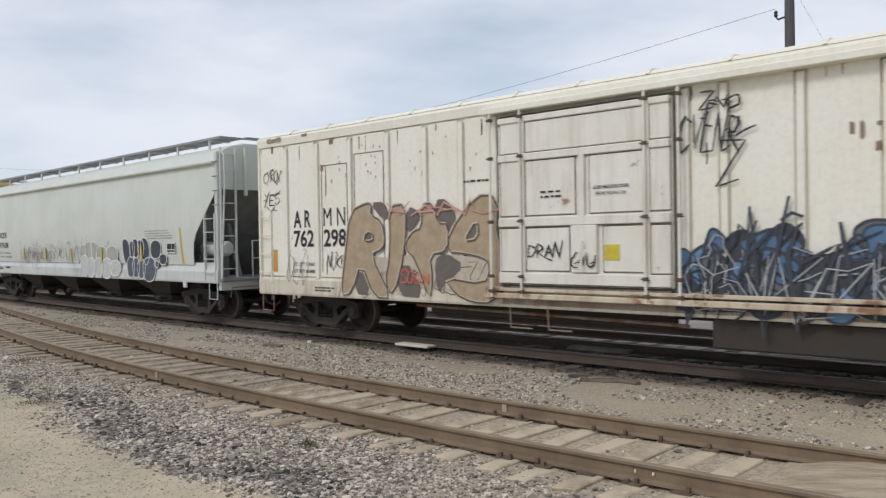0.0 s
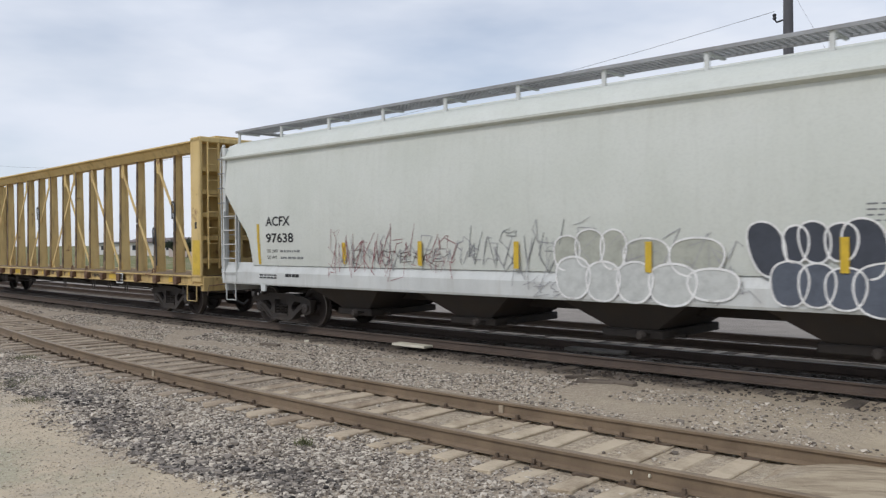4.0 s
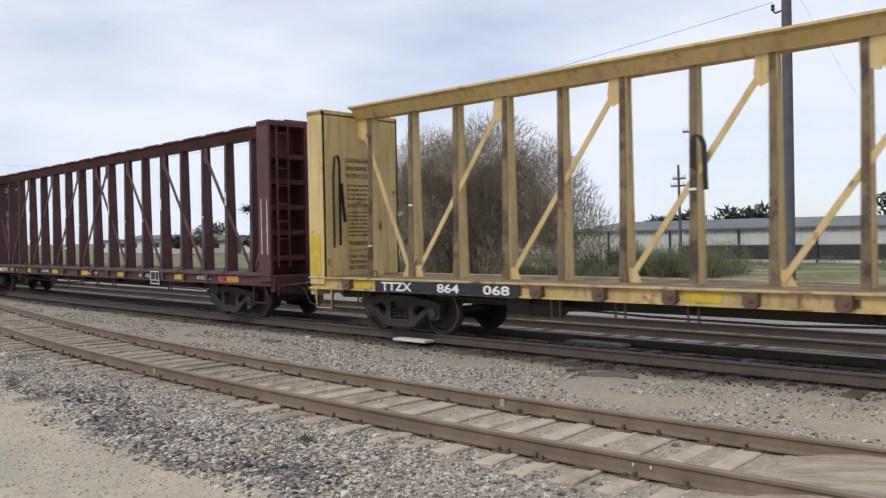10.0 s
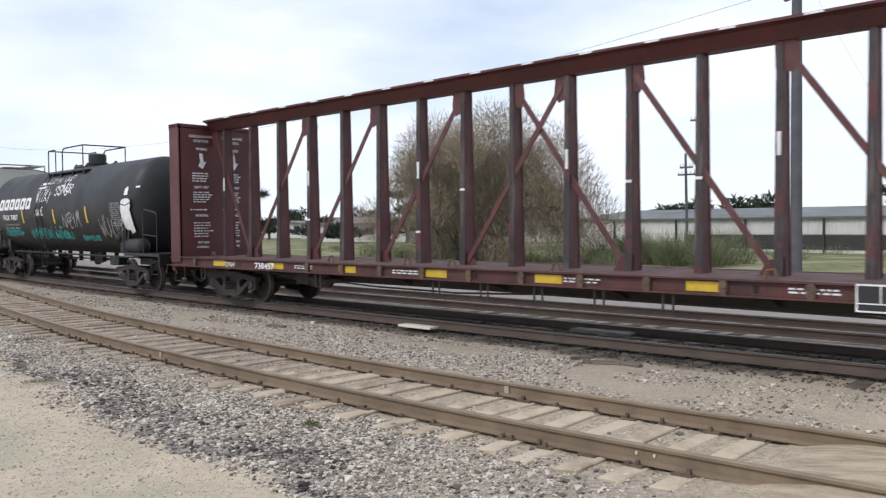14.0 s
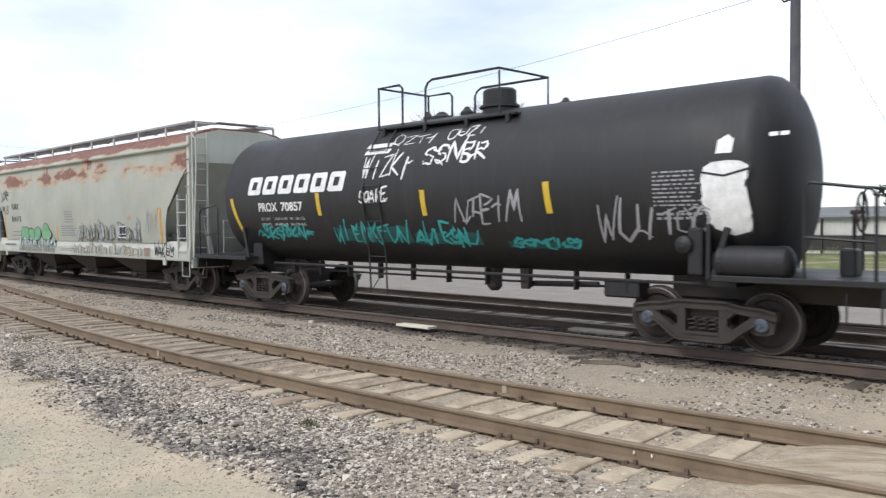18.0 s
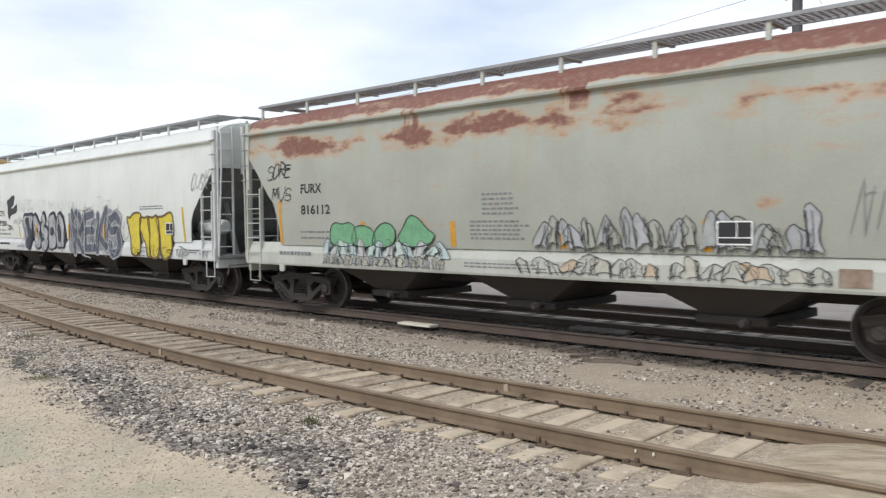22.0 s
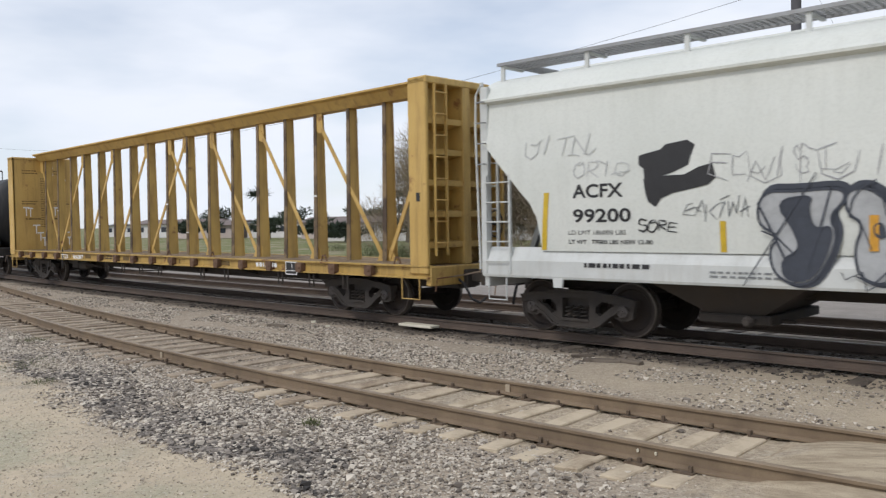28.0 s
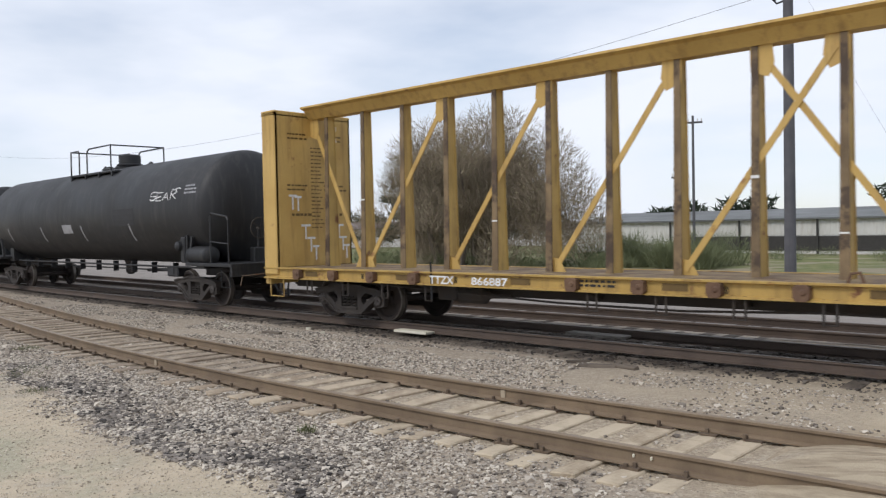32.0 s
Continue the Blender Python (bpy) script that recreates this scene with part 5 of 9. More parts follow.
def trucks(car, xs, caps):
    for x in xs:
        t = part_of("truck", ME_TRUCK, None, car)
        t.matrix_basis = pose(x, 0, 0)
        for c in (-0.16, 0.0, 0.16):
            sp = part_of("coil_spring", ME_SPRING, None, t)
            sp.matrix_basis = pose(c, -1.03, 0.29)
        for c in (-AXLE, AXLE):
            w = part_of("wheelset", ME_WHEEL, None, t)
            w.matrix_basis = pose(c, 0, WHEEL_R)
            SPINNING.append((w, c))
            for me in caps:
                cp = part_of("bearing_cap", me, None, t)
                cp.matrix_basis = pose(c, 0, WHEEL_R)


def coupler(car, x, sgn, material=None):
    """Draft gear pocket, shank, knuckle, cut lever and hanging air hose at one end of a car."""
    bm = bmesh.new()
    softbox(bm, *sorted((x - sgn * 0.25, x + sgn * 0.12)), -0.24, 0.24, 0.66, 1.0, 0.02)
    softbox(bm, *sorted((x + sgn * 0.1, x + sgn * 0.42)), -0.08, 0.08, 0.76, 0.94, 0.02)
    a = x + sgn * 0.4
    prism(bm, [(a, -0.13), (a + sgn * 0.22, -0.17), (a + sgn * 0.24, -0.05), (a + sgn * 0.12, 0.02), (a + sgn * 0.25, 0.10), (a + sgn * 0.18, 0.19), (a, 0.15)], "z", 0.70, 1.0)
    part("coupler", bm, M["under"], car)
    bm = bmesh.new()
    tube(bm, [(x, -0.42, 0.82), (x + sgn * 0.16, -0.42, 0.74), (x + sgn * 0.3, -0.34, 0.44), (x + sgn * 0.42, -0.2, 0.36), (x + sgn * 0.5, -0.08, 0.46)], 0.028, 7)
    part("air_hose", bm, M["strap"], car)
    bm = bmesh.new()
    tube(bm, [(x + sgn * 0.02, -1.25, 0.62), (x + sgn * 0.02, -1.2, 0.86), (x + sgn * 0.08, -0.3, 0.9), (x + sgn * 0.4, -0.1, 0.98)], 0.014, 5)
    part("cut_lever", bm, M["rod"], car)


def ladder(name, car, x0, x1, z0, z1, y, material, n, posts=True, out=0.06):
    """A side ladder: two stiles and n rungs, standing a little off the side."""
    bm = bmesh.new()
    if posts:
        for x in (x0, x1):
            softbox(bm, x - 0.022, x + 0.022, y - out, y + 0.004, z0, z1, 0.006)
    for i in range(n):
        z = z0 + (z1 - z0) * (i + 0.6) / n
        tube(bm, [(x0, y - out, z), (x0 + 0.02, y - out - 0.03, z), (x1 - 0.02, y - out - 0.03, z), (x1, y - out, z)], 0.013, 5)
    return part(name, bm, material, car)


def end_ladder(name, car, x, y0, y1, z0, z1, sgn, material, n):
    bm = bmesh.new()
    for y in (y0, y1):
        softbox(bm, *sorted((x, x + sgn * 0.06)), y - 0.022, y + 0.022, z0, z1, 0.006)
    for i in range(n):
        z = z0 + (z1 - z0) * (i + 0.6) / n
        tube(bm, [(x + sgn * 0.05, y0, z), (x + sgn * 0.09, y0 + 0.03, z), (x + sgn * 0.09, y1 - 0.03, z), (x + sgn * 0.05, y1, z)], 0.013, 5)
    return part(name, bm, material, car)


def step_stirrup(car, x0, x1, y, z_top, material):
    bm = bmesh.new()
    tube(bm, [(x0, y, z_top), (x0, y, z_top - 0.42), (x1, y, z_top - 0.42), (x1, y, z_top)], 0.016, 5)
    part("stirrup", bm, material, car)


def brake_wheel(car, x, y, z, sgn, material):
    bm = bmesh.new()
    n = 18
    tube(bm, [(x, y + 0.27 * math.cos(i * math.tau / n), z + 0.27 * math.sin(i * math.tau / n)) for i in range(n + 1)], 0.017, 5)
    for k in range(5):
        a = k * math.tau / 5
        tube(bm, [(x, y, z), (x, y + 0.27 * math.cos(a), z + 0.27 * math.sin(a))], 0.012, 4)
    tube(bm, [(x, y, z), (x - sgn * 0.15, y, z)], 0.03, 6)
    part("brake_wheel", bm, material, car)


CARS = []


def car_base(name, label, category, centre, bogie):
    car = thing(name, label, category, "cars of the train")
    CARS.append((car, centre, bogie))
    return car


# ------------------------------------------------------------ covered hopper
def hopper_side(z):
    """Half width and height of the bulging side sheet."""
    a = max(0.0, min(1.0, (z - 1.3) / 2.7))
    return (-(1.515 + 0.105 * math.sin(math.pi * min(1, a * 0.9 + 0.10))), z)


def hopper(label, centre, left, right, bays, skin, sill, metal, seed, axle_inset, ribbed=True, end=None, reservoir=True, z_end=3.35):
    L = right - left
    x0, x1 = -L / 2, L / 2
    car = car_base("covered_hopper_car", label, "hopper car", centre, L / 2 - axle_inset)
    ztop, zs, z_end0 = 4.02, 1.44, 3.35
    wide = 1.0 + (z_end - z_end0) * 0.44
    rim = [(0.0, z_end), (0.43 * wide, z_end - 0.46), (0.9 * wide, 2.40 + (z_end - z_end0) * 0.6), (1.06 * wide, 2.24 + (z_end - z_end0) * 0.6), (1.19 * wide, 2.0), (1.24 * wide, 1.72), (1.27 * wide, zs)]
    cut = rim[-1][0]
    # side sheets, cut away at the lower corners
    for s in (-1, 1):
        bm = bmesh.new()
        ds = [0.0, 0.02, 0.2, 0.43, 0.66, 0.9, 1.0, 1.06, 1.13, 1.19, 1.24, cut / wide]
        xs = sorted({x0 + d * wide for d in ds} | {x1 - d * wide for d in ds} | {x0 + cut + (L - 2 * cut) * i / 20 for i in range(1, 20)})
        rows = 12
        grid = []
        for x in xs:
            d = min(x - x0, x1 - x)
            zl = float(np.interp(d, [r[0] for r in rim], [r[1] for r in rim]))
            grid.append([bm.verts.new((x, s * -hopper_side(zl + (ztop - zl) * k / rows)[0], zl + (ztop - zl) * k / rows)) for k in range(rows + 1)])
        for a, b in zip(grid, grid[1:]):
            for k in range(rows):
                bm.faces.new((a[k], b[k], b[k + 1], a[k + 1]))
        bmesh.ops.recalc_face_normals(bm, faces=bm.faces[:])
        bmesh.ops.solidify(bm, geom=bm.faces[:], thickness=0.02)
        part("side_sheet", bm, skin, car, smooth=True)
    # roof: drip ledge, rounded haunch and flat crown
    prof = [(1.56, 4.0), (1.615, 4.02), (1.62, 4.06), (1.56, 4.10), (1.50, 4.22), (1.36, 4.36), (1.12, 4.46), (0.7, 4.53), (0.0, 4.56)]
    full = [(-a, b) for a, b in prof] + [(a, b) for a, b in prof[-2::-1]]
    bm = bmesh.new()
    prism(bm, full + [(1.5, 3.97), (-1.5, 3.97)], "x", x0, x1)
    part("roof", bm, skin, car, smooth=True)
    # end walls with their upright ribs, and the slope sheets below
    for s, x in ((-1, x0), (1, x1)):
        bm = bmesh.new()
        prism(bm, [(-1.56, z_end), (1.56, z_end), (1.55, 4.0), (1.35, 4.34), (0.7, 4.5), (-0.7, 4.5), (-1.35, 4.34), (-1.55, 4.0)], "x", x - s * 0.03, x + s * 0.012)
        part("end_wall", bm, end or skin, car)
        for y in (-0.8, 0.0, 0.8) if ribbed else ():
            bm = bmesh.new()
            softbox(bm, *sorted((x + s * 0.01, x + s * 0.12)), y - 0.03, y + 0.03, 3.2, 4.42, 0.006)
            part("end_rib", bm, skin, car)
        bm = bmesh.new()
        prism(bm, [(x, z_end), (x - s * 2.55, 1.05), (x - s * 2.62, 1.1), (x - s * 0.06, z_end + 0.06)], "y", -1.53, 1.53)
        # without its own end paint the sheet takes the shade-darkened grey
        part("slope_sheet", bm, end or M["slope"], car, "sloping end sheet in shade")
        # corner posts, platform and end sill
        for y in (-1.53, 1.53):
            bm = bmesh.new()
            softbox(bm, *sorted((x - s * 0.13, x)), y - 0.05, y + 0.05, 1.0, 4.3, 0.01)
            part("corner_post", bm, sill, car)
            bm = bmesh.new()
            tube(bm, [(x + s * 0.05, y, 4.35), (x + s * 0.2, y * 0.97, 4.2), (x + s * 0.22, y * 0.97, 3.6), (x + s * 0.1, y, 1.1)], 0.022, 5)
            part("grab_rail", bm, sill, car)
        bm = bmesh.new()
        softbox(bm, *sorted((x - s * 1.7, x + s * 0.12)), -1.5, 1.5, 1.04, 1.12, 0.01)
        part("end_platform", bm, metal, car)
        bm = bmesh.new()
        softbox(bm, *sorted((x - s * 0.1, x + s * 0.02)), -1.52, 1.52, 0.80, 1.04, 0.015)
        part("end_sill", bm, sill, car)
        for y in (-0.75, 0.75):
            bm = bmesh.new()
            bar(bm, (x - s * 0.35, 1.1), (x - s * 0.9, 2.5), 0.10, y - 0.05, y + 0.05)
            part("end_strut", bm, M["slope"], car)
        end_ladder("end_ladder", car, x + s * 0.02, -1.5, -1.08, 1.1, 4.4, s, sill, 8)
        coupler(car, x, s)
        step_stirrup(car, x - s * 0.5, x - s * 0.1, -1.55, 1.0, sill)
        ladder("side_ladder", car, *sorted((x - s * 0.62, x - s * 0.1)), 1.05, 2.75, -1.56, sill, 5)
        for i in range(4):
            z = 2.95 + 0.36 * i
            bm = bmesh.new()
            tube(bm, [(x - s * 0.1, -1.58, z), (x - s * 0.1, -1.66, z), (x + s * 0.05, -1.66, z), (x + s * 0.05, -1.58, z)], 0.013, 5)
            part("grab_iron", bm, metal, car)
    # air reservoir, valve and brake gear on the right platform
    if reservoir:
        bm = bmesh.new()
        lathe(bm, [(-0.62, 0.02), (-0.60, 0.14), (-0.52, 0.20), (0.52, 0.20), (0.60, 0.14), (0.62, 0.02)], "x", (x1 - 1.0, -1.05, 1.85), 18)
        part("air_reservoir", bm, sill, car, smooth=True)
        for k in (-0.35, 0.35):
            bm = bmesh.new()
            softbox(bm, x1 - 1.0 + k - 0.03, x1 - 1.0 + k + 0.03, -1.2, -0.9, 1.1, 1.72, 0.01)
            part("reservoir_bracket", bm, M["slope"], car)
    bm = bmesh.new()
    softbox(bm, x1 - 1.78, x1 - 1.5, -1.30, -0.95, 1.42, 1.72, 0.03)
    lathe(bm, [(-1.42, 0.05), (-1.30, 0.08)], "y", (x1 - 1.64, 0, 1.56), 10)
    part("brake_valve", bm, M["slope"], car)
    brake_wheel(car, x1 + 0.1, 0.75, 2.05, 1, M["slope"])
    bm = bmesh.new()
    softbox(bm, x1 - 0.12, x1 + 0.05, 0.62, 0.9, 1.9, 2.25, 0.02)
    tube(bm, [(x1 - 0.04, 0.75, 1.1), (x1 - 0.04, 0.75, 2.0)], 0.03, 6)
    part("hand_brake_housing", bm, M["slope"], car)
    bm = bmesh.new()
    for y in (-0.62, 0.25, 1.2):
        tube(bm, [(x1 + 0.05, y, 1.1), (x1 + 0.05, y, 2.05)], 0.018, 5)
    tube(bm, [(x1 + 0.05, -0.62, 2.05), (x1 + 0.05, 1.2, 2.05)], 0.018, 5)
    tube(bm, [(x1 + 0.05, -0.62, 1.6), (x1 + 0.05, 1.2, 1.6)], 0.015, 5)
    part("end_handrail", bm, sill, car)
    # side sill: a bent band along each side
    for s in (-1, 1):
        bm = bmesh.new()
        prism(bm, [(s * 1.49, 0.98), (s * 1.585, 0.98), (s * 1.60, 1.02), (s * 1.60, 1.27), (s * 1.585, 1.31), (s * 1.50, 1.50), (s * 1.47, 1.50)], "x", x0, x1)
        part("side_sill", bm, sill, car)
    for x in (x0 + axle_inset, x1 - axle_inset):
        bm = bmesh.new()
        prism(bm, [(x - 0.08, 0.84), (x + 0.08, 0.84), (x + 0.10, 1.0), (x - 0.10, 1.0)], "y", -1.60, -1.56)
        part("jacking_pad", bm, sill, car)
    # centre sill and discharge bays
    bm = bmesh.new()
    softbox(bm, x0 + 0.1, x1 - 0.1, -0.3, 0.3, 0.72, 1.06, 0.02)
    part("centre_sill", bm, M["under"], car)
    inner0, inner1 = x0 + 2.55, x1 - 2.55
    w = (inner1 - inner0) / bays
    for i in range(bays):
        c = inner0 + w * (i + 0.5)
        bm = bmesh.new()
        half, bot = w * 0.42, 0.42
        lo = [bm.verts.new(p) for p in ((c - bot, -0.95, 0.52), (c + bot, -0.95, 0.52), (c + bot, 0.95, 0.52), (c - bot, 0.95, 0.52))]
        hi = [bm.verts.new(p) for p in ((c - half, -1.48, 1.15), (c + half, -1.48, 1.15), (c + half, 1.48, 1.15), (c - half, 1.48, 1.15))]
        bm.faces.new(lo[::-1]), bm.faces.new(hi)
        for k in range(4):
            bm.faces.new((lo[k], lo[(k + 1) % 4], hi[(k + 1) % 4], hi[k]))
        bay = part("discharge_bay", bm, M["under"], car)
        bm = bmesh.new()
        softbox(bm, c - 0.55, c + 0.55, -1.0, 1.0, 0.38, 0.52, 0.02)
        tube(bm, [(c + 0.3, -1.25, 0.45), (c + 0.3, 1.2, 0.45)], 0.03, 6)
        tube(bm, [(c - 0.6, -0.6, 0.42), (c + 0.75, -0.6, 0.42)], 0.035, 6)
        lathe(bm, [(-1.30, 0.05), (-1.22, 0.09), (-1.16, 0.05)], "y", (c + 0.3, 0, 0.45), 8)
        part("outlet_gate", bm, M["truck"], bay)
    # roof walk with brackets, and the trough hatches
    bm = bmesh.new()
    for s in (-1, 1):
        softbox(bm, x0 + 0.1, x1 - 0.35, s * 1.24 - 0.014, s * 1.24 + 0.014, 4.685, 4.745, 0.004)
        softbox(bm, x0 + 0.1, x1 - 0.35, s * 0.64 - 0.012, s * 0.64 + 0.012, 4.685, 4.735, 0.004)
        n = round(L / 0.11)
        for i in range(n + 1):
            x = x0 + 0.1 + (L - 0.45) * i / n
            box(bm, x - 0.012, x + 0.012, s * 0.94 - 0.29, s * 0.94 + 0.29, 4.712, 4.735)
        for k in (0.74, 0.84, 0.94, 1.04, 1.14):
            box(bm, x0 + 0.1, x1 - 0.35, s * k - 0.014, s * k + 0.014, 4.714, 4.738)
    part("roof_walk", bm, metal, car, "dark open grating walkway")
    k = 0
    x = x0 + 0.2
    while x < x1:
        for s in (-1, 1):
            bm = bmesh.new()
            softbox(bm, x - 0.04, x + 0.04, s * 1.20 - 0.02, s * 1.20 + 0.02, 4.34, 4.70, 0.006)
            softbox(bm, x - 0.035, x + 0.035, *sorted((s * 0.62, s * 1.21)), 4.655, 4.69, 0.006)
            part("walk_bracket", bm, sill, car)
        x += 1.75
    bm = bmesh.new()
    softbox(bm, x0 + 0.8, x1 - 0.8, -0.38, 0.38, 4.5, 4.66, 0.04)
    part("roof_hatch", bm, skin, car)
    for s, x in ((-1, x0), (1, x1)):
        bm = bmesh.new()
        for k in range(5):
            softbox(bm, *sorted((x - s * (0.50 - 0.08 * k), x - s * (0.46 - 0.08 * k))), -0.62, 0.62, 4.705, 4.735, 0.004)
        part("end_walk", bm, metal, car)
    trucks(car, (x0 + axle_inset, x1 - axle_inset), ME_CAP_D)
    return car, (left + right) / 2


HS, SS = hopper_side, flat_side(1.604)


# ------------------------------------------------------------ centre-beam flat car
POST_PITCH, CHORD_UP = 1.265, 0.07


def slim(car, k=0.78, edge=-1.40):
    """Narrows the upper works of a car towards its near side."""
    for ch in car.children:
        if ch.type == "MESH" and not ch.name.startswith("truck"):
            for v in ch.data.vertices:
                if v.co.y > edge:
                    v.co.y = edge + (v.co.y - edge) * k


def centrebeam(label, centre, left, right, skin, postm, seed, truck_l, truck_r, n_post, brace, sillm, deckm, wornm, skip=(), big_winch=True):
    L = right - left
    x0, x1 = -L / 2, L / 2
    rng = random.Random(seed)
    car = car_base("centerbeam_flatcar", label, "flat car", centre, (truck_r - truck_l) / 2)
    # side sills with stake pockets and tie-down winches
    for s in (-1, 1):
        bm = bmesh.new()
        y0, y1 = sorted((s * 1.36, s * 1.45))
        prism(bm, [(s * 1.30, 1.12), (s * 1.47, 1.12), (s * 1.47, 1.09), (s * 1.40, 1.075), (s * 1.40, 0.90), (s * 1.47, 0.885), (s * 1.47, 0.86), (s * 1.30, 0.86)], "x", x0, x1)
        part("side_sill", bm, sillm, car)
    bm = bmesh.new()
    softbox(bm, x0 + 0.02, x1 - 0.02, -1.30, 1.30, 1.03, 1.11, 0.01)
    part("deck", bm, deckm, car)
    bm = bmesh.new()
    softbox(bm, x0 + 0.05, x1 - 0.05, -0.33, 0.33, 0.62, 1.03, 0.02)
    part("centre_sill", bm, M["under"], car)
    k = 0
    x = x0 + 1.3
    while x < x1 - 1.0:
        if any(a < x < b for a, b in skip):
            x += 1.22
            continue
        bm = bmesh.new()
        k = 1.0 if big_winch else 0.55
        prism(bm, [(x - 0.11 * k, 0.92), (x - 0.07 * k, 0.87), (x + 0.07 * k, 0.87), (x + 0.11 * k, 0.92), (x + 0.11 * k, 1.06), (x + 0.07 * k, 1.09), (x - 0.07 * k, 1.09), (x - 0.11 * k, 1.06)], "y", -1.40 - 0.13 * k, -1.40)
        lathe(bm, [(-1.42 - 0.13 * k, 0.03 * k), (-1.40 - 0.13 * k, 0.05 * k)], "y", (x + 0.03, 0, 0.99), 8)
        part("tie_down_winch", bm, M["winch"] if big_winch else M["rust_k"], car, "rusty tie-down winch")
        if rng.random() < 0.7:
            bm = bmesh.new()
            tube(bm, [(x + 0.25, -1.40, 0.90), (x + 0.25, -1.40, 0.56), (x + 0.42, -1.40, 0.56), (x + 0.42, -1.40, 0.90)], 0.022, 6)
            part("strap_hook", bm, M["under"], car)
        if rng.random() < 0.35:
            bm = bmesh.new()
            tube(bm, [(x + 0.5, -1.2, 1.1), (x + 0.55, -1.2, 1.24), (x + 0.66, -1.22, 1.26), (x + 0.7, -1.2, 1.12)], 0.024, 5)
            part("chain_hook", bm, M["winch"], car)
        x += 1.22
    # crossbearers, brake cylinder and pipes below
    x = x0 + 3.4
    while x < x1 - 3.2:
        bm = bmesh.new()
        prism(bm, [(-1.4, 1.03), (1.4, 1.03), (1.4, 0.92), (0.33, 0.66), (-0.33, 0.66), (-1.4, 0.92)], "x", x - 0.04, x + 0.04)
        part("crossbearer", bm, M["under"], car)
        x += 2.6
    bm = bmesh.new()
    tube(bm, [(x0 + 3.3, -0.9, 0.80), (x0 + 8, -0.95, 0.62), (-1.5, -0.95, 0.60), (0.5, -0.95, 0.68), (x1 - 4, -0.9, 0.64), (x1 - 3.2, -0.9, 0.8)], 0.02, 6)
    part("brake_pipe", bm, M["under"], car)
    bm = bmesh.new()
    lathe(bm, [(-0.4, 0.05), (-0.36, 0.16), (0.3, 0.16), (0.42, 0.05), (0.9, 0.03)], "x", (x0 + 6.0, -0.75, 0.66), 14)
    softbox(bm, x0 + 5.2, x0 + 5.7, -0.95, -0.5, 0.55, 0.85, 0.03)
    part("brake_cylinder", bm, M["under"], car)
    # end bulkheads: smooth inside, shelf ribs outside
    for s, x in ((-1, x0), (1, x1)):
        xi, xo = x - s * 0.52, x
        bm = bmesh.new()
        softbox(bm, *sorted((xi, xi + s * 0.06)), -1.44, 1.44, 1.11, 4.66, 0.012)
        part("bulkhead_panel", bm, skin, car)
        for y in (-1.40, 1.40):
            bm = bmesh.new()
            softbox(bm, *sorted((xi, xo - s * 0.02)), y - 0.05, y + 0.05, 0.95, 4.72, 0.02)
            part("bulkhead_post", bm, skin, car)
        bm = bmesh.new()
        softbox(bm, *sorted((xi, xo)), -1.45, 1.45, 4.60, 4.74, 0.02)
        part("bulkhead_cap", bm, skin, car)
        for z in (1.5, 2.1, 2.7, 3.3, 3.9):
            bm = bmesh.new()
            prism(bm, [(xi + s * 0.05, z + 0.10), (xo - s * 0.06, z + 0.06), (xo - s * 0.06, z - 0.05), (xi + s * 0.05, z - 0.12)], "y", -1.35, 1.35)
            part("bulkhead_rib", bm, skin, car)
        bm = bmesh.new()
        softbox(bm, *sorted((xi + s * 0.05, xo - s * 0.02)), -0.14, 0.14, 1.1, 4.62, 0.02)
        part("bulkhead_centre_post", bm, skin, car)
        end_ladder("end_ladder", car, xo - s * 0.03, -1.18, -0.78, 1.3, 4.6, s, skin, 8)
        bm = bmesh.new()
        softbox(bm, *sorted((x - s * 0.12, x + s * 0.02)), -1.40, 1.40, 0.72, 1.10, 0.02)
        part("end_sill", bm, skin, car)
        coupler(car, x, s)
        step_stirrup(car, *sorted((x - s * 0.75, x - s * 0.25)), -1.45, 0.88, skin)
    brake_wheel(car, x1 + 0.06, 0.95, 1.9, 1, M["under"])
    # top chord: wide cap plate with side flanges
    bm = bmesh.new()
    up = CHORD_UP
    prism(bm, [(-0.50, 4.79 + up), (0.50, 4.79 + up), (0.50, 4.75 + up), (0.36, 4.71 + up), (0.18, 4.58), (-0.18, 4.58), (-0.36, 4.71 + up), (-0.50, 4.75 + up)], "x", x0 + 0.52, x1 - 0.52)
    part("top_chord", bm, skin, car)
    # posts: H-shaped, tapering upwards
    px = [(i - (n_post - 1) / 2) * POST_PITCH for i in range(n_post)]
    for i, x in enumerate(px):
        bm = bmesh.new()
        rings = []
        for z, w, d in ((1.10, 0.072, 0.215), (2.4, 0.062, 0.185), (4.60, 0.052, 0.15)):
            sec = [(-w, -d), (w, -d), (w, -d + 0.03), (w - 0.014, -d + 0.034), (w - 0.014, d - 0.034), (w, d - 0.03), (w, d), (-w, d), (-w, d - 0.03), (-w + 0.014, d - 0.034), (-w + 0.014, -d + 0.034), (-w, -d + 0.03)]
            rings.append([bm.verts.new((x + u, v, z)) for u, v in sec])
        for r, q in zip(rings, rings[1:]):
            for k in range(12):
                f = bm.faces.new((r[k], r[(k + 1) % 12], q[(k + 1) % 12], q[k]))
                f.material_index = 1 if k in (0, 1, 11) else 0
        bm.faces.new(rings[0][::-1])
        bm.faces.new(rings[-1])
        post = part("post", bm, postm, car)
        post.data.materials.append(wornm)
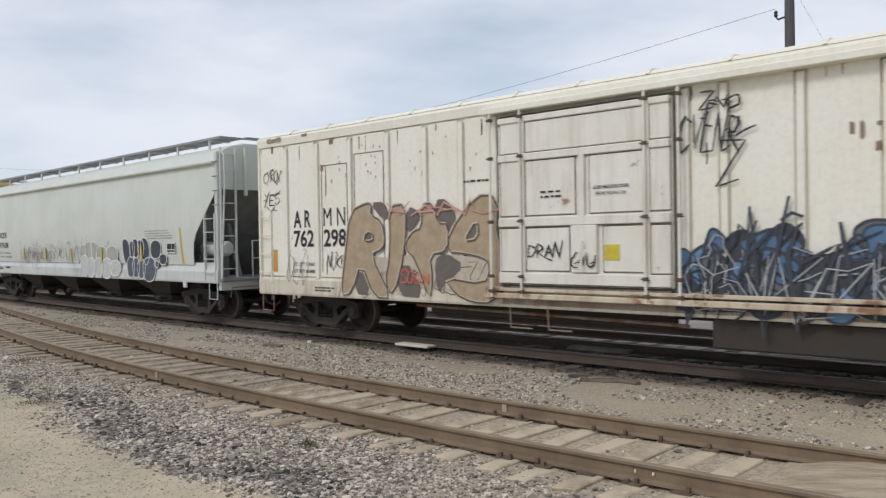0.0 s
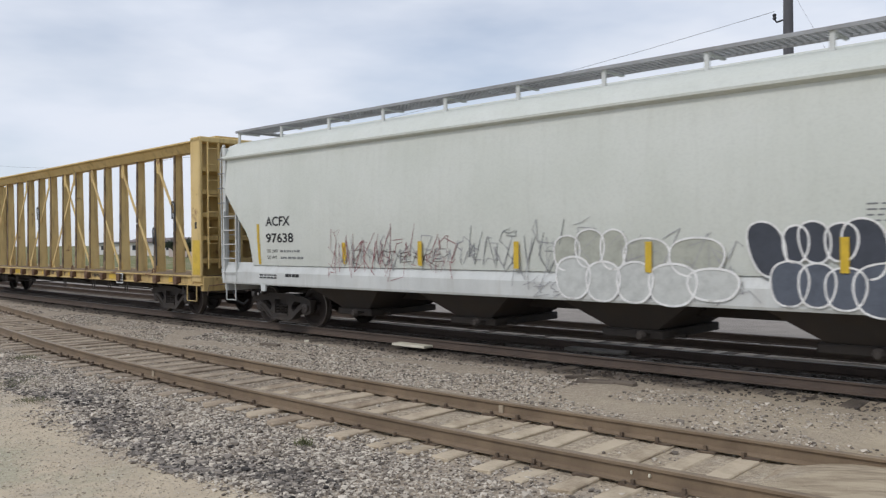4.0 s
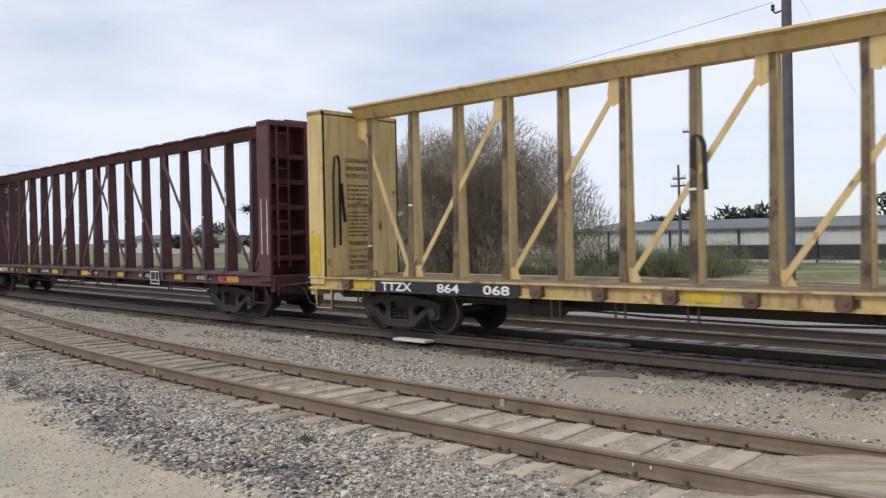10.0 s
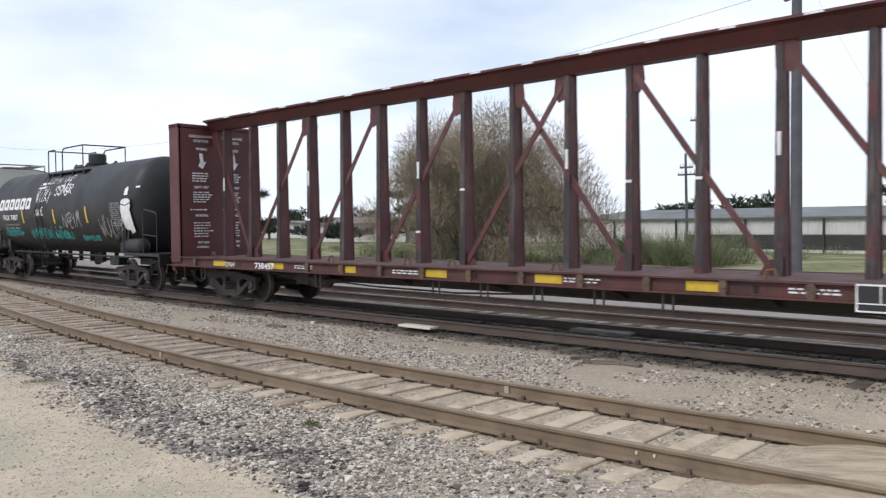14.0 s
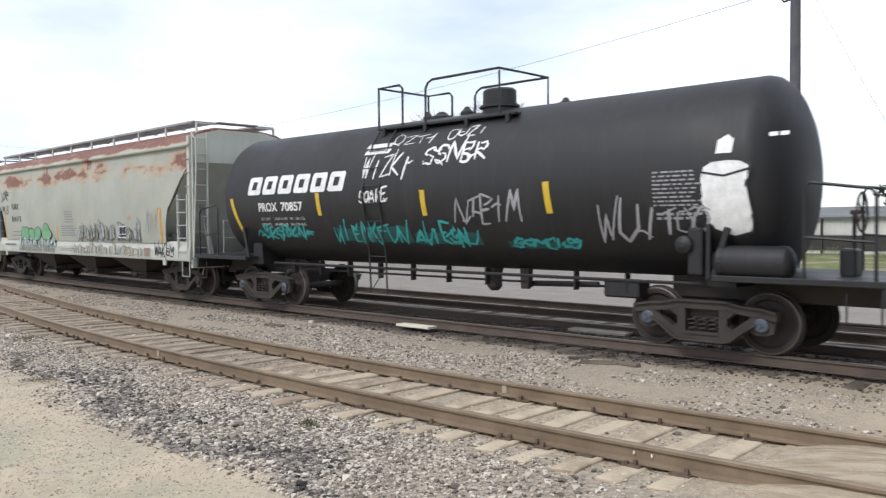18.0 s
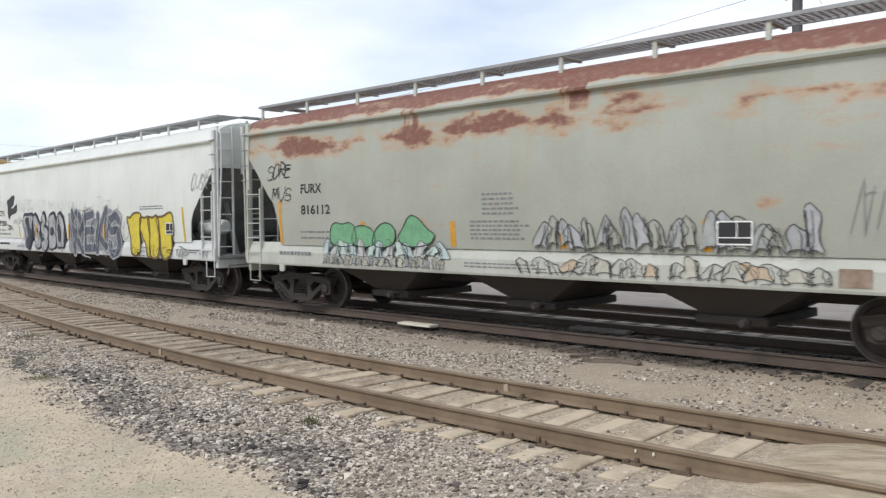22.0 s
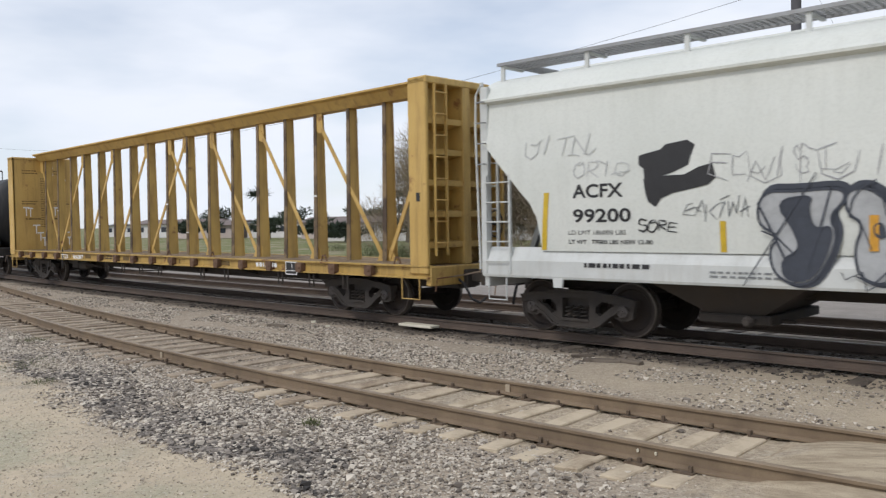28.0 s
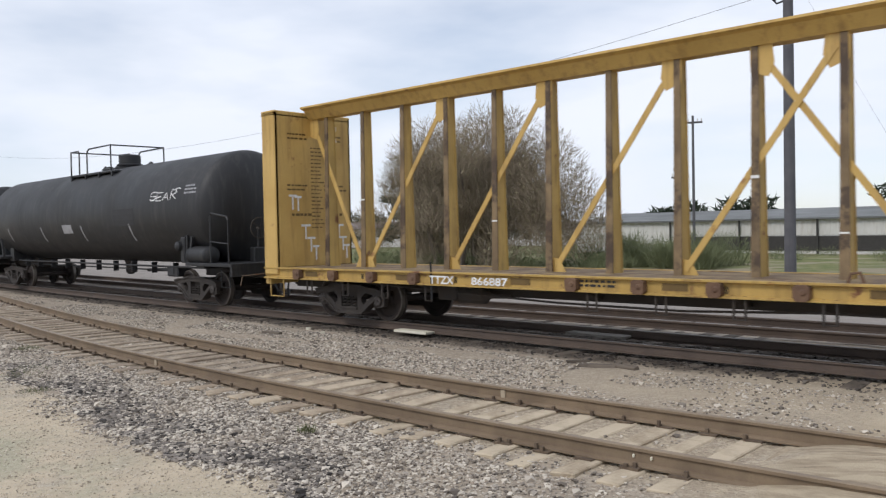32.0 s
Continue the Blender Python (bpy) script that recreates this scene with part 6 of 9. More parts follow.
        # white marks stand in for bright sky seen through the post slots
        for _ in range(3):
            z = rng.uniform(1.6, 4.3)
            d = 0.215 - 0.065 * (z - 1.1) / 3.5
            u = x + rng.choice((-0.03, 0.0, 0.03))
            bm = bmesh.new()
            prism(bm, [(u - 0.010, z), (u + 0.010, z + 0.012), (u + 0.012, z + rng.uniform(0.05, 0.15)), (u - 0.006, z + 0.05)], "y", -d - 0.004, -d + 0.004)
            part("sky_slot_mark", bm, M["white"], post, "white mark for sky showing through a post slot")
        if rng.random() < 0.25:
            z = rng.choice((1.75, 2.05, 2.6))
            bm = bmesh.new()
            d = 0.215 - 0.065 * (z - 1.1) / 3.5
            softbox(bm, x - 0.064, x + 0.064, -d - 0.008, -d + 0.004, z, z + rng.uniform(0.025, 0.05), 0.002)
            part("scuff_strip", bm, M["white"], car, "pale worn strip across the post")
    # diagonals that lean towards the middle, with gussets
    mid = n_post // 2
    pairs = [(px[k], px[k + 2]) for k in range(mid - 1, n_post - 2, 2)] + [(px[k], px[k - 2]) for k in range(mid, 1, -2)]
    pairs += [(x0 + 0.55, px[1]), (x1 - 0.55, px[n_post - 2])]
    for j, (a, b) in enumerate(pairs):
        sg = 1 if b > a else -1
        bm = bmesh.new()
        y0 = -0.150 + 0.035 * (a < 0)
        bar(bm, (a + sg * 0.12, 4.40), (b - sg * 0.10, 1.18), 0.10, y0, y0 + 0.035)
        part("diagonal_brace", bm, brace, car)
        bm = bmesh.new()
        prism(bm, [(a - sg * 0.08, 4.58), (a + sg * 0.26, 4.58), (a + sg * 0.29, 4.30), (a + sg * 0.20, 4.10), (a - sg * 0.07, 4.20)], "y", -0.128, -0.112)
        part("gusset", bm, skin, car)
        bm = bmesh.new()
        prism(bm, [(b + sg * 0.10, 1.11), (b - sg * 0.32, 1.11), (b - sg * 0.20, 1.34), (b + sg * 0.09, 1.40)], "y", -0.128, -0.112)
        part("foot_gusset", bm, skin, car)
    trucks(car, (truck_l - (left + right) / 2, truck_r - (left + right) / 2), ME_CAP_D)
    return car, (left + right) / 2, px


def words_across(parent, text, x, y, z, h, w, material, facing=1):
    """Lettering on a face that looks along the track."""
    flat, faces = letter_mesh(text, h, w)
    me = bpy.data.meshes.new("lettering")
    me.from_pydata([(x + 0.005 * facing, y + u, z + v) for u, v in flat], [], faces)
    return part_of("lettering", me, material, parent)


def bars_across(parent, x, y, z, w, rows, material, seed, h=0.03, gap=0.07, facing=1):
    rng = random.Random(seed)
    bm = bmesh.new()
    for r in range(rows):
        u = y
        while u < y + w * rng.uniform(0.75, 1.0):
            k = rng.uniform(0.05, 0.16)
            bm.faces.new([bm.verts.new((x + 0.005 * facing, a, b)) for a, b in ((u, z - r * gap), (u + k, z - r * gap), (u + k, z - r * gap + h), (u, z - r * gap + h))])
            u += k + rng.uniform(0.02, 0.05)
    ob = part("small_print", bm, material, parent)
    tagged(ob, kind="stuff")
    return ob


def stencil_plate(parent, x0, x1, z0, z1, y):
    """A black inspection stencil with white frame lines."""
    bm = bmesh.new()
    box(bm, x0, x1, y - 0.006, y, z0, z1)
    pl = part("stencil_plate", bm, M["ink"], parent, "black inspection plate with white lines")
    bm = bmesh.new()
    e = 0.022
    m = x0 + (x1 - x0) * 0.55
    zz = z0 + (z1 - z0) * 0.33
    for q in ((x0, x1, z0, z0 + e), (x0, x1, z1 - e, z1), (x0, x0 + e, z0 + e, z1 - e), (x1 - e, x1, z0 + e, z1 - e), (m, m + e * 0.7, zz, z1 - e), (x0 + e, x1 - e, zz - e * 0.7, zz)):
        box(bm, q[0], q[1], y - 0.010, y - 0.0065, q[2], q[3])
    part("plate_lines", bm, M["white"], pl)


def strap(parent, pts, w=0.07):
    """A hanging dark webbing strap: a flat band along points."""
    bm = bmesh.new()
    prev = None
    for p in pts:
        row = [bm.verts.new((p[0] - w / 2, p[1], p[2])), bm.verts.new((p[0] + w / 2, p[1], p[2])), bm.verts.new((p[0] + w / 2, p[1] + 0.012, p[2])), bm.verts.new((p[0] - w / 2, p[1] + 0.012, p[2]))]
        if prev:
            for k in range(4):
                bm.faces.new((prev[k], row[k], row[(k + 1) % 4], prev[(k + 1) % 4]))
        prev = row
    part("strap", bm, M["strap"], parent, "loose black tie-down strap")


# ------------------------------------------------------------ tank car
def tank_car(label, centre, half, r, zc, skin, bogies, caps, platform=True, short=0.0):
    """half: half length over the tank heads; bogies: the two truck centres in the car's space."""
    car = car_base("tank_car", label, "tank car", centre, (bogies[1] - bogies[0]) / 2)
    hd = 0.58
    body = half - hd
    prof = []
    for i in range(9):
        a = math.pi / 2 * i / 8
        prof.append((-body - hd * math.cos(a), max(r * math.sin(a), 0.02)))
    seams = [-body + 2 * body * k / 5 for k in range(1, 5)]
    prof += [(q, r) for q in seams]
    for i in range(9):
        a = math.pi / 2 * (8 - i) / 8
        prof.append((body - short + hd * math.cos(a), max(r * math.sin(a), 0.02)))
    bm = bmesh.new()
    lathe(bm, prof, "x", (0, 0, zc), 56)
    part("tank", bm, skin, car, smooth=True)
    # stub sills, end platforms and handrails
    for s in (-1, 1):
        xe = s * (half + 0.98)
        bm = bmesh.new()
        softbox(bm, *sorted((s * (body - 1.9), xe)), -0.28, 0.28, 0.74, 1.10, 0.02)
        part("stub_sill", bm, M["under"], car)
        bm = bmesh.new()
        softbox(bm, *sorted((s * (half - 1.35), xe)), -1.5, 1.5, 1.08, 1.17, 0.012)
        softbox(bm, *sorted((xe - s * 0.09, xe)), -1.48, 1.48, 0.84, 1.10, 0.012)
        part("end_platform", bm, skin, car)
        for y in (-1.46, 1.46):
            bm = bmesh.new()
            a, b = s * (half - 0.06), s * (half + 0.82)
            tube(bm, [(a, y, 1.15), (a, y, 2.36), (a + s * 0.07, y, 2.44), (b - s * 0.07, y, 2.34), (b, y, 2.26), (b, y, 1.15)], 0.024, 6)
            tube(bm, [(a, y, 1.72), (b, y, 1.66)], 0.018, 5)
            part("handrail", bm, skin, car)
        bm = bmesh.new()
        prism(bm, [(s * (body - 1.0), 0.98), (s * (body - 0.55), 0.98), (s * (body - 0.62), 1.7), (s * (body - 0.93), 1.7)], "y", -1.06, 1.06)
        part("saddle", bm, skin, car)
        bm = bmesh.new()
        bar(bm, (s * (half - 1.35), 1.15), (s * (half - 1.15), 1.85), 0.08, -1.40, -1.32)
        part("saddle_brace", bm, skin, car)
        coupler(car, xe, s)
        step_stirrup(car, *sorted((xe - s * 0.5, xe - s * 0.08)), -1.48, 1.0, skin)
    brake_wheel(car, half + 0.35, -0.25, 2.05, 1, M["under"])
    bm = bmesh.new()
    softbox(bm, half + 0.1, half + 0.32, -0.42, -0.08, 1.15, 1.55, 0.03)
    tube(bm, [(half + 0.25, -0.25, 1.15), (half + 0.25, -0.25, 2.05)], 0.03, 6)
    part("hand_brake_housing", bm, skin, car)
    # air reservoir on its stand over the right truck
    bm = bmesh.new()
    lathe(bm, [(-0.57, 0.02), (-0.55, 0.15), (-0.48, 0.235), (0.48, 0.235), (0.55, 0.15), (0.57, 0.02)], "x", (half - 0.80, -1.28, 1.36), 20)
    part("air_reservoir", bm, skin, car, smooth=True)
    bm = bmesh.new()
    for k in (-0.42, 0.42):
        lathe(bm, [(k - 0.025, 0.242), (k + 0.025, 0.242)], "x", (half - 0.80, -1.28, 1.36), 20)
    part("reservoir_straps", bm, skin, car)
    bm = bmesh.new()
    softbox(bm, half - 1.75, half - 1.52, -1.42, -1.1, 1.15, 1.85, 0.03)
    lathe(bm, [(-1.55, 0.04), (-1.50, 0.13), (-1.36, 0.15)], "y", (half - 1.78, 0, 1.6), 12)
    softbox(bm, half - 1.47, half - 1.40, -1.40, -1.3, 1.1, 1.9, 0.01)
    part("brake_valve", bm, skin, car)
    bm = bmesh.new()
    softbox(bm, half - 3.4, half - 2.75, -1.0, -0.55, 0.72, 1.0, 0.03)
    tube(bm, [(half - 3.6, -0.8, 0.9), (half - 5.0, -0.8, 0.86)], 0.05, 8)
    part("brake_cylinder", bm, skin, car)
    # long pipe rails and hangers under the belly
    bm = bmesh.new()
    tube(bm, [(-body + 1.4, -1.0, 1.02), (body - 1.0, -1.0, 1.0)], 0.03, 6)
    tube(bm, [(-body + 1.4, -0.85, 0.9), (body - 2.5, -0.85, 0.88)], 0.022, 6)
    part("underside_pipe", bm, skin, car)
    for k in range(10):
        x = -body + 2.2 + k * (2 * body - 4.6) / 9
        bm = bmesh.new()
        softbox(bm, x - 0.014, x + 0.014, -1.02, -0.85, 0.80, 1.12, 0.004)
        part("pipe_hanger", bm, skin, car)
    bm = bmesh.new()
    lathe(bm, [(0.62, 0.09), (0.7, 0.16), (0.95, 0.16), (1.15, 0.22)], "z", (0.9, 0, 0), 14)
    lathe(bm, [(0.72, 0.10), (1.1, 0.12)], "z", (1.9, -0.35, 0), 12)
    part("bottom_outlet", bm, M["under"], car)
    # side ladder at mid length with its step frame
    if platform:
        bm = bmesh.new()
        for x in (-1.55, -1.05):
            tube(bm, [(x, -1.30, 0.50), (x, -1.34, 1.3), (x, -r - 0.05, zc), (x, -1.2, zc + 1.0), (x, -0.95, zc + r - 0.25)], 0.02, 6)
        for i in range(9):
            z = 0.55 + i * 0.36
            y = -1.32 if z < 1.4 else -(math.sqrt(max(0.1, r * r - (z - zc) ** 2)) + 0.06)
            tube(bm, [(-1.55, y, z), (-1.05, y, z)], 0.013, 5)
        tube(bm, [(-1.55, -1.30, 0.55), (-1.05, -1.33, 1.05)], 0.012, 5)
        part("side_ladder", bm, skin, car)
    # top platform with railings, manway and valves
    bm = bmesh.new()
    zt = zc + r
    for s in (-1, 1):
        softbox(bm, -1.62, 2.05, *sorted((s * 0.62, s * 0.96)), zt - 0.22, zt - 0.17, 0.008)
        for x in (-1.4, -0.2, 0.9, 1.9):
            softbox(bm, x - 0.04, x + 0.04, *sorted((s * 0.6, s * 1.0)), zt - 0.36, zt - 0.18, 0.008)
    part("top_platform", bm, skin, car)
    hi = 0.66
    for s in (-1, 1):
        y = s * 0.90
        bm = bmesh.new()
        tube(bm, [(-1.62, y, zt - 0.2), (-1.62, y, zt + hi), (-0.98, y, zt + hi), (-0.90, y, zt + hi - 0.08), (-0.90, y, zt - 0.2)], 0.026, 6)
        part("top_railing", bm, skin, car)
        bm = bmesh.new()
        tube(bm, [(-0.24, y, zt - 0.2), (-0.24, y, zt + hi - 0.16), (-0.18, y, zt + hi - 0.06), (-0.06, y, zt + hi), (1.66, y, zt + hi), (1.66, y, zt - 0.2)], 0.026, 6)
        part("top_railing", bm, skin, car)
    for x in (-1.62, 1.66):
        bm = bmesh.new()
        tube(bm, [(x, -0.90, zt + hi), (x, 0.90, zt + hi)], 0.024, 6)
        part("cross_railing", bm, skin, car)
    bm = bmesh.new()
    lathe(bm, [(0, 0.36), (0.10, 0.36), (0.12, 0.42), (0.16, 0.42), (0.18, 0.35), (0.44, 0.35), (0.48, 0.30), (0.50, 0.06)], "z", (1.05, 0, zt - 0.06), 24)
    part("manway", bm, skin, car, smooth=True)
    for x, rr, hh in ((-0.5, 0.26, 0.12), (-0.9, 0.12, 0.16), (2.6, 0.14, 0.08), (0.2, 0.15, 0.16)):
        bm = bmesh.new()
        lathe(bm, [(0, rr), (hh * 0.7, rr), (hh, rr * 0.6), (hh + 0.06, rr * 0.3)], "z", (x, 0, zt - 0.05), 14)
        part("top_valve", bm, skin, car)
    trucks(car, bogies, caps)
    return car


# ------------------------------------------------------------ mechanical refrigerator car
def reefer_car(label, left, right, truck_l, truck_r, door_l, door_r):
    c = (left + right) / 2
    L = right - left
    x0, x1 = -L / 2, L / 2
    car = car_base("refrigerator_car", label, "boxcar", c, (truck_r - truck_l) / 2)
    sk, dk = M["reef"], M["reef_d"]
    d0, d1 = door_l - c, door_r - c
    y = -1.572
    bm = bmesh.new()
    softbox(bm, x0, x1, -1.525, 1.525, 0.98, 4.38, 0.02)
    part("body_shell", bm, sk, car)
    # side panels between the posts
    post_l = [a - c for a in (-0.42, 0.69, 1.79, 2.93, 3.97, 4.89)]
    edges_l = [x0 + 0.05] + post_l + [d0 - 0.02]
    for a, b in zip(edges_l, edges_l[1:]):
        bm = bmesh.new()
        softbox(bm, a + 0.085, b - 0.085, y, -1.515, 1.22, 4.15, 0.012)
        part("side_panel", bm, sk, car)
    right_posts = [d1 + 0.17] + [d1 + 0.75 + 1.05 * k for k in range(7) if d1 + 0.75 + 1.05 * k < x1 - 0.3]
    edges_r = [d1 + 0.02] + right_posts + [x1 - 0.05]
    for a, b in zip(edges_r, edges_r[1:]):
        bm = bmesh.new()
        softbox(bm, a + 0.085, b - 0.085, y, -1.515, 1.22, 4.15, 0.012)
        part("side_panel", bm, sk, car)
    for x in post_l + right_posts:
        for s in (-1, 1):
            bm = bmesh.new()
            prism(bm, [(x - 0.062, s * 1.52), (x - 0.05, s * 1.602), (x + 0.05, s * 1.602), (x + 0.062, s * 1.52)], "z", 1.18, 4.10)
            part("side_post", bm, sk, car)
    for s in (-1, 1):
        bm = bmesh.new()
        prism(bm, [(s * 1.50, 0.80), (s * 1.585, 0.80), (s * 1.60, 0.84), (s * 1.60, 1.14), (s * 1.56, 1.20), (s * 1.50, 1.20)], "x", x0, x1)
        part("side_sill", bm, M["reef_s"], car)
        bm = bmesh.new()
        prism(bm, [(s * 1.50, 4.18), (s * 1.585, 4.18), (s * 1.60, 4.34), (s * 1.55, 4.42), (s * 1.50, 4.42)], "x", x0, x1)
        part("top_plate", bm, sk, car)
    # roof of ribbed sheets
    n = 14
    for i in range(n):
        a, b = x0 + L * i / n, x0 + L * (i + 1) / n
        bm = bmesh.new()
        prism(bm, [(-1.58, 4.40), (-1.50, 4.47), (0, 4.58), (1.50, 4.47), (1.58, 4.40)], "x", a + 0.03, b - 0.03)
        prism(bm, [(-1.60, 4.41), (-1.50, 4.50), (0, 4.61), (1.50, 4.50), (1.60, 4.41)], "x", b - 0.03, b + 0.03 if i < n - 1 else b)
        part("roof_sheet", bm, sk, car)
    # plug door: frames, panels, locking rods and track
    bm = bmesh.new()
    softbox(bm, d0, d1, -1.66, -1.545, 1.20, 4.02, 0.012)
    door = part("door", bm, dk, car, "grimy white sliding plug door")
    w = d1 - d0
    for a, b, z0, z1 in ((0.06, 0.46, 3.42, 3.96), (0.06, 0.46, 2.36, 3.28), (0.06, 0.46, 1.42, 2.14), (0.60, 2.80, 3.42, 3.92), (0.60, 1.58, 2.36, 3.26), (1.86, 2.80, 2.36, 3.26), (0.60, 1.46, 1.44, 2.14), (2.10, 2.80, 1.44, 2.14),
                         (2.92, 3.24, 3.42, 3.96), (2.92, 3.24, 2.36, 3.28), (2.92, 3.24, 1.42, 2.14)):
        # dark strip paints the shadow line and grime round the panel
        bm = bmesh.new()
        box(bm, d0 + a - 0.016, d0 + b + 0.016, -1.668, -1.655, z0 - 0.016, z1 + 0.016)
        part("panel_shadow_line", bm, M["tan_s"], door, "dark strip for the grime and shadow line round a door panel")
        bm = bmesh.new()
        softbox(bm, d0 + a, d0 + b, -1.682, -1.655, z0, z1, 0.010)
        part("door_panel", bm, dk, door)
    for a in (0.53, 1.72, 2.86):
        bm = bmesh.new()
        softbox(bm, d0 + a - 0.055, d0 + a + 0.055, -1.715, -1.66, 1.22 if a != 1.72 else 2.3, 4.0 if a != 1.72 else 3.3, 0.010)
        part("door_stile", bm, dk, door)
    for z, h in ((1.31, 0.09), (2.25, 0.075), (3.34, 0.06), (3.98, 0.05)):
        # dark strip paints the shadow line below the rail
        bm = bmesh.new()
        box(bm, d0 + 0.02, d1 - 0.02, -1.678, -1.66, z - h - 0.014, z - h + 0.01)
        part("rail_shadow_gap", bm, M["tan_s"], door)
        bm = bmesh.new()
        softbox(bm, d0 + 0.02, d1 - 0.02, -1.712, -1.66, z - h, z + h, 0.012)
        part("door_rail", bm, dk, door)
    for a in (0.53, 2.86, -0.12, w + 0.14):
        bm = bmesh.new()
        tube(bm, [(d0 + a, -1.745, 0.98), (d0 + a, -1.745, 4.12)], 0.024, 7)
        rod = part("locking_rod", bm, dk, door, "grimy white door locking rod")
        for z in (1.08, 1.34, 2.27, 3.36, 4.02):
            bm = bmesh.new()
            softbox(bm, d0 + a - 0.038, d0 + a + 0.038, -1.775, -1.69, z - 0.03, z + 0.03, 0.010)
            tube(bm, [(d0 + a - 0.075, -1.75, z), (d0 + a + 0.075, -1.75, z - 0.02)], 0.012, 6)
            part("rod_keeper", bm, M["rust_k"], rod, "dark rusty rod keeper")
    # gasket strips whose dark colour also holds the shadow gap round the door
    for q in ((d0 - 0.035, d0 - 0.005, 1.2, 4.05), (d1 + 0.005, d1 + 0.035, 1.2, 4.05), (d0 - 0.03, d1 + 0.03, 4.04, 4.075), (d0 - 0.03, d1 + 0.03, 1.165, 1.19)):
        bm = bmesh.new()
        box(bm, q[0], q[1], -1.625, -1.55, q[2], q[3])
        part("door_gasket", bm, M["tan_d"], car, "dark strip for the door gasket and its shadow gap")
    bm = bmesh.new()
    lathe(bm, [(-1.80, 0.06), (-1.76, 0.08), (-1.66, 0.08)], "y", (d0 + 1.76, 0, 1.72), 14)
    tube(bm, [(d0 + 1.78, -1.80, 1.92), (d0 + 1.76, -1.80, 1.52)], 0.022, 6)
    softbox(bm, d0 + 1.52, d0 + 2.0, -1.73, -1.66, 1.42, 2.17, 0.01)
    part("door_lock", bm, dk, door)
    bm = bmesh.new()
    softbox(bm, d0 - 0.3, min(d1 + 3.4, x1 - 0.1), -1.74, -1.58, 0.96, 1.05, 0.01)
    softbox(bm, d0 - 0.3, min(d1 + 3.4, x1 - 0.1), -1.70, -1.58, 1.08, 1.14, 0.01)
    part("door_track", bm, M["reef_t"], car, "rust-streaked lower door track")
    bm = bmesh.new()
    softbox(bm, d0 - 0.35, min(d1 + 4.5, x1 - 0.05), -1.76, -1.56, 4.13, 4.24, 0.012)
    part("door_hood", bm, sk, car)
    bm = bmesh.new()
    softbox(bm, d0 - 0.02, d1 + 3.0, -1.60, -1.50, 0.84, 0.96, 0.01)
    part("door_sill", bm, M["rod"], car)
    # ends: corner posts, ladders, end sill
    for s, x in ((-1, x0), (1, x1)):
        bm = bmesh.new()
        softbox(bm, *sorted((x - s * 0.02, x + s * 0.05)), -1.56, -1.44, 0.9, 4.4, 0.01)
        part("corner_post", bm, sk, car)
        bm = bmesh.new()
        softbox(bm, *sorted((x - s * 0.02, x + s * 0.05)), 1.44, 1.56, 0.9, 4.4, 0.01)
        part("corner_post", bm, sk, car)
        for k in range(6):
            bm = bmesh.new()
            prism(bm, [(x, 1.25 + k * 0.5), (x + s * 0.06, 1.33 + k * 0.5), (x + s * 0.06, 1.47 + k * 0.5), (x, 1.55 + k * 0.5)], "y", -1.4, 1.4)
            part("end_rib", bm, sk, car)
        ladder("side_ladder", car, *sorted((x - s * 0.5, x - s * 0.08)), 1.05, 2.75, -1.56, sk, 4)
        end_ladder("end_ladder", car, x + s * 0.05, -1.4, -1.0, 1.0, 2.7, s, sk, 5)
        coupler(car, x, s)
        step_stirrup(car, *sorted((x - s * 0.5, x - s * 0.08)), -1.55, 0.84, M["rod"])
    bm = bmesh.new()
    softbox(bm, x0 + 0.1, x1 - 0.1, -0.32, 0.32, 0.62, 1.0, 0.02)
    part("centre_sill", bm, M["under"], car)
    bm = bmesh.new()
    softbox(bm, d1 + 0.5, d1 + 3.6, -1.50, -0.4, 0.35, 0.80, 0.03)
    part("fuel_tank", bm, M["under"], car)
    bm = bmesh.new()
    for x in (d0 + 0.1, d0 + 0.9):
        tube(bm, [(x, -1.52, 0.84), (x + 0.04, -1.54, 0.45), (x + 0.5, -1.54, 0.45)], 0.018, 5)
    tube(bm, [(d0 - 2.5, -1.2, 0.7), (d1, -1.2, 0.62)], 0.03, 6)
    part("underside_pipe", bm, M["rod"], car)
    bm = bmesh.new()
    box(bm, d0 - 2.2, d0 + 3.0, -1.1, -1.0, 0.56, 0.74)
    part("brake_rigging", bm, M["under"], car)
    trucks(car, (truck_l - c, truck_r - c), ME_CAP_D)
    return car, c


# ------------------------------------------------------------ the train, from its head
# refrigerator car
reef, rc = reefer_car("cream-white refrigerator boxcar with plug door and graffiti, rolling", -1.5, 16.3, 0.3, 14.5, 5.83, 9.10)
RS = flat_side(1.574)
for fx0, fx1, fz1 in ((0.84, 1.70, 3.62), (1.92, 2.82, 3.78)):
    for q in ((fx0, fx0 + 0.018, 1.35, fz1), (fx1 - 0.018, fx1, 1.35, fz1), (fx0 + 0.02, fx1 - 0.02, fz1 - 0.018, fz1)):
        bm = bmesh.new()
        box(bm, q[0] - rc, q[1] - rc, -1.578, -1.57, q[2], q[3])
        part("hatch_edge", bm, M["tan_d"], reef, "dark rusty edge of a side hatch")
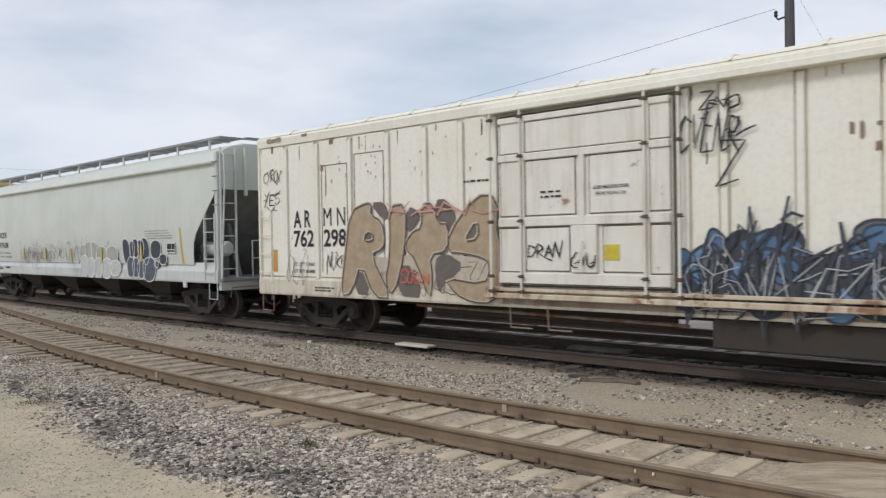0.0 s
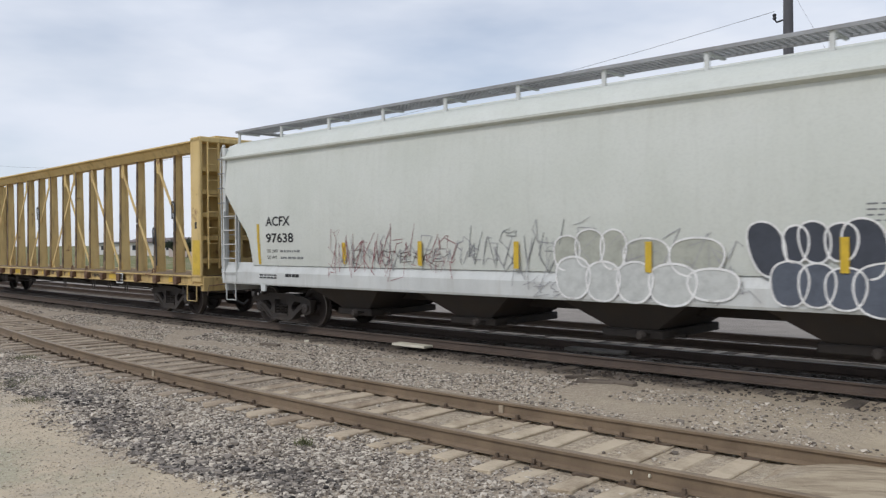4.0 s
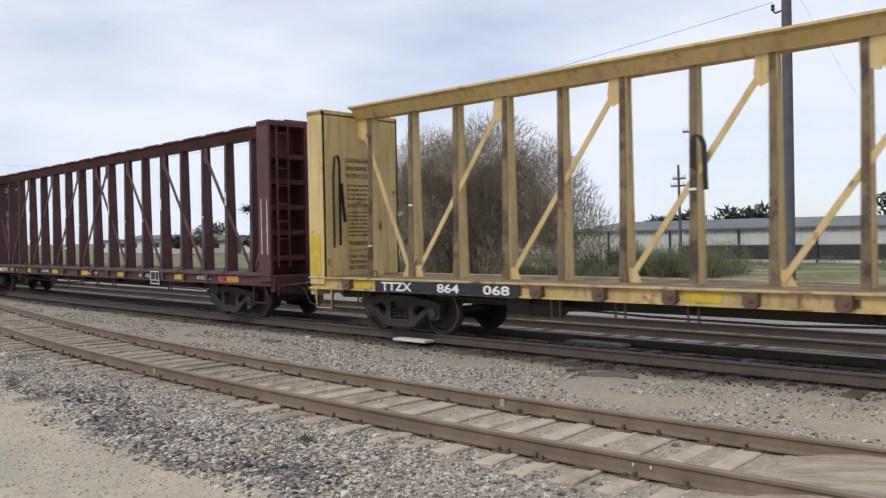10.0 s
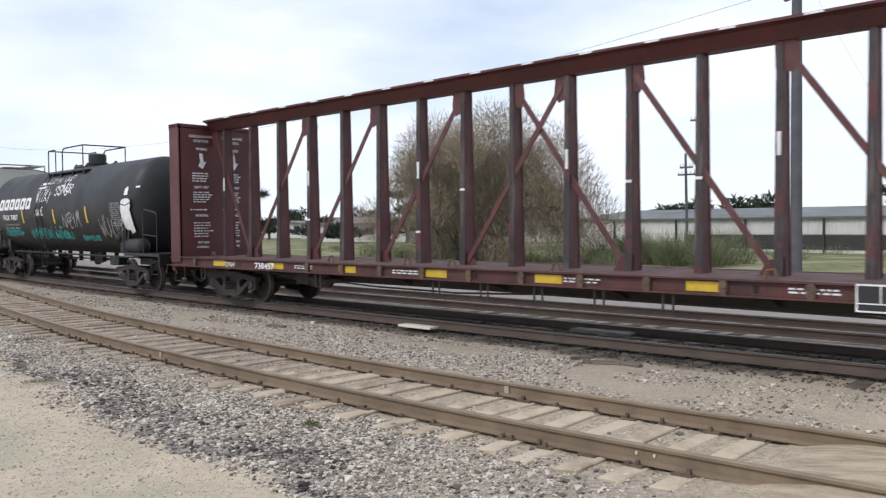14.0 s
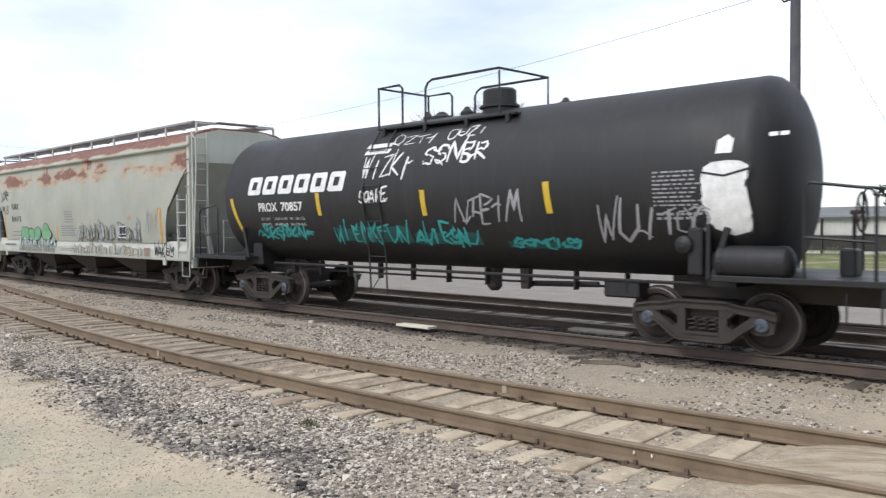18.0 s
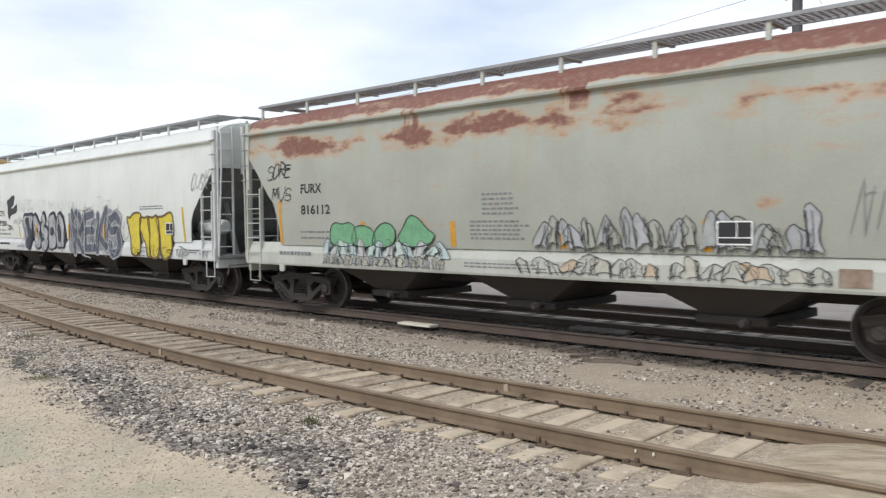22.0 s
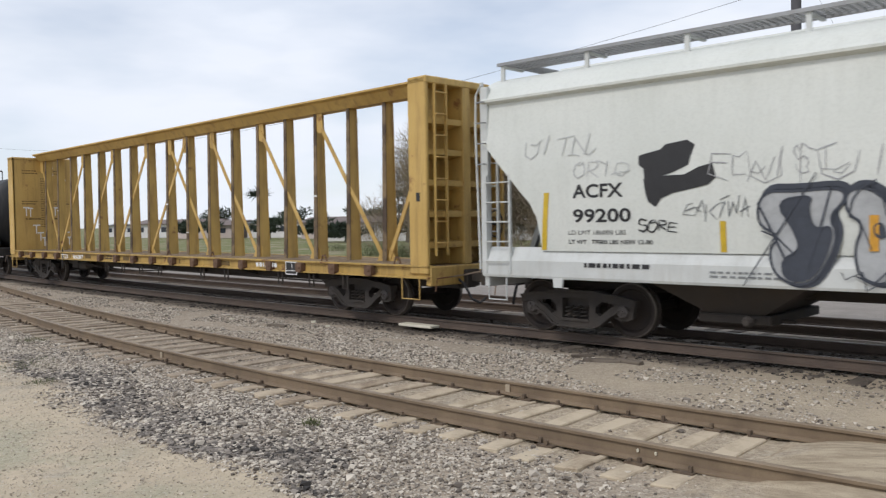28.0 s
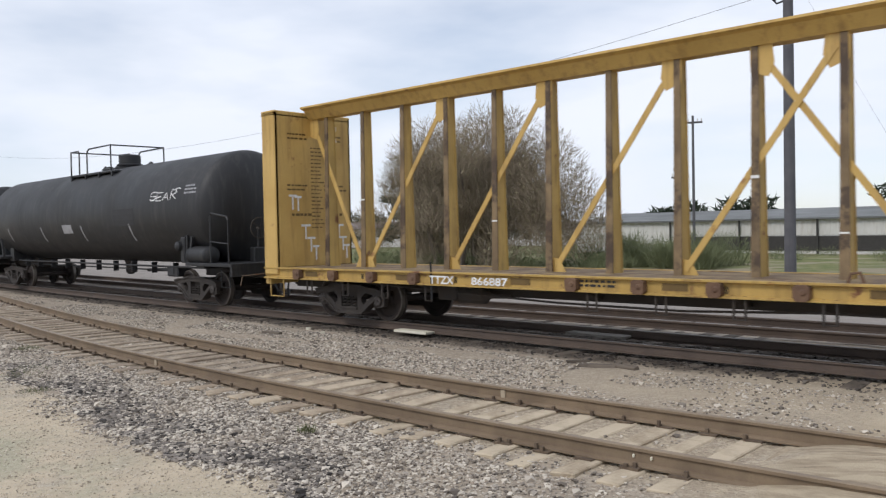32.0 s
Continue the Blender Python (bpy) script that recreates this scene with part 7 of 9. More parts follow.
for k, (fx0, fx1, fz0, fz1) in enumerate(((-1.1, -0.55, 4.26, 4.36), (-0.98, -0.9, 4.0, 4.3), (1.12, 1.26, 4.05, 4.34), (0.2, 0.4, 4.30, 4.36), (0.82, 0.92, 3.50, 3.64), (11.50, 11.56, 3.22, 3.40), (11.62, 11.68, 3.15, 3.38), (11.82, 11.90, 3.30, 3.36), (11.80, 11.88, 2.98, 3.12), (11.92, 11.97, 2.3, 2.7))):
    cloud_patch(reef, fx0 - rc, fx1 - rc, fz0, fz1, flat_side(1.603 if fz0 > 4.1 else 1.575), M["rod"], 40 + k, "patch of rust breaking through the paint", 5)
rust_rng = random.Random(77)
for k in range(46):
    xx = rust_rng.choice([a for a in (-0.42, 0.69, 1.79, 2.93, 3.97, 4.89, 9.29, 9.87, 10.92, 11.97)]) + rust_rng.choice((-0.075, 0.075, 0.3, 0.5))
    zz, hh = rust_rng.choice((4.12, 4.14, 3.6, 3.3, 1.25, 4.1)), rust_rng.uniform(0.05, 0.35)
    if 1.2 < zz < 1.3:
        zz, hh = 1.22 + hh, hh * 0.8
    bm = bmesh.new()
    ribbon(bm, [(xx - rc, zz), (xx + 0.008 - rc, zz - hh * 0.5), (xx - rc, zz - hh)], rust_rng.uniform(0.012, 0.035), flat_side(1.576), 0.002)
    part("rust_drip", bm, M["rust_k"] if k % 3 else M["rod"], reef, "rust drip down the white side")
for k in range(30):
    xx, zz = rust_rng.uniform(1.0, 5.4), rust_rng.uniform(3.2, 3.95)
    bm = bmesh.new()
    ribbon(bm, [(xx - rc, zz), (xx + 0.02 - rc, zz - 0.02), (xx + 0.005 - rc, zz - rust_rng.uniform(0.03, 0.08))], 0.02, flat_side(1.576), 0.002)
    part("rust_drip", bm, M["rust_k"], reef)
words(reef, "LD LMT 134600", -0.16 - rc, 1.46, 0.08, 0.74, RS, M["ink"])
words(reef, "LT WT 85400", -0.16 - rc, 1.30, 0.08, 0.74, RS, M["ink"])
tag_sign(reef, 0.98 - rc, 1.6 - rc, 1.42, 1.72, RS, M["ink"], 24, "NUKE", 0.02, shake=0.12)
tag_sign(reef, -0.45 - rc, 0.35 - rc, 1.05, 1.75, flat_side(1.604), M["tan_d"], 25, "OUO", 0.014, shake=0.15)
words(reef, "A R", -0.16 - rc, 2.30, 0.38, 0.62, RS, M["ink"])
words(reef, "M N", 0.90 - rc, 2.32, 0.38, 0.72, RS, M["ink"])
words(reef, "762", -0.16 - rc, 1.87, 0.38, 0.72, RS, M["ink"])
words(reef, "298", 0.90 - rc, 1.87, 0.38, 0.74, RS, M["ink"])
bars(reef, 0.6 - rc, 0.98, 0.6, 2, flat_side(1.604), M["ink"], 3, 0.03, 0.06)
bars(reef, 4.95 - rc, 3.0, 0.6, 1, RS, M["ink"], 4, 0.04)
DS = flat_side(1.69)
bars(reef, 6.74 - rc, 2.72, 0.42, 2, DS, M["ink"], 5, 0.03, 0.08)
words(reef, "CLOSE AND LOCK DOORS", 7.76 - rc, 2.73, 0.055, 0.64, DS, M["ink"])
words(reef, "BEFORE MOVING CAR", 7.81 - rc, 2.63, 0.055, 0.54, DS, M["ink"])
tag_sign(reef, -1.30 - rc, -0.62 - rc, 3.36, 3.66, RS, M["ink"], 7, "CYROX", 0.020, shake=0.06)
tag_sign(reef, -1.30 - rc, -0.66 - rc, 2.84, 3.16, RS, M["ink"], 8, "YES", 0.024, shake=0.09)
tag_sign(reef, -1.20 - rc, -0.86 - rc, 2.66, 2.82, RS, M["ink"], 17, "V", 0.024)
GS = flat_side(1.606)
cloud_patch(reef, 1.75 - rc, 5.75 - rc, 0.98, 1.75, GS, M["tan_w"], 18, "faded tan sprayed ground behind the letters")
def tan_letters():
    """Four tall tan letters with pale rims over brown-grey block shades."""
    r = [(1.81, 2.61), (2.33, 2.76), (2.48, 2.73), (2.43, 2.52), (2.75, 2.39), (2.86, 2.09), (2.81, 1.84), (2.4, 1.72), (3.05, 0.86), (2.51, 0.86), (2.13, 1.57), (1.82, 0.93), (1.48, 0.85), (1.62, 1.64)]
    i = [(3.0, 2.67), (3.47, 2.69), (3.42, 1.79), (3.09, 0.9), (2.84, 1.16), (3.01, 1.75)]
    f = [(3.9, 2.66), (4.18, 2.69), (4.31, 2.29), (4.57, 2.29), (4.56, 1.78), (4.08, 1.72), (4.16, 1.28), (4.07, 0.84), (3.7, 1.65), (3.44, 1.82), (3.46, 1.98), (3.66, 2.17), (3.89, 2.21)]
    e = [(5.23, 2.76), (5.75, 2.75), (5.73, 1.95), (5.97, 1.66), (5.92, 1.23), (5.61, 0.87), (5.14, 0.86), (4.72, 1.0), (4.46, 1.29), (5.43, 1.18), (5.57, 1.48), (5.45, 1.66), (4.89, 1.75), (4.56, 1.76), (4.57, 2.08)]
    shades = [[(2.43, 2.75), (2.87, 2.76), (3.03, 2.43), (2.81, 2.38)], [(4.24, 2.73), (4.57, 2.73), (4.80, 2.33), (4.57, 2.06), (4.31, 2.29)], [(5.76, 2.0), (6.02, 1.95), (6.27, 1.49), (6.24, 1.28), (5.48, 0.84), (5.92, 1.23)],
              [(3.5, 2.66), (3.9, 2.5), (3.66, 2.2), (3.5, 2.1)], [(1.9, 0.9), (2.1, 1.5), (2.45, 0.88)], [(3.15, 0.9), (3.4, 1.7), (4.0, 0.88)], [(4.2, 1.6), (4.5, 1.75), (5.0, 1.5), (4.5, 1.2), (4.3, 0.95)]]
    holes = [[(2.31, 2.17), (2.51, 2.14), (2.52, 1.99), (2.23, 1.99)], [(4.94, 1.94), (5.28, 2.36), (5.32, 2.0)]]
    for polys, mat, rim, up in ((shades, M["tan_s"], None, 0.004), ((r, i, f, e), M["tan"], M["tan_l"], 0.010), (holes, M["tan_s"], M["tan_l"], 0.016)):
        for k, poly in enumerate(polys):
            poly = rounded([(a - rc, b) for a, b in poly], 1)
            bm = bmesh.new()
            patch(bm, poly, GS, up + 0.0008 * k, 2)
            part("graffiti", bm, mat, reef, "block shade of the letters" if rim is None else "tan spray-painted letter")
            if rim:
                bm = bmesh.new()
                broad(bm, poly + poly[:1], 0.045, GS, up + 0.0045)
                part("graffiti", bm, rim, reef, "pale rim of a letter")
                bm = bmesh.new()
                ribbon(bm, [(a + 0.02, b - 0.015) for a, b in poly + poly[:1]], 0.032, GS, up + 0.009, False)
                part("graffiti", bm, M["tan_d"], reef, "thin dark outline of a letter")


tan_letters()
tag_sign(reef, 2.9 - rc, 5.9 - rc, 2.45, 2.72, flat_side(1.63), M["pink"], 19, "VANU", 0.03, "pink spray scrawl")
tag_sign(reef, 3.3 - rc, 4.1 - rc, 1.15, 1.40, flat_side(1.638), M["red"], 20, "SOEN", 0.02, "small red spray scrawl")
tag_sign(reef, 1.5 - rc, 6.2 - rc, 0.9, 1.5, flat_side(1.604), M["tan_d"], 27, "NOKZSUOAE", 0.018, "thin dark spray lines", shake=0.3)
cloud_patch(reef, 9.10 - rc, 16.1 - rc, 0.84, 1.70, GS, M["navy"], 11, "dark blue sprayed ground of a painting")
wild_field(reef, 9.10 - rc, 16.0 - rc, 0.88, 2.22, GS, 80, 12, (M["blue"], M["navy"], M["smoke"], M["blue"], M["navy"], M["blue_l"], M["smoke"]), M["navy"])
tag_sign(reef, 9.2 - rc, 15.9 - rc, 0.9, 2.1, flat_side(1.636), M["navy"], 31, "VWNKZVXNSKZEVWNK", 0.06, "dark blue-grey strokes", shake=0.3)
tag_sign(reef, 9.3 - rc, 15.9 - rc, 0.9, 1.5, flat_side(1.640), M["pale"], 35, "SOVNEZKUSNEOKZVN", 0.016, "thin pale drips and lines", shake=0.4)
tag_sign(reef, 9.3 - rc, 15.6 - rc, 0.95, 2.0, flat_side(1.628), M["ink"], 21, "WSKUENZOVSKNZ", 0.035, shake=0.3)
tag_sign(reef, 9.4 - rc, 15.8 - rc, 1.0, 1.8, flat_side(1.632), M["silver"], 22, "SVZEKONWISZ", 0.022, shake=0.2)
tag_sign(reef, 9.15 - rc, 10.05 - rc, 3.15, 3.75, RS, M["ink"], 13, "CVENR", 0.036, lift_by=0.05, shake=0.10)
tag_sign(reef, 9.72 - rc, 10.12 - rc, 2.72, 3.4, RS, M["ink"], 16, "Z", 0.04, lift_by=0.05, shake=0.15)
tag_sign(reef, 9.5 - rc, 10.1 - rc, 3.74, 3.96, RS, M["ink"], 23, "ZNO", 0.03, lift_by=0.05)
tag_sign(reef, 6.45 - rc, 7.15 - rc, 1.66, 1.90, DS, M["ink"], 14, "DRAN", 0.026)
tag_sign(reef, 7.35 - rc, 7.8 - rc, 1.50, 1.72, flat_side(1.74), M["ink"], 15, "CTU", 0.026)
bm = bmesh.new()
box(bm, 7.95 - rc, 8.22 - rc, -1.692, -1.684, 1.62, 1.86)
part("placard", bm, M["spray_y"], reef, "yellow placard")
for xx in (-0.95, 9.62):
    upright(reef, xx - rc, 1.12 + 0.2, 1.82, 0.16, RS, M["refl_o"])

# first pale hopper
h1, hc = hopper("pale grey-green covered hopper car with graffiti, rolling", -12.65, -22.0, -3.3, 4, M["hop_a"], M["sill_w"], M["galv"], 1, 1.72)
words(h1, "ACFX", -20.12 - hc, 2.34, 0.22, 0.93, HS, M["ink"])
words(h1, "97638", -20.12 - hc, 1.96, 0.22, 1.04, HS, M["ink"])
words(h1, "LD LMT", -20.1 - hc, 1.74, 0.07, 0.42, HS, M["ink"])
bars(h1, -19.6 - hc, 1.745, 0.7, 1, HS, M["greyink"], 21, 0.05)
words(h1, "LT WT", -20.1 - hc, 1.59, 0.07, 0.36, HS, M["ink"])
bars(h1, -19.6 - hc, 1.595, 0.9, 1, HS, M["greyink"], 22, 0.05)
bars(h1, -20.4 - hc, 1.20, 0.75, 2, SS, M["ink"], 23, 0.035, 0.06)
bars(h1, -19.4 - hc, 1.19, 0.55, 1, SS, M["ink"], 24, 0.07)
bars(h1, -7.27 - hc, 2.36, 1.65, 4, HS, M["greyink"], 25, 0.022, 0.07)
upright(h1, -20.48 - hc, 1.46, 2.4, 0.10, HS, M["refl"])
upright(h1, -17.42 - hc, 1.5, 1.95, 0.12, HS, M["refl"])
upright(h1, -5.16 - hc, 1.46, 2.42, 0.10, HS, M["refl"], lean=-0.1)
HG = lambda z: (min(hopper_side(z)[0], -1.602), z)
top_row = [bulb(0.075, 0.42, 0.15, 0.55, -0.05), bulb(0.19, 0.58, 0.10, 0.36), bulb(0.29, 0.58, 0.12, 0.40, -0.02), bulb(0.40, 0.60, 0.12, 0.36), bulb(0.52, 0.42, 0.16, 0.56, -0.03), bulb(0.75, 0.55, 0.19, 0.38), bulb(0.91, 0.40, 0.13, 0.22)]
low_row = [bulb(0.16, 0.08, 0.15, 0.44), bulb(0.29, 0.08, 0.14, 0.42), bulb(0.42, 0.06, 0.15, 0.40), bulb(0.60, 0.0, 0.24, 0.50), bulb(0.77, 0.32, 0.08, 0.14)]
blobs(h1, -8.65 - hc, -5.95 - hc, 0.99, 2.14, HG, top_row, M["navy"], M["white"], 0.028, "dark blue-grey sprayed bubble shape")
blobs(h1, -8.65 - hc, -5.95 - hc, 0.99, 2.14, HG, low_row, M["slate"], M["white"], 0.026, "slate-blue sprayed drop shape", 0.015)
tag_sign(h1, -17.5 - hc, -13.0 - hc, 1.5, 1.95, HS, M["silver"], 28, "VWINSUKNZAWSEON", 0.018, shake=0.3)
tall = [bulb(0.06, 0.45, 0.13, 0.42), bulb(0.20, 0.50, 0.14, 0.45), bulb(0.34, 0.48, 0.12, 0.46), bulb(0.52, 0.40, 0.20, 0.42), bulb(0.78, 0.40, 0.22, 0.42)]
feet = [bulb(0.10, 0.06, 0.17, 0.50), bulb(0.28, 0.04, 0.16, 0.46), bulb(0.46, 0.04, 0.16, 0.46), bulb(0.66, 0.02, 0.20, 0.46), bulb(0.86, 0.10, 0.20, 0.34)]
blobs(h1, -11.95 - hc, -8.85 - hc, 0.99, 2.12, HG, tall, M["sage"], M["white"], 0.030, "faint grey-green sprayed bubble shape")
blobs(h1, -11.95 - hc, -8.85 - hc, 0.99, 2.12, HG, feet, M["haze"], M["white"], 0.034, "faint pale sprayed drop shape", 0.015)
tag_sign(h1, -13.0 - hc, -8.9 - hc, 1.2, 2.05, HG, M["silver"], 32, "NSUEOKZAS", 0.014, shake=0.3)
tag_sign(h1, -14.0 - hc, -12.0 - hc, 1.5, 2.15, HS, M["greyink"], 34, "WNSVU", 0.018, shake=0.25)
for xx, zz in ((-15.15, 1.5), (-12.84, 1.48), (-10.34, 1.46), (-7.58, 1.5)):
    upright(h1, xx - hc, zz, zz + 0.46, 0.11, lambda z: (HG(z)[0] - 0.03, z), M["refl"])
tag_sign(h1, -17.4 - hc, -14.5 - hc, 1.55, 1.85, HS, M["tan_s"], 30, "VZNWSNZAKE", 0.014, shake=0.2)
tag_sign(h1, -17.9 - hc, -14.2 - hc, 1.42, 2.1, HG, M["maroon"], 33, "SVNZKWOENAKSZ", 0.014, "thin dark red spray scratches", shake=0.4)
tag_sign(h1, -12.5 - hc, -9.5 - hc, 1.06, 1.30, SS, M["silver"], 31, "ZOKOUSEO", 0.016, shake=0.25)
stencil_plate(h1, -5.96 - hc, -5.46 - hc, 1.76, 2.03, -1.618)

# first yellow centre-beam
y1, yc, _ = centrebeam("faded yellow centerbeam flatcar, empty, with rusty posts, rolling", -34.875, -46.55, -23.2, M["yellow"], M["post_y"], 41, -44.1, -25.65, 18, M["yellow"], M["sill_y"], M["deck_y"], M["worn_y"], ((-9.6, -5.8),))
YS = flat_side(1.476)
bm = bmesh.new()
box(bm, -44.4 - yc, -40.75 - yc, -1.474, -1.468, 0.865, 1.085)
part("number_panel", bm, M["ink"], y1, "black painted number panel")
words(y1, "TTZX", -44.2 - yc, 0.89, 0.17, 0.85, YS, M["white"])
words(y1, "864", -42.68 - yc, 0.89, 0.17, 0.55, YS, M["white"])
words(y1, "068", -41.55 - yc, 0.89, 0.17, 0.60, YS, M["white"])

# oxide red centre-beam
b1, bc, _ = centrebeam("oxide red centerbeam flatcar, empty, with worn posts, rolling", -59.84, -71.75, -47.93, M["brown"], M["post_b"], 42, -69.3, -50.4, 18, M["post_b"], M["sill_b"], M["deck_b"], M["worn_b"], ((-9.4, -6.8), (9.4, 10.5)), big_winch=False)
words(b1, "KCCC", -50.25 - bc, 0.90, 0.16, 0.72, YS, M["red"])
words(b1, "SMW", -68.9 - bc, 0.90, 0.14, 0.42, YS, M["white"])
words(b1, "738457", -67.6 - bc, 0.90, 0.15, 0.80, YS, M["white"])

# tank car with spray paint
TR, TZ, TC = 1.52, 2.58, -80.63
t1 = tank_car("black tank car with teal and white graffiti, rolling", TC, 7.32, TR, TZ, M["tank"], (-5.87, 5.63), ME_CAP, short=0.38)
TS = tank_side(TR, TZ)

# rust-bloomed hopper
f1, fc = hopper("pale grey covered hopper car with rust-stained roof and graffiti, rolling", -97.17, -105.28, -89.06, 3, M["hop_r"], M["hop_rs"], M["galv"], 2, 1.45, z_end=3.6, ribbed=False, end=M["hop_rs"], reservoir=False)
words(f1, "FURX", -103.05 - fc, 2.58, 0.21, 0.74, HS, M["ink"])
words(f1, "816112", -103.05 - fc, 2.12, 0.21, 1.02, HS, M["ink"])

# white hopper
w1, wc = hopper("white covered hopper car with black and yellow graffiti, rolling", -116.25, -125.82, -106.68, 4, M["hop_b"], M["sill_w"], M["galv"], 3, 1.6)
words(w1, "ACFX", -123.9 - wc, 2.29, 0.22, 0.92, HS, M["ink"])
words(w1, "99200", -123.9 - wc, 1.90, 0.22, 1.05, HS, M["ink"])

# second yellow centre-beam
y2, zc2, _ = centrebeam("golden yellow centerbeam flatcar, empty, with scuffed posts, rolling", -139.12, -151.0, -127.24, M["yellow2"], M["post_y2"], 43, -148.4, -129.85, 18, M["yellow2"], M["sill_y2"], M["deck_y"], M["worn_y"], ((-6.9, -4.4),))
words(y2, "TTZX", -145.6 - zc2, 0.90, 0.15, 0.62, YS, M["white"])
words(y2, "866887", -144.55 - zc2, 0.90, 0.15, 0.84, YS, M["white"])

# trailing tank cars
t2 = tank_car("plain black tank car, rolling", -162.2, 8.9, 1.55, 2.62, M["tank2"], (-7.3, 7.3), ME_CAP_D, False)
t3 = tank_car("plain black tank car, rolling", -182.0, 8.9, 1.55, 2.62, M["tank2"], (-7.3, 7.3), ME_CAP_D, False)

# ---- details of the first yellow car
def bulkhead_face(car, half, s):
    """x of the inner face of a bulkhead on the side s."""
    return s * (half - 0.52) - s * 0.005


YH = 11.675
bx = bulkhead_face(y1, YH, -1)
for i, (tx, wd) in enumerate((("LOADING AND", 0.95), ("UNLOADING", 0.82), ("INSTRUCTION", 0.93))):
    words_across(y1, tx, bx, -0.62, 3.62 - i * 0.17, 0.10, wd, M["ochre"])
bars_across(y1, bx, -0.58, 3.10, 0.95, 4, M["ochre"], 51, 0.035, 0.10)
words_across(y1, "SAFETY FIRST", bx, -0.58, 2.62, 0.10, 0.95, M["ochre"])
bars_across(y1, bx, -0.55, 2.50, 0.95, 7, M["ochre"], 52, 0.035, 0.085)
for i, (tx, wd) in enumerate((("WARNING", 0.80), ("DO NOT MOVE", 0.92), ("CAR UNLESS", 0.85), ("TIEDOWNS ARE", 0.95), ("SECURED IN", 0.82))):
    words_across(y1, tx, bx, -0.56, 1.78 - i * 0.125 - (0.03 if i else 0), 0.11 if i == 0 else 0.085, wd, M["ochre"])
strap(y1, [(bx + 0.06, -1.15, 1.75), (bx + 0.06, -1.14, 3.3), (bx + 0.07, -1.10, 3.72), (bx + 0.07, -1.0, 3.76), (bx + 0.06, -0.92, 3.6), (bx + 0.06, -0.92, 1.8)])
strap(y1, [(bx + 0.08, -0.88, 3.15), (bx + 0.1, -0.84, 2.6), (bx + 0.1, -0.78, 2.3)], 0.10)
for px_, z0_, z1_ in ((9.45, 3.45, 2.7), (8.18, 3.2, 2.35), (6.92, 2.45, 1.3), (-3.16, 3.45, 2.6)):
    strap(y1, [(px_ + 0.02, -0.25, z0_ - 0.5), (px_ + 0.03, -0.27, z0_ - 0.08), (px_ + 0.09, -0.28, z0_ + 0.02), (px_ + 0.17, -0.28, z0_ - 0.02), (px_ + 0.22, -0.27, z0_ - 0.14), (px_ + 0.24, -0.26, z1_)], 0.085)
for xx in (-29.05, -25.1, -37.75, -45.2, -34.9, -32.4):
    bm = bmesh.new()
    box(bm, xx - yc, xx + 0.60 - yc, -1.4085, -1.4025, 0.915, 1.055)
    part("reflector", bm, M["refl"], y1, "faded yellow reflector strip")
stencil_plate(y1, -28.35 - yc, -27.88 - yc, 0.80, 1.10, -1.48)
bars(y1, -34.6 - yc, 1.02, 1.0, 2, flat_side(1.404), M["ink"], 53, 0.035, 0.06)
words(y1, "NSH76A", -30.33 - yc, 0.945, 0.10, 0.62, flat_side(1.404), M["ink"])
bm = bmesh.new()
softbox(bm, YH - 0.42, YH - 0.05, -1.458, -1.452, 1.15, 2.05, 0.002)
part("yellow_patch", bm, M["refl"], y1, "brighter yellow repainted patch")
bm = bmesh.new()
softbox(bm, -YH + 0.06, -YH + 0.40, -1.458, -1.452, 1.15, 2.05, 0.002)
part("yellow_patch", bm, M["refl"], y1, "brighter yellow repainted patch")
bm = bmesh.new()
box(bm, YH - 0.30, YH - 0.20, -1.456, -1.45, 2.35, 2.52)
part("post_slot", bm, M["ink"], y1)

# ---- details of the oxide red car
YH = 11.91
bx = bulkhead_face(b1, YH, -1)
for k, (yy, wd) in enumerate(((-1.05, 0.95), (0.25, 0.85))):
    words_across(b1, "LOADING & UNLOADING", bx, yy, 4.38, 0.075, wd, M["white"])
    words_across(b1, "INSTRUCTIONS", bx, yy + 0.17, 4.25, 0.075, wd * 0.62, M["white"])
    words_across(b1, "WARNING", bx, yy + 0.25, 4.03, 0.08, wd * 0.48, M["white"])
    bars_across(b1, bx, yy + 0.1, 3.38, wd * 0.75, 4, M["white"], 57 + k, 0.035, 0.07)
    words_across(b1, "SAFETY FIRST", bx, yy + 0.17, 2.98, 0.07, wd * 0.62, M["white"])
    bars_across(b1, bx, yy + 0.13, 2.86, wd * 0.7, 5, M["white"], 59 + k, 0.03, 0.065)
    bars_across(b1, bx, yy, 2.38, wd * 0.85, 1, M["white"], 63 + k, 0.035, 0.07)
    words_across(b1, "WARNING", bx, yy + 0.2, 2.20, 0.07, wd * 0.52, M["white"])
    bars_across(b1, bx, yy + 0.13, 2.02, wd * 0.7, 6, M["white"], 61 + k, 0.03, 0.075)
    words_across(b1, "BETWEEN", bx, yy + 0.3, 1.46, 0.06, wd * 0.45, M["white"])
    words_across(b1, "BULKHEADS", bx, yy + 0.25, 1.34, 0.06, wd * 0.5, M["white"])
    bm = bmesh.new()
    bm.faces.new([bm.verts.new((bx + 0.005, yy + a, z)) for a, z in ((0.38, 3.95), (0.52, 3.95), (0.56, 3.72), (0.66, 3.72), (0.52, 3.52), (0.34, 3.60), (0.42, 3.72))])
    part("arrow_mark", bm, M["white"], b1, "white arrow-shaped mark")
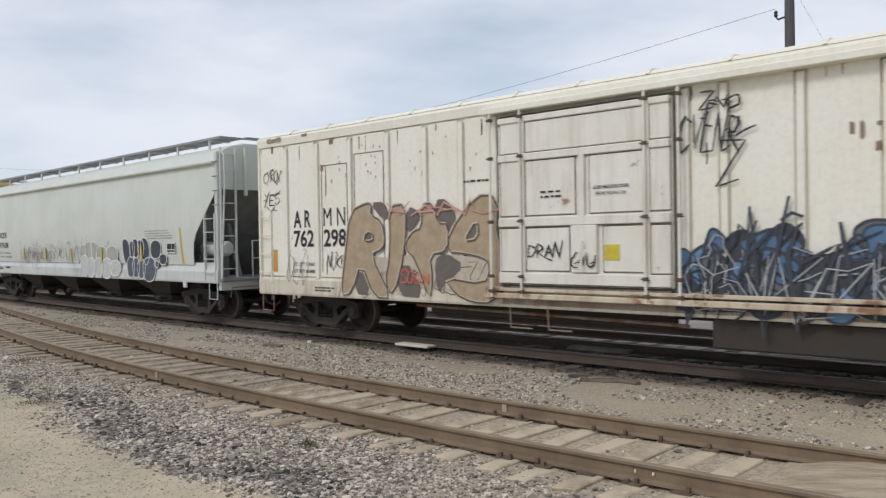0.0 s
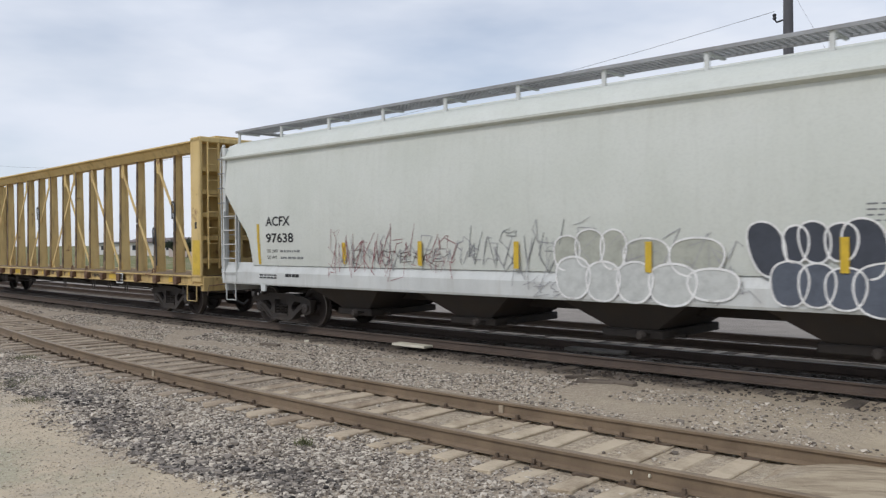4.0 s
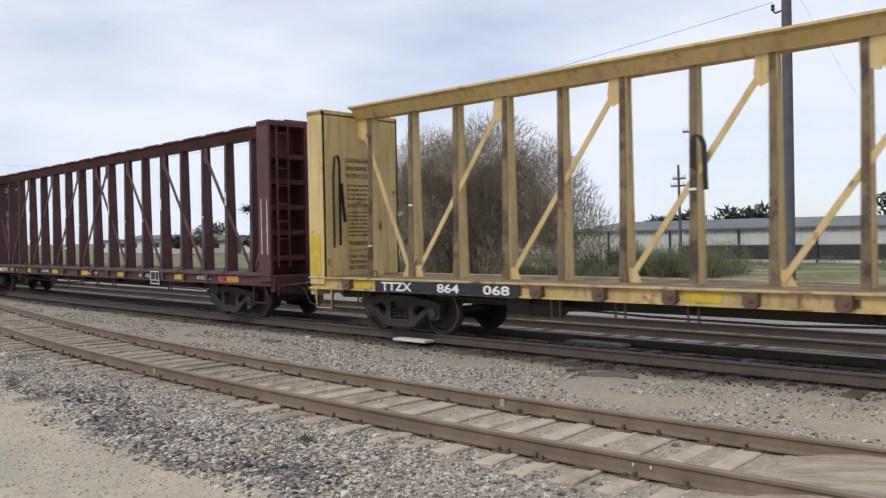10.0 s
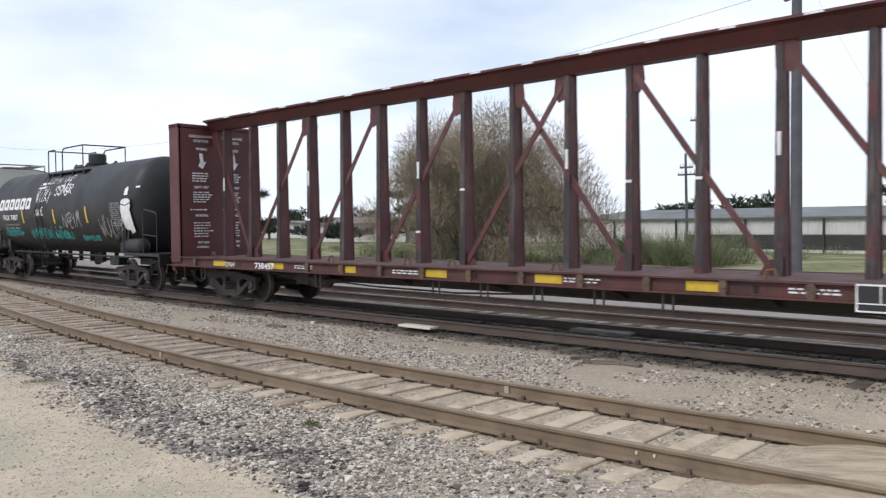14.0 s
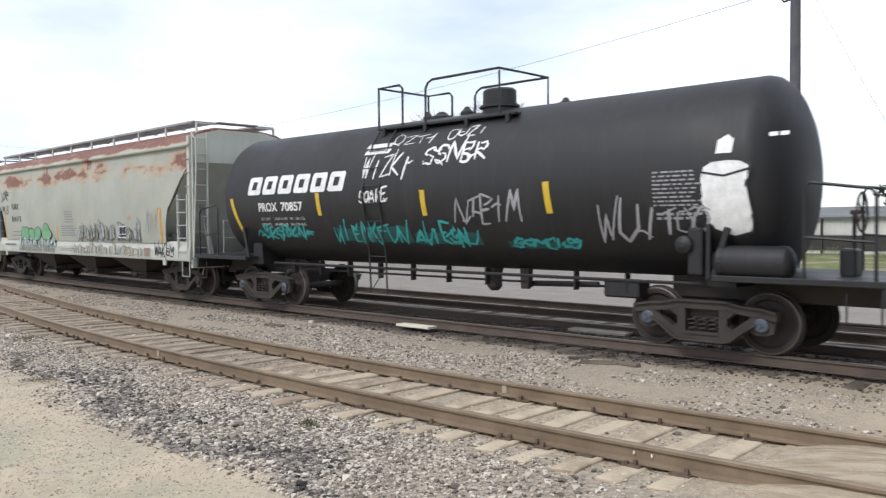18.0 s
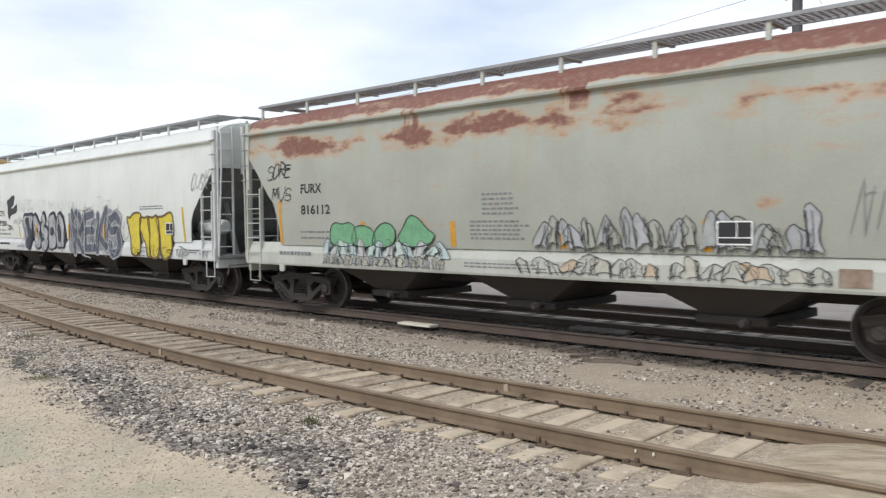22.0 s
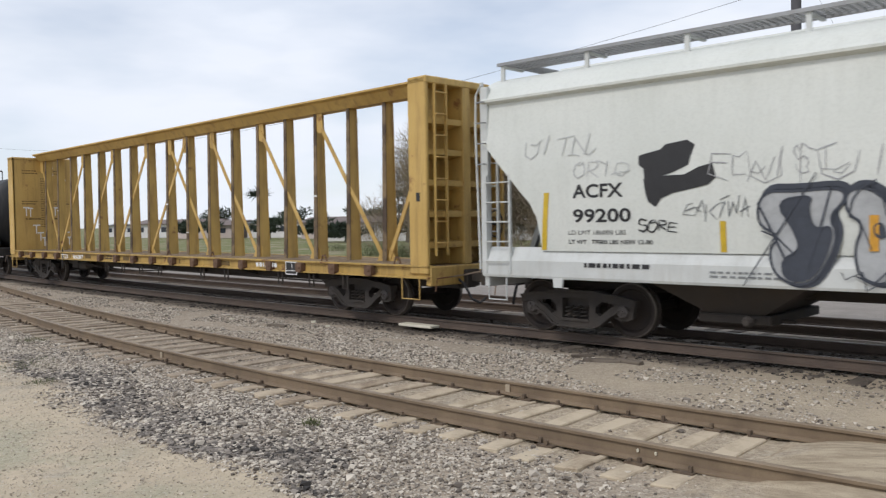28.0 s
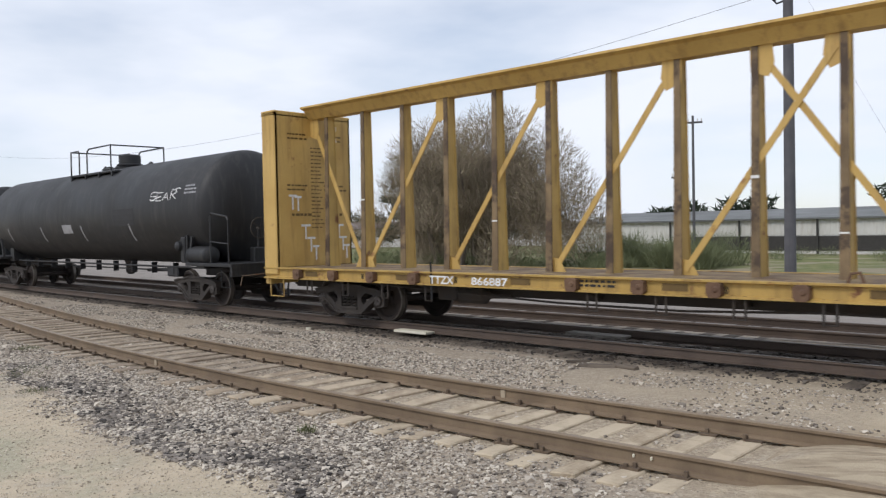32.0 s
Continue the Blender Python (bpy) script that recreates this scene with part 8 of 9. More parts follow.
for xx in (-69.6, -67.1, -64.5, -61.85, -59.2, -56.4, -52.75, -50.0):
    bm = bmesh.new()
    box(bm, xx - bc, xx + 0.56 - bc, -1.4085, -1.4025, 0.915, 1.06)
    part("reflector", bm, M["refl"], b1, "yellow reflector strip")
stencil_plate(b1, -54.02 - bc, -53.5 - bc, 0.76, 1.12, -1.48)
for xx in (-66.1, -62.8, -58.6, -54.9, -51.5):
    bars(b1, xx - bc, 1.0, 0.75, 2, flat_side(1.404), M["white"], 70 + int(-xx), 0.025, 0.05)
for s in (1,):
    for dx in (0.12, 0.36):
        bm = bmesh.new()
        softbox(bm, YH - dx - 0.012, YH - dx + 0.012, -1.458, -1.45, 1.6, 2.9, 0.002)
        part("scuff_mark", bm, M["white"], b1, "white vertical scrape on the bulkhead post")
for k, x in enumerate([(i - 8.5) * POST_PITCH for i in range(18)]):
    bm = bmesh.new()
    softbox(bm, x + 0.45, x + 0.72, -0.506, -0.499, 4.825, 4.855, 0.002)
    part("chord_slot", bm, M["white"], b1, "pale slot in the top chord")
    if k % 3 == 0:
        # white box in place of the sky that shows through the slot
        bm = bmesh.new()
        softbox(bm, x - 0.03, x + 0.03, -0.19, -0.17, 2.9, 3.25, 0.002)
        part("post_slot", bm, M["white"], b1, "white oblong mark for sky through the post slot")

# ---- graffiti and marks of the tank car
for k in range(6):
    xa = -86.41 + k * 0.613 - TC
    bm = bmesh.new()
    e = 0.07
    patch(bm, [(xa + 0.02, 2.64), (xa + 0.45, 2.64), (xa + 0.50, 2.68), (xa + 0.56, 3.02), (xa + 0.52, 3.07), (xa + 0.10, 3.07), (xa + 0.05, 3.02), (xa - 0.02, 2.68)], TS, 0.006, 5)
    part("brand_block", bm, M["white"], t1, "plain white block of a painted brand mark")
    bm = bmesh.new()
    patch(bm, [(xa + 0.16, 2.76), (xa + 0.34, 2.76), (xa + 0.38, 2.95), (xa + 0.20, 2.95)], TS, 0.010, 3)
    part("brand_block_gap", bm, M["tank"], t1)
words(t1, "PROX", -86.0 - TC, 2.24, 0.21, 0.75, TS, M["white"])
words(t1, "70857", -85.1 - TC, 2.24, 0.21, 0.82, TS, M["white"])
words(t1, "LD LMT   218600 LB   99 150 KG", -86.0 - TC, 2.03, 0.065, 1.72, TS, M["pale"])
words(t1, "LT WT    67400 LB   30 550 KG", -86.0 - TC, 1.89, 0.065, 1.72, TS, M["pale"])
for xx, za, zb, ln in ((-86.95, 1.65, 2.58, -0.28), (-83.75, 2.12, 2.62, -0.1), (-80.52, 2.08, 2.58, -0.06), (-77.58, 2.08, 2.62, -0.08)):
    upright(t1, xx - TC, za, zb, 0.13, TS, M["refl"], lean=ln)
for i in range(2):
    bm = bmesh.new()
    x_, z_ = -82.35 - TC, 3.40 + i * 0.16
    patch(bm, [(x_, z_), (x_ + 0.75, z_), (x_ + 0.80, z_ + 0.11), (x_ + 0.06, z_ + 0.11)], TS, 0.006, 3)
    part("white_bar", bm, M["white"], t1, "white painted bar")
tag_sign(t1, -82.3 - TC, -80.9 - TC, 2.85, 3.40, TS, M["white"], 83, "WIZKI", 0.045, "white spray scrawl", shake=0.12)
tag_sign(t1, -81.6 - TC, -80.3 - TC, 3.55, 3.85, TS, M["white"], 84, "OZTI", 0.03, "white spray scrawl")
tag_sign(t1, -80.55 - TC, -78.95 - TC, 3.05, 3.50, TS, M["white"], 85, "SSNBR", 0.055, "white spray scrawl", shake=0.1)
tag_sign(t1, -80.1 - TC, -79.1 - TC, 3.62, 3.9, TS, M["white"], 86, "OUZI", 0.03, "white spray scrawl")
tag_sign(t1, -82.35 - TC, -81.5 - TC, 2.38, 2.68, TS, M["white"], 87, "SOARE", 0.04, "white spray scrawl")
tag_sign(t1, -79.72 - TC, -78.15 - TC, 1.95, 2.45, TS, M["silver"], 88, "NTEIM", 0.055, "grey spray scrawl", shake=0.12)
for k, (ga, gb, gz0, gz1) in enumerate(((-86.2, -84.3, 1.58, 1.80), (-83.3, -81.0, 1.45, 1.85), (-80.9, -79.2, 1.42, 1.75), (-78.6, -77.1, 1.36, 1.54))):
    cloud_patch(t1, ga - TC, gb - TC, gz0, gz1, TS, M["teal_d"], 160 + k, "dark teal sprayed ground under a scrawl")
tag_sign(t1, -86.3 - TC, -84.2 - TC, 1.55, 1.85, TS, M["teal"], 89, "ASKOSKNA", 0.05, "teal spray scrawl", shake=0.25)
tag_sign(t1, -83.4 - TC, -81.1 - TC, 1.45, 1.95, TS, M["teal"], 90, "WIENKFUN", 0.06, "teal spray scrawl", shake=0.22)
tag_sign(t1, -80.9 - TC, -79.3 - TC, 1.42, 1.85, TS, M["teal"], 91, "AUIESNU", 0.06, "teal spray scrawl", shake=0.25)
tag_sign(t1, -78.5 - TC, -77.05 - TC, 1.40, 1.60, TS, M["teal"], 92, "SOMCKS", 0.05, "teal spray scrawl", shake=0.22)
tag_sign(t1, -76.65 - TC, -75.55 - TC, 1.55, 2.2, TS, M["silver"], 93, "WUI", 0.05, "pale spray scrawl", shake=0.1)
tag_sign(t1, -75.5 - TC, -74.75 - TC, 1.75, 2.15, TS, M["silver"], 94, "TOO", 0.045, "pale spray scrawl", shake=0.1)
bars(t1, -75.58 - TC, 2.66, 0.78, 9, TS, M["silver"], 95, 0.025, 0.062)
bars(t1, -75.55 - TC, 2.02, 0.7, 2, TS, M["silver"], 96, 0.04, 0.07)
can = [(-74.93, 2.05), (-74.80, 1.78), (-74.52, 1.66), (-74.26, 1.74), (-74.22, 2.0), (-74.28, 2.45), (-74.22, 2.72), (-74.36, 2.80), (-74.55, 2.82), (-74.80, 2.80), (-74.93, 2.72), (-74.96, 2.4)]
bm = bmesh.new()
can = [(a + 0.14, b) for a, b in can]
patch(bm, [(a - TC, b) for a, b in can], TS, 0.006, 8)
part("graffiti", bm, M["white"], t1, "white sprayed can shape with black outline")
bm = bmesh.new()
broad(bm, [(a - TC, b) for a, b in can + can[:1]], 0.04, TS, 0.010)
broad(bm, [(-74.79 - TC, 2.64), (-74.46 - TC, 2.58), (-74.11 - TC, 2.66)], 0.03, TS, 0.0125)
part("graffiti", bm, M["ink"], t1, "black outline of the can shape")
bm = bmesh.new()
patch(bm, [(-74.60 - TC, 2.90), (-74.36 - TC, 2.90), (-74.34 - TC, 3.1), (-74.44 - TC, 3.18), (-74.58 - TC, 3.1)], TS, 0.006, 3)
part("graffiti", bm, M["white"], t1, "white sprayed cap shape")
bars(t1, -73.85 - TC, 3.1, 0.2, 1, TS, M["white"], 97, 0.06)

# ---- marks and graffiti of the rust-stained hopper
upright(f1, -90.72 - fc, 1.46, 2.42, 0.13, HS, M["refl_o"], lean=-0.05)
upright(f1, -104.45 - fc + 0.55, 1.46, 2.42, 0.10, HS, M["refl_o"], lean=0.0)
for xx in (-101.05, -98.55, -96.1, -93.6):
    upright(f1, xx - fc, 1.48, 1.95, 0.13, HS, M["refl_o"])
tag_sign(f1, -104.35 - fc, -103.45 - fc, 2.95, 3.30, HS, M["ink"], 101, "SORE", 0.04)
tag_sign(f1, -104.15 - fc, -103.40 - fc, 2.45, 2.80, HS, M["ink"], 102, "MUS", 0.026)
bars(f1, -103.1 - fc, 1.72, 1.3, 2, HS, M["greyink"], 103, 0.04, 0.13)
bars(f1, -103.9 - fc, 1.22, 1.4, 1, SS, M["greyink"], 104, 0.08)
bars(f1, -97.75 - fc, 2.40, 0.75, 5, HS, M["greyink"], 105, 0.035, 0.085)
bars(f1, -98.05 - fc, 1.92, 1.35, 5, HS, M["greyink"], 106, 0.035, 0.075)
bars(f1, -98.2 - fc, 1.18, 1.9, 2, SS, M["greyink"], 107, 0.025, 0.06)


def spiky(parent, x0, x1, z0, z1, side, count, seed, fills, line, edge, label, tall=0.5):
    """A row of pointed, overlapping sprayed letters with thin outlines."""
    rng = random.Random(seed)
    for k in range(count):
        u, w = (k + 0.5 + rng.uniform(-0.2, 0.2)) / count, rng.uniform(0.8, 1.5) / count
        h, lean = tall + (1 - tall) * rng.random() ** 1.6, rng.uniform(-0.4, 0.4) * w
        sh = [(u - w * 0.55, rng.uniform(0, 0.12)), (u - w * rng.uniform(0.2, 0.5), h * 0.45), (u - w * 0.45 + lean, h * rng.uniform(0.6, 0.9)), (u - w * 0.1 + lean, h),
              (u + w * 0.15 + lean, h * rng.uniform(0.75, 1.0)), (u + w * 0.55 + lean, h * rng.uniform(0.55, 0.8)), (u + w * rng.uniform(0.15, 0.4), h * 0.4), (u + w * 0.6, rng.uniform(0, 0.15)), (u + w * 0.05, rng.uniform(0.1, 0.3))]
        poly = rounded([(x0 + (x1 - x0) * p, z0 + (z1 - z0) * q) for p, q in sh], 1)
        bm = bmesh.new()
        patch(bm, poly, side, 0.005 + 0.0012 * (k % 7), 8)
        part("graffiti", bm, fills[k % len(fills)], parent, label)
        bm = bmesh.new()
        ribbon(bm, poly[rng.randrange(3):], edge, side, 0.021)
        for _ in range(3):
            c = rng.uniform(-0.5, 0.5)
            ribbon(bm, [(x0 + (x1 - x0) * (u + w * (c + rng.uniform(-0.12, 0.12)) + lean * i / 3), z0 + (z1 - z0) * h * (0.05 + 0.26 * i + rng.uniform(-0.05, 0.05))) for i in range(4)], edge * rng.uniform(0.7, 1.2), side, 0.022)
        part("graffiti", bm, line, parent, "thin sprayed outlines")


M["lilac"] = plain("pale_lilac_grey_spray", (0.36, 0.375, 0.365), 0.7)
M["cream_s"] = plain("washed_cream_spray", (0.49, 0.48, 0.40), 0.7)
M["peach"] = plain("thin_peach_spray", (0.52, 0.42, 0.30), 0.7)
M["ice"] = plain("pale_ice_blue_spray", (0.46, 0.56, 0.55), 0.7)
green_row = [[(0.03, 0.40), (0.03, 0.80), (0.08, 0.90), (0.14, 0.84), (0.20, 0.90), (0.26, 0.80), (0.27, 0.40)], [(0.22, 0.40), (0.24, 0.78), (0.32, 0.84), (0.42, 0.74), (0.44, 0.40)],
             [(0.40, 0.40), (0.42, 0.72), (0.50, 0.90), (0.58, 0.82), (0.60, 0.60), (0.56, 0.40)], [(0.60, 0.56), (0.66, 0.80), (0.70, 1.02), (0.77, 0.98), (0.84, 0.74), (0.90, 0.66), (0.86, 0.46), (0.70, 0.40)]]
blobs(f1, -102.15 - fc, -98.55 - fc, 1.02, 2.06, HG, green_row, M["green"], M["ink"], 0.018, "green sprayed shape with thin dark outline")
spiky(f1, -102.3 - fc, -98.6 - fc, 1.20, 1.62, HG, 13, 120, (M["ice"], M["pale"], M["mint_l"]), M["ink"], 0.012, "pale icy sprayed letter with a thin dark outline", 0.6)
spiky(f1, -102.3 - fc, -98.7 - fc, 1.03, 1.30, HG, 20, 121, (M["sage"], M["cream_s"], M["ash_l"]), M["ink"], 0.010, "small ochre and grey sprayed letter", 0.7)
for u0 in (0.48, 0.52, 0.72, 0.75):
    upright(f1, -102.15 - fc + 3.6 * u0, 1.78, 1.90, 0.018, HG, M["ink"], name="graffiti")
spiky(f1, -96.6 - fc, -91.9 - fc, 1.42, 2.18, HG, 19, 122, (M["lilac"], M["hop_r"], M["lilac"], M["ash_l"], M["hop_r"]), M["ink"], 0.013, "pale lilac-grey sprayed letter with a thin dark outline", 0.62)
spiky(f1, -96.9 - fc, -91.8 - fc, 1.03, 1.44, HG, 17, 123, (M["cream_s"], M["hop_rs"], M["hop_rs"], M["peach"], M["hop_rs"]), M["ink"], 0.012, "washed cream sprayed letter with a thin dark outline", 0.65)
tag_sign(f1, -91.6 - fc, -90.85 - fc, 1.7, 2.3, HS, M["greyink"], 115, "NIUZ", 0.016, shake=0.2)
tag_sign(f1, -91.1 - fc, -89.95 - fc, 1.08, 1.46, HG, M["ink"], 116, "WAKEM", 0.045)
stencil_plate(f1, -93.38 - fc, -92.86 - fc, 1.58, 1.92, -1.616)
bm = bmesh.new()
box(bm, -91.75 - fc, -91.35 - fc, -1.610, -1.604, 1.06, 1.30)
part("worn_patch", bm, M["rod"], f1, "small rusty square patch on the sill")

# ---- marks and graffiti of the white hopper
words(w1, "LD LMT 186000 LBS", -124.0 - wc, 1.71, 0.07, 1.05, HS, M["ink"])
words(w1, "LT WT   77000 LBS NEW 12-80", -124.0 - wc, 1.56, 0.07, 1.5, HS, M["ink"])
bars(w1, -123.7 - wc, 1.19, 1.25, 1, SS, M["ink"], 123, 0.07)
bars(w1, -121.6 - wc, 1.16, 1.4, 2, SS, M["greyink"], 124, 0.03, 0.06)
bm = bmesh.new()
patch(bm, [(-6.46, 2.90), (-6.10, 2.97), (-6.02, 3.04), (-5.68, 3.08), (-5.56, 3.00), (-5.62, 2.86), (-5.66, 2.72), (-5.90, 2.62), (-6.14, 2.56), (-6.36, 2.50), (-6.38, 2.70), (-6.46, 2.76)], HS, 0.006, 8)
patch(bm, [(-6.38, 2.54), (-6.12, 2.58), (-5.72, 2.58), (-5.50, 2.68), (-5.30, 2.72), (-5.24, 2.52), (-5.36, 2.42), (-5.56, 2.38), (-5.90, 2.32), (-6.10, 2.24), (-6.18, 2.12), (-6.30, 2.20), (-6.34, 2.30)], HS, 0.009, 8)
part("graffiti", bm, M["ink"], w1, "black rolled-paint blot")
tag_sign(w1, -122.75 - wc, -122.1 - wc, 1.76, 1.94, HS, M["ink"], 125, "SORE", 0.026)
cloud_patch(w1, -116.4 - wc, -112.3 - wc, 1.02, 2.36, HG, M["ash"], 142, "grey sprayed ground of the letters", 12)
pale_letters = [[(0.07, 0.97), (0.17, 0.95), (0.31, 0.98), (0.32, 0.85), (0.27, 0.7), (0.3, 0.51), (0.25, 0.13), (0.19, 0.01), (0.11, 0.11), (0.09, 0.38), (0.13, 0.51), (0.05, 0.64)],
                [(0.32, 0.95), (0.39, 0.97), (0.46, 0.72), (0.49, 0.66), (0.46, 0.45), (0.5, 0.33), (0.47, 0.06), (0.36, 0.08), (0.34, 0.38), (0.37, 0.63), (0.32, 0.73)],
                [(0.5, 0.75), (0.54, 1.0), (0.6, 0.98), (0.62, 0.74), (0.56, 0.66), (0.66, 0.59), (0.67, 0.39), (0.65, 0.12), (0.59, 0.0), (0.51, 0.06), (0.49, 0.27), (0.55, 0.27), (0.58, 0.42), (0.5, 0.45)],
                [(0.66, 0.82), (0.71, 0.94), (0.81, 1.0), (0.85, 0.78), (0.83, 0.62), (0.84, 0.12), (0.76, 0.08), (0.68, 0.04), (0.65, 0.39), (0.68, 0.62)],
                [(0.85, 0.75), (0.89, 0.97), (0.96, 0.97), (1.02, 0.78), (1.02, 0.1), (0.93, 0.14), (0.86, 0.08), (0.83, 0.45)]]
inner_marks = [[(0.11, 0.87), (0.23, 0.92), (0.21, 0.8), (0.23, 0.57), (0.29, 0.63), (0.26, 0.25), (0.21, 0.06), (0.14, 0.08), (0.13, 0.28), (0.19, 0.38), (0.17, 0.57)],
               [(0.72, 0.62), (0.78, 0.66), (0.79, 0.46), (0.72, 0.40)], [(0.88, 0.67), (0.92, 0.74), (0.95, 0.51), (0.93, 0.22), (0.89, 0.33)], [(0.395, 0.62), (0.42, 0.64), (0.43, 0.5), (0.40, 0.5)]]
shade_marks = [[(u + 0.012, v + (0.05 if v > 0.5 else -0.01)) for u, v in sh] for sh in pale_letters]
blobs(w1, -4.9, -0.6, 1.0, 2.34, HG, shade_marks, M["navy"], M["navy"], 0.07, "dark sprayed shade behind a letter", 0.003)
blobs(w1, -4.9, -0.6, 1.0, 2.34, HG, pale_letters, M["ash_l"], M["navy"], 0.035, "large pale grey spray-painted letter with thick dark outline", 0.016)
tag_sign(w1, -4.8, -0.6, 1.02, 2.3, HG, M["navy"], 147, "XISSAAN", 0.03, "thin dark lines over the letters", shake=0.2, lift_by=0.036)
blobs(w1, -4.9, -0.6, 1.0, 2.34, HG, inner_marks, M["navy"], M["navy"], 0.02, "dark filled counter of a sprayed letter", 0.030)
mural(w1, -116.1 - wc, -112.2 - wc, 1.0, 2.40, HG, M["slate"], M["ash_l"], 127, "REKS", 0.24, 0.055, "large dark slate spray-painted letters with pale edge", None, None, 0.10)
tag_sign(w1, -116.4 - wc, -112.3 - wc, 0.98, 2.3, HG, M["ink"], 144, "NREEKKS", 0.022, "thin black outlines of the letters", shake=0.2, lift_by=0.034)
tag_sign(w1, -116.3 - wc, -112.3 - wc, 0.98, 2.3, HG, M["ash_l"], 145, "RKEVKSZ", 0.045, "pale strokes between the letters", shake=0.16, lift_by=0.031)
tag_sign(w1, -121.0 - wc, -112.6 - wc, 2.40, 2.78, HS, M["silver"], 128, "UIUIUINIUIUILUITUI", 0.014, "thin grey sketch lines above the letters", slant=0.0, shake=0.12)
for xx in (-119.5, -116.4, -113.5):
    upright(w1, xx - wc, 1.5, 1.95, 0.11, lambda z: (HG(z)[0] - 0.03, z), M["refl_o"])
tag_sign(w1, -112.6 - wc, -111.7 - wc, 1.5, 2.1, HS, M["silver"], 129, "VO", 0.025)
fat_row = [[(0.0, 0.84), (0.03, 0.92), (0.08, 0.86), (0.13, 0.96), (0.22, 1.0), (0.33, 0.98), (0.34, 0.86), (0.28, 0.62), (0.30, 0.30), (0.29, 0.04), (0.08, 0.02), (0.09, 0.40), (0.04, 0.66)],
           [(0.30, 0.92), (0.42, 0.86), (0.50, 0.94), (0.52, 0.60), (0.50, 0.36), (0.52, 0.0), (0.44, 0.02), (0.42, 0.34), (0.36, 0.40), (0.33, 0.56), (0.29, 0.60)],
           [(0.48, 0.92), (0.58, 0.86), (0.66, 0.94), (0.70, 0.88), (0.71, 0.50), (0.70, 0.06), (0.62, -0.02), (0.50, 0.04), (0.50, 0.40), (0.53, 0.55), (0.48, 0.62)],
           [(0.64, 0.90), (0.78, 0.88), (0.94, 1.0), (1.0, 0.92), (0.98, 0.66), (0.95, 0.50), (0.98, 0.28), (0.92, 0.04), (0.80, -0.04), (0.72, 0.10), (0.74, 0.44), (0.68, 0.62)]]
blobs(w1, -111.8 - wc, -108.85 - wc, 0.98, 2.28, HG, fat_row, M["spray_y"], M["ochre"], 0.06, "fat yellow sprayed letter shape with brown outline")
tag_sign(w1, -111.5 - wc, -108.95 - wc, 1.02, 1.30, HG, M["ink"], 131, "OREUIOUS", 0.02, lift_by=0.021)
bars(w1, -110.9 - wc, 2.42, 1.5, 2, HS, M["greyink"], 132, 0.035, 0.07)
stencil_plate(w1, -109.28 - wc, -108.84 - wc, 1.65, 1.97, -1.622)
upright(w1, -108.32 - wc, 1.46, 2.38, 0.10, HS, M["refl"], lean=-0.05)
upright(w1, -124.55 - wc, 1.46, 2.4, 0.10, HS, M["refl"], lean=0.1)
upright(w1, -121.45 - wc, 1.46, 1.90, 0.09, HS, M["refl"])
upright(w1, -119.45 - wc, 1.46, 1.92, 0.12, HS, M["refl_o"])
tag_sign(w1, -107.85 - wc, -106.95 - wc, 2.8, 3.25, HS, M["silver"], 133, "CUSK", 0.03, slant=0.2)
tag_sign(w1, -124.9 - wc, -123.6 - wc, 3.0, 3.3, HS, M["pale"], 134, "UITN", 0.025)
tag_sign(w1, -123.9 - wc, -122.9 - wc, 2.6, 2.85, HS, M["pale"], 135, "ORIO", 0.02)
tag_sign(w1, -121.6 - wc, -119.9 - wc, 2.5, 2.85, HS, M["silver"], 136, "ECNIST", 0.016, shake=0.18)
tag_sign(w1, -122.0 - wc, -121.0 - wc, 1.95, 2.2, HS, M["greyink"], 146, "EAKTWA", 0.018, shake=0.2)
tag_sign(w1, -108.8 - wc, -108.0 - wc, 1.06, 1.30, SS, M["ink"], 137, "TZRW", 0.02)
bars(w1, -108.0 - wc, 1.22, 0.45, 2, SS, M["ink"], 138, 0.03, 0.06)
tag_sign(w1, -107.5 - wc, -107.0 - wc, 1.06, 1.32, SS, M["silver"], 139, "RN", 0.025)

# ---- details of the second yellow car
YH = 11.88
bx = bulkhead_face(y2, YH, -1)
for yy in (-1.1, 0.3):
    bars_across(y2, bx, yy + 0.1, 4.2, 0.7, 2, M["ochre"], 141 + int(yy), 0.04, 0.1)
    bars_across(y2, bx, yy + 0.05, 3.0, 0.8, 2, M["ochre"], 143 + int(yy), 0.04, 0.1)
    bars_across(y2, bx, yy + 0.2, 2.3, 0.6, 1, M["ochre"], 145 + int(yy), 0.06, 0.1)
    for k, (zz, w_) in enumerate(((2.75, 0.3), (2.72, 0.25), (2.05, 0.35), (1.75, 0.3), (1.55, 0.22))):
        bm = bmesh.new()
        u = yy + 0.1 + 0.22 * k * (1 if yy < 0 else 0.8)
        box(bm, bx, bx + 0.006, u, u + w_, zz, zz + 0.05)
        box(bm, bx, bx + 0.0061, u + w_ * 0.4, u + w_ * 0.4 + 0.05, zz - 0.3, zz - 0.002)
        part("chalk_mark", bm, M["white"], y2, "white chalk loading mark")
bars_across(y2, bx, -0.15, 3.9, 0.4, 22, M["ochre"], 147, 0.03, 0.09)
for k in range(8):
    xx = -149.5 + 2.9 * k
    bm = bmesh.new()
    box(bm, xx - zc2, xx + 0.42 - zc2, -1.4085, -1.4025, 0.935, 1.045)
    part("reflector", bm, M["ochre"], y2, "dull orange reflector strip")
stencil_plate(y2, -131.95 - zc2, -131.5 - zc2, 0.80, 1.10, -1.48)
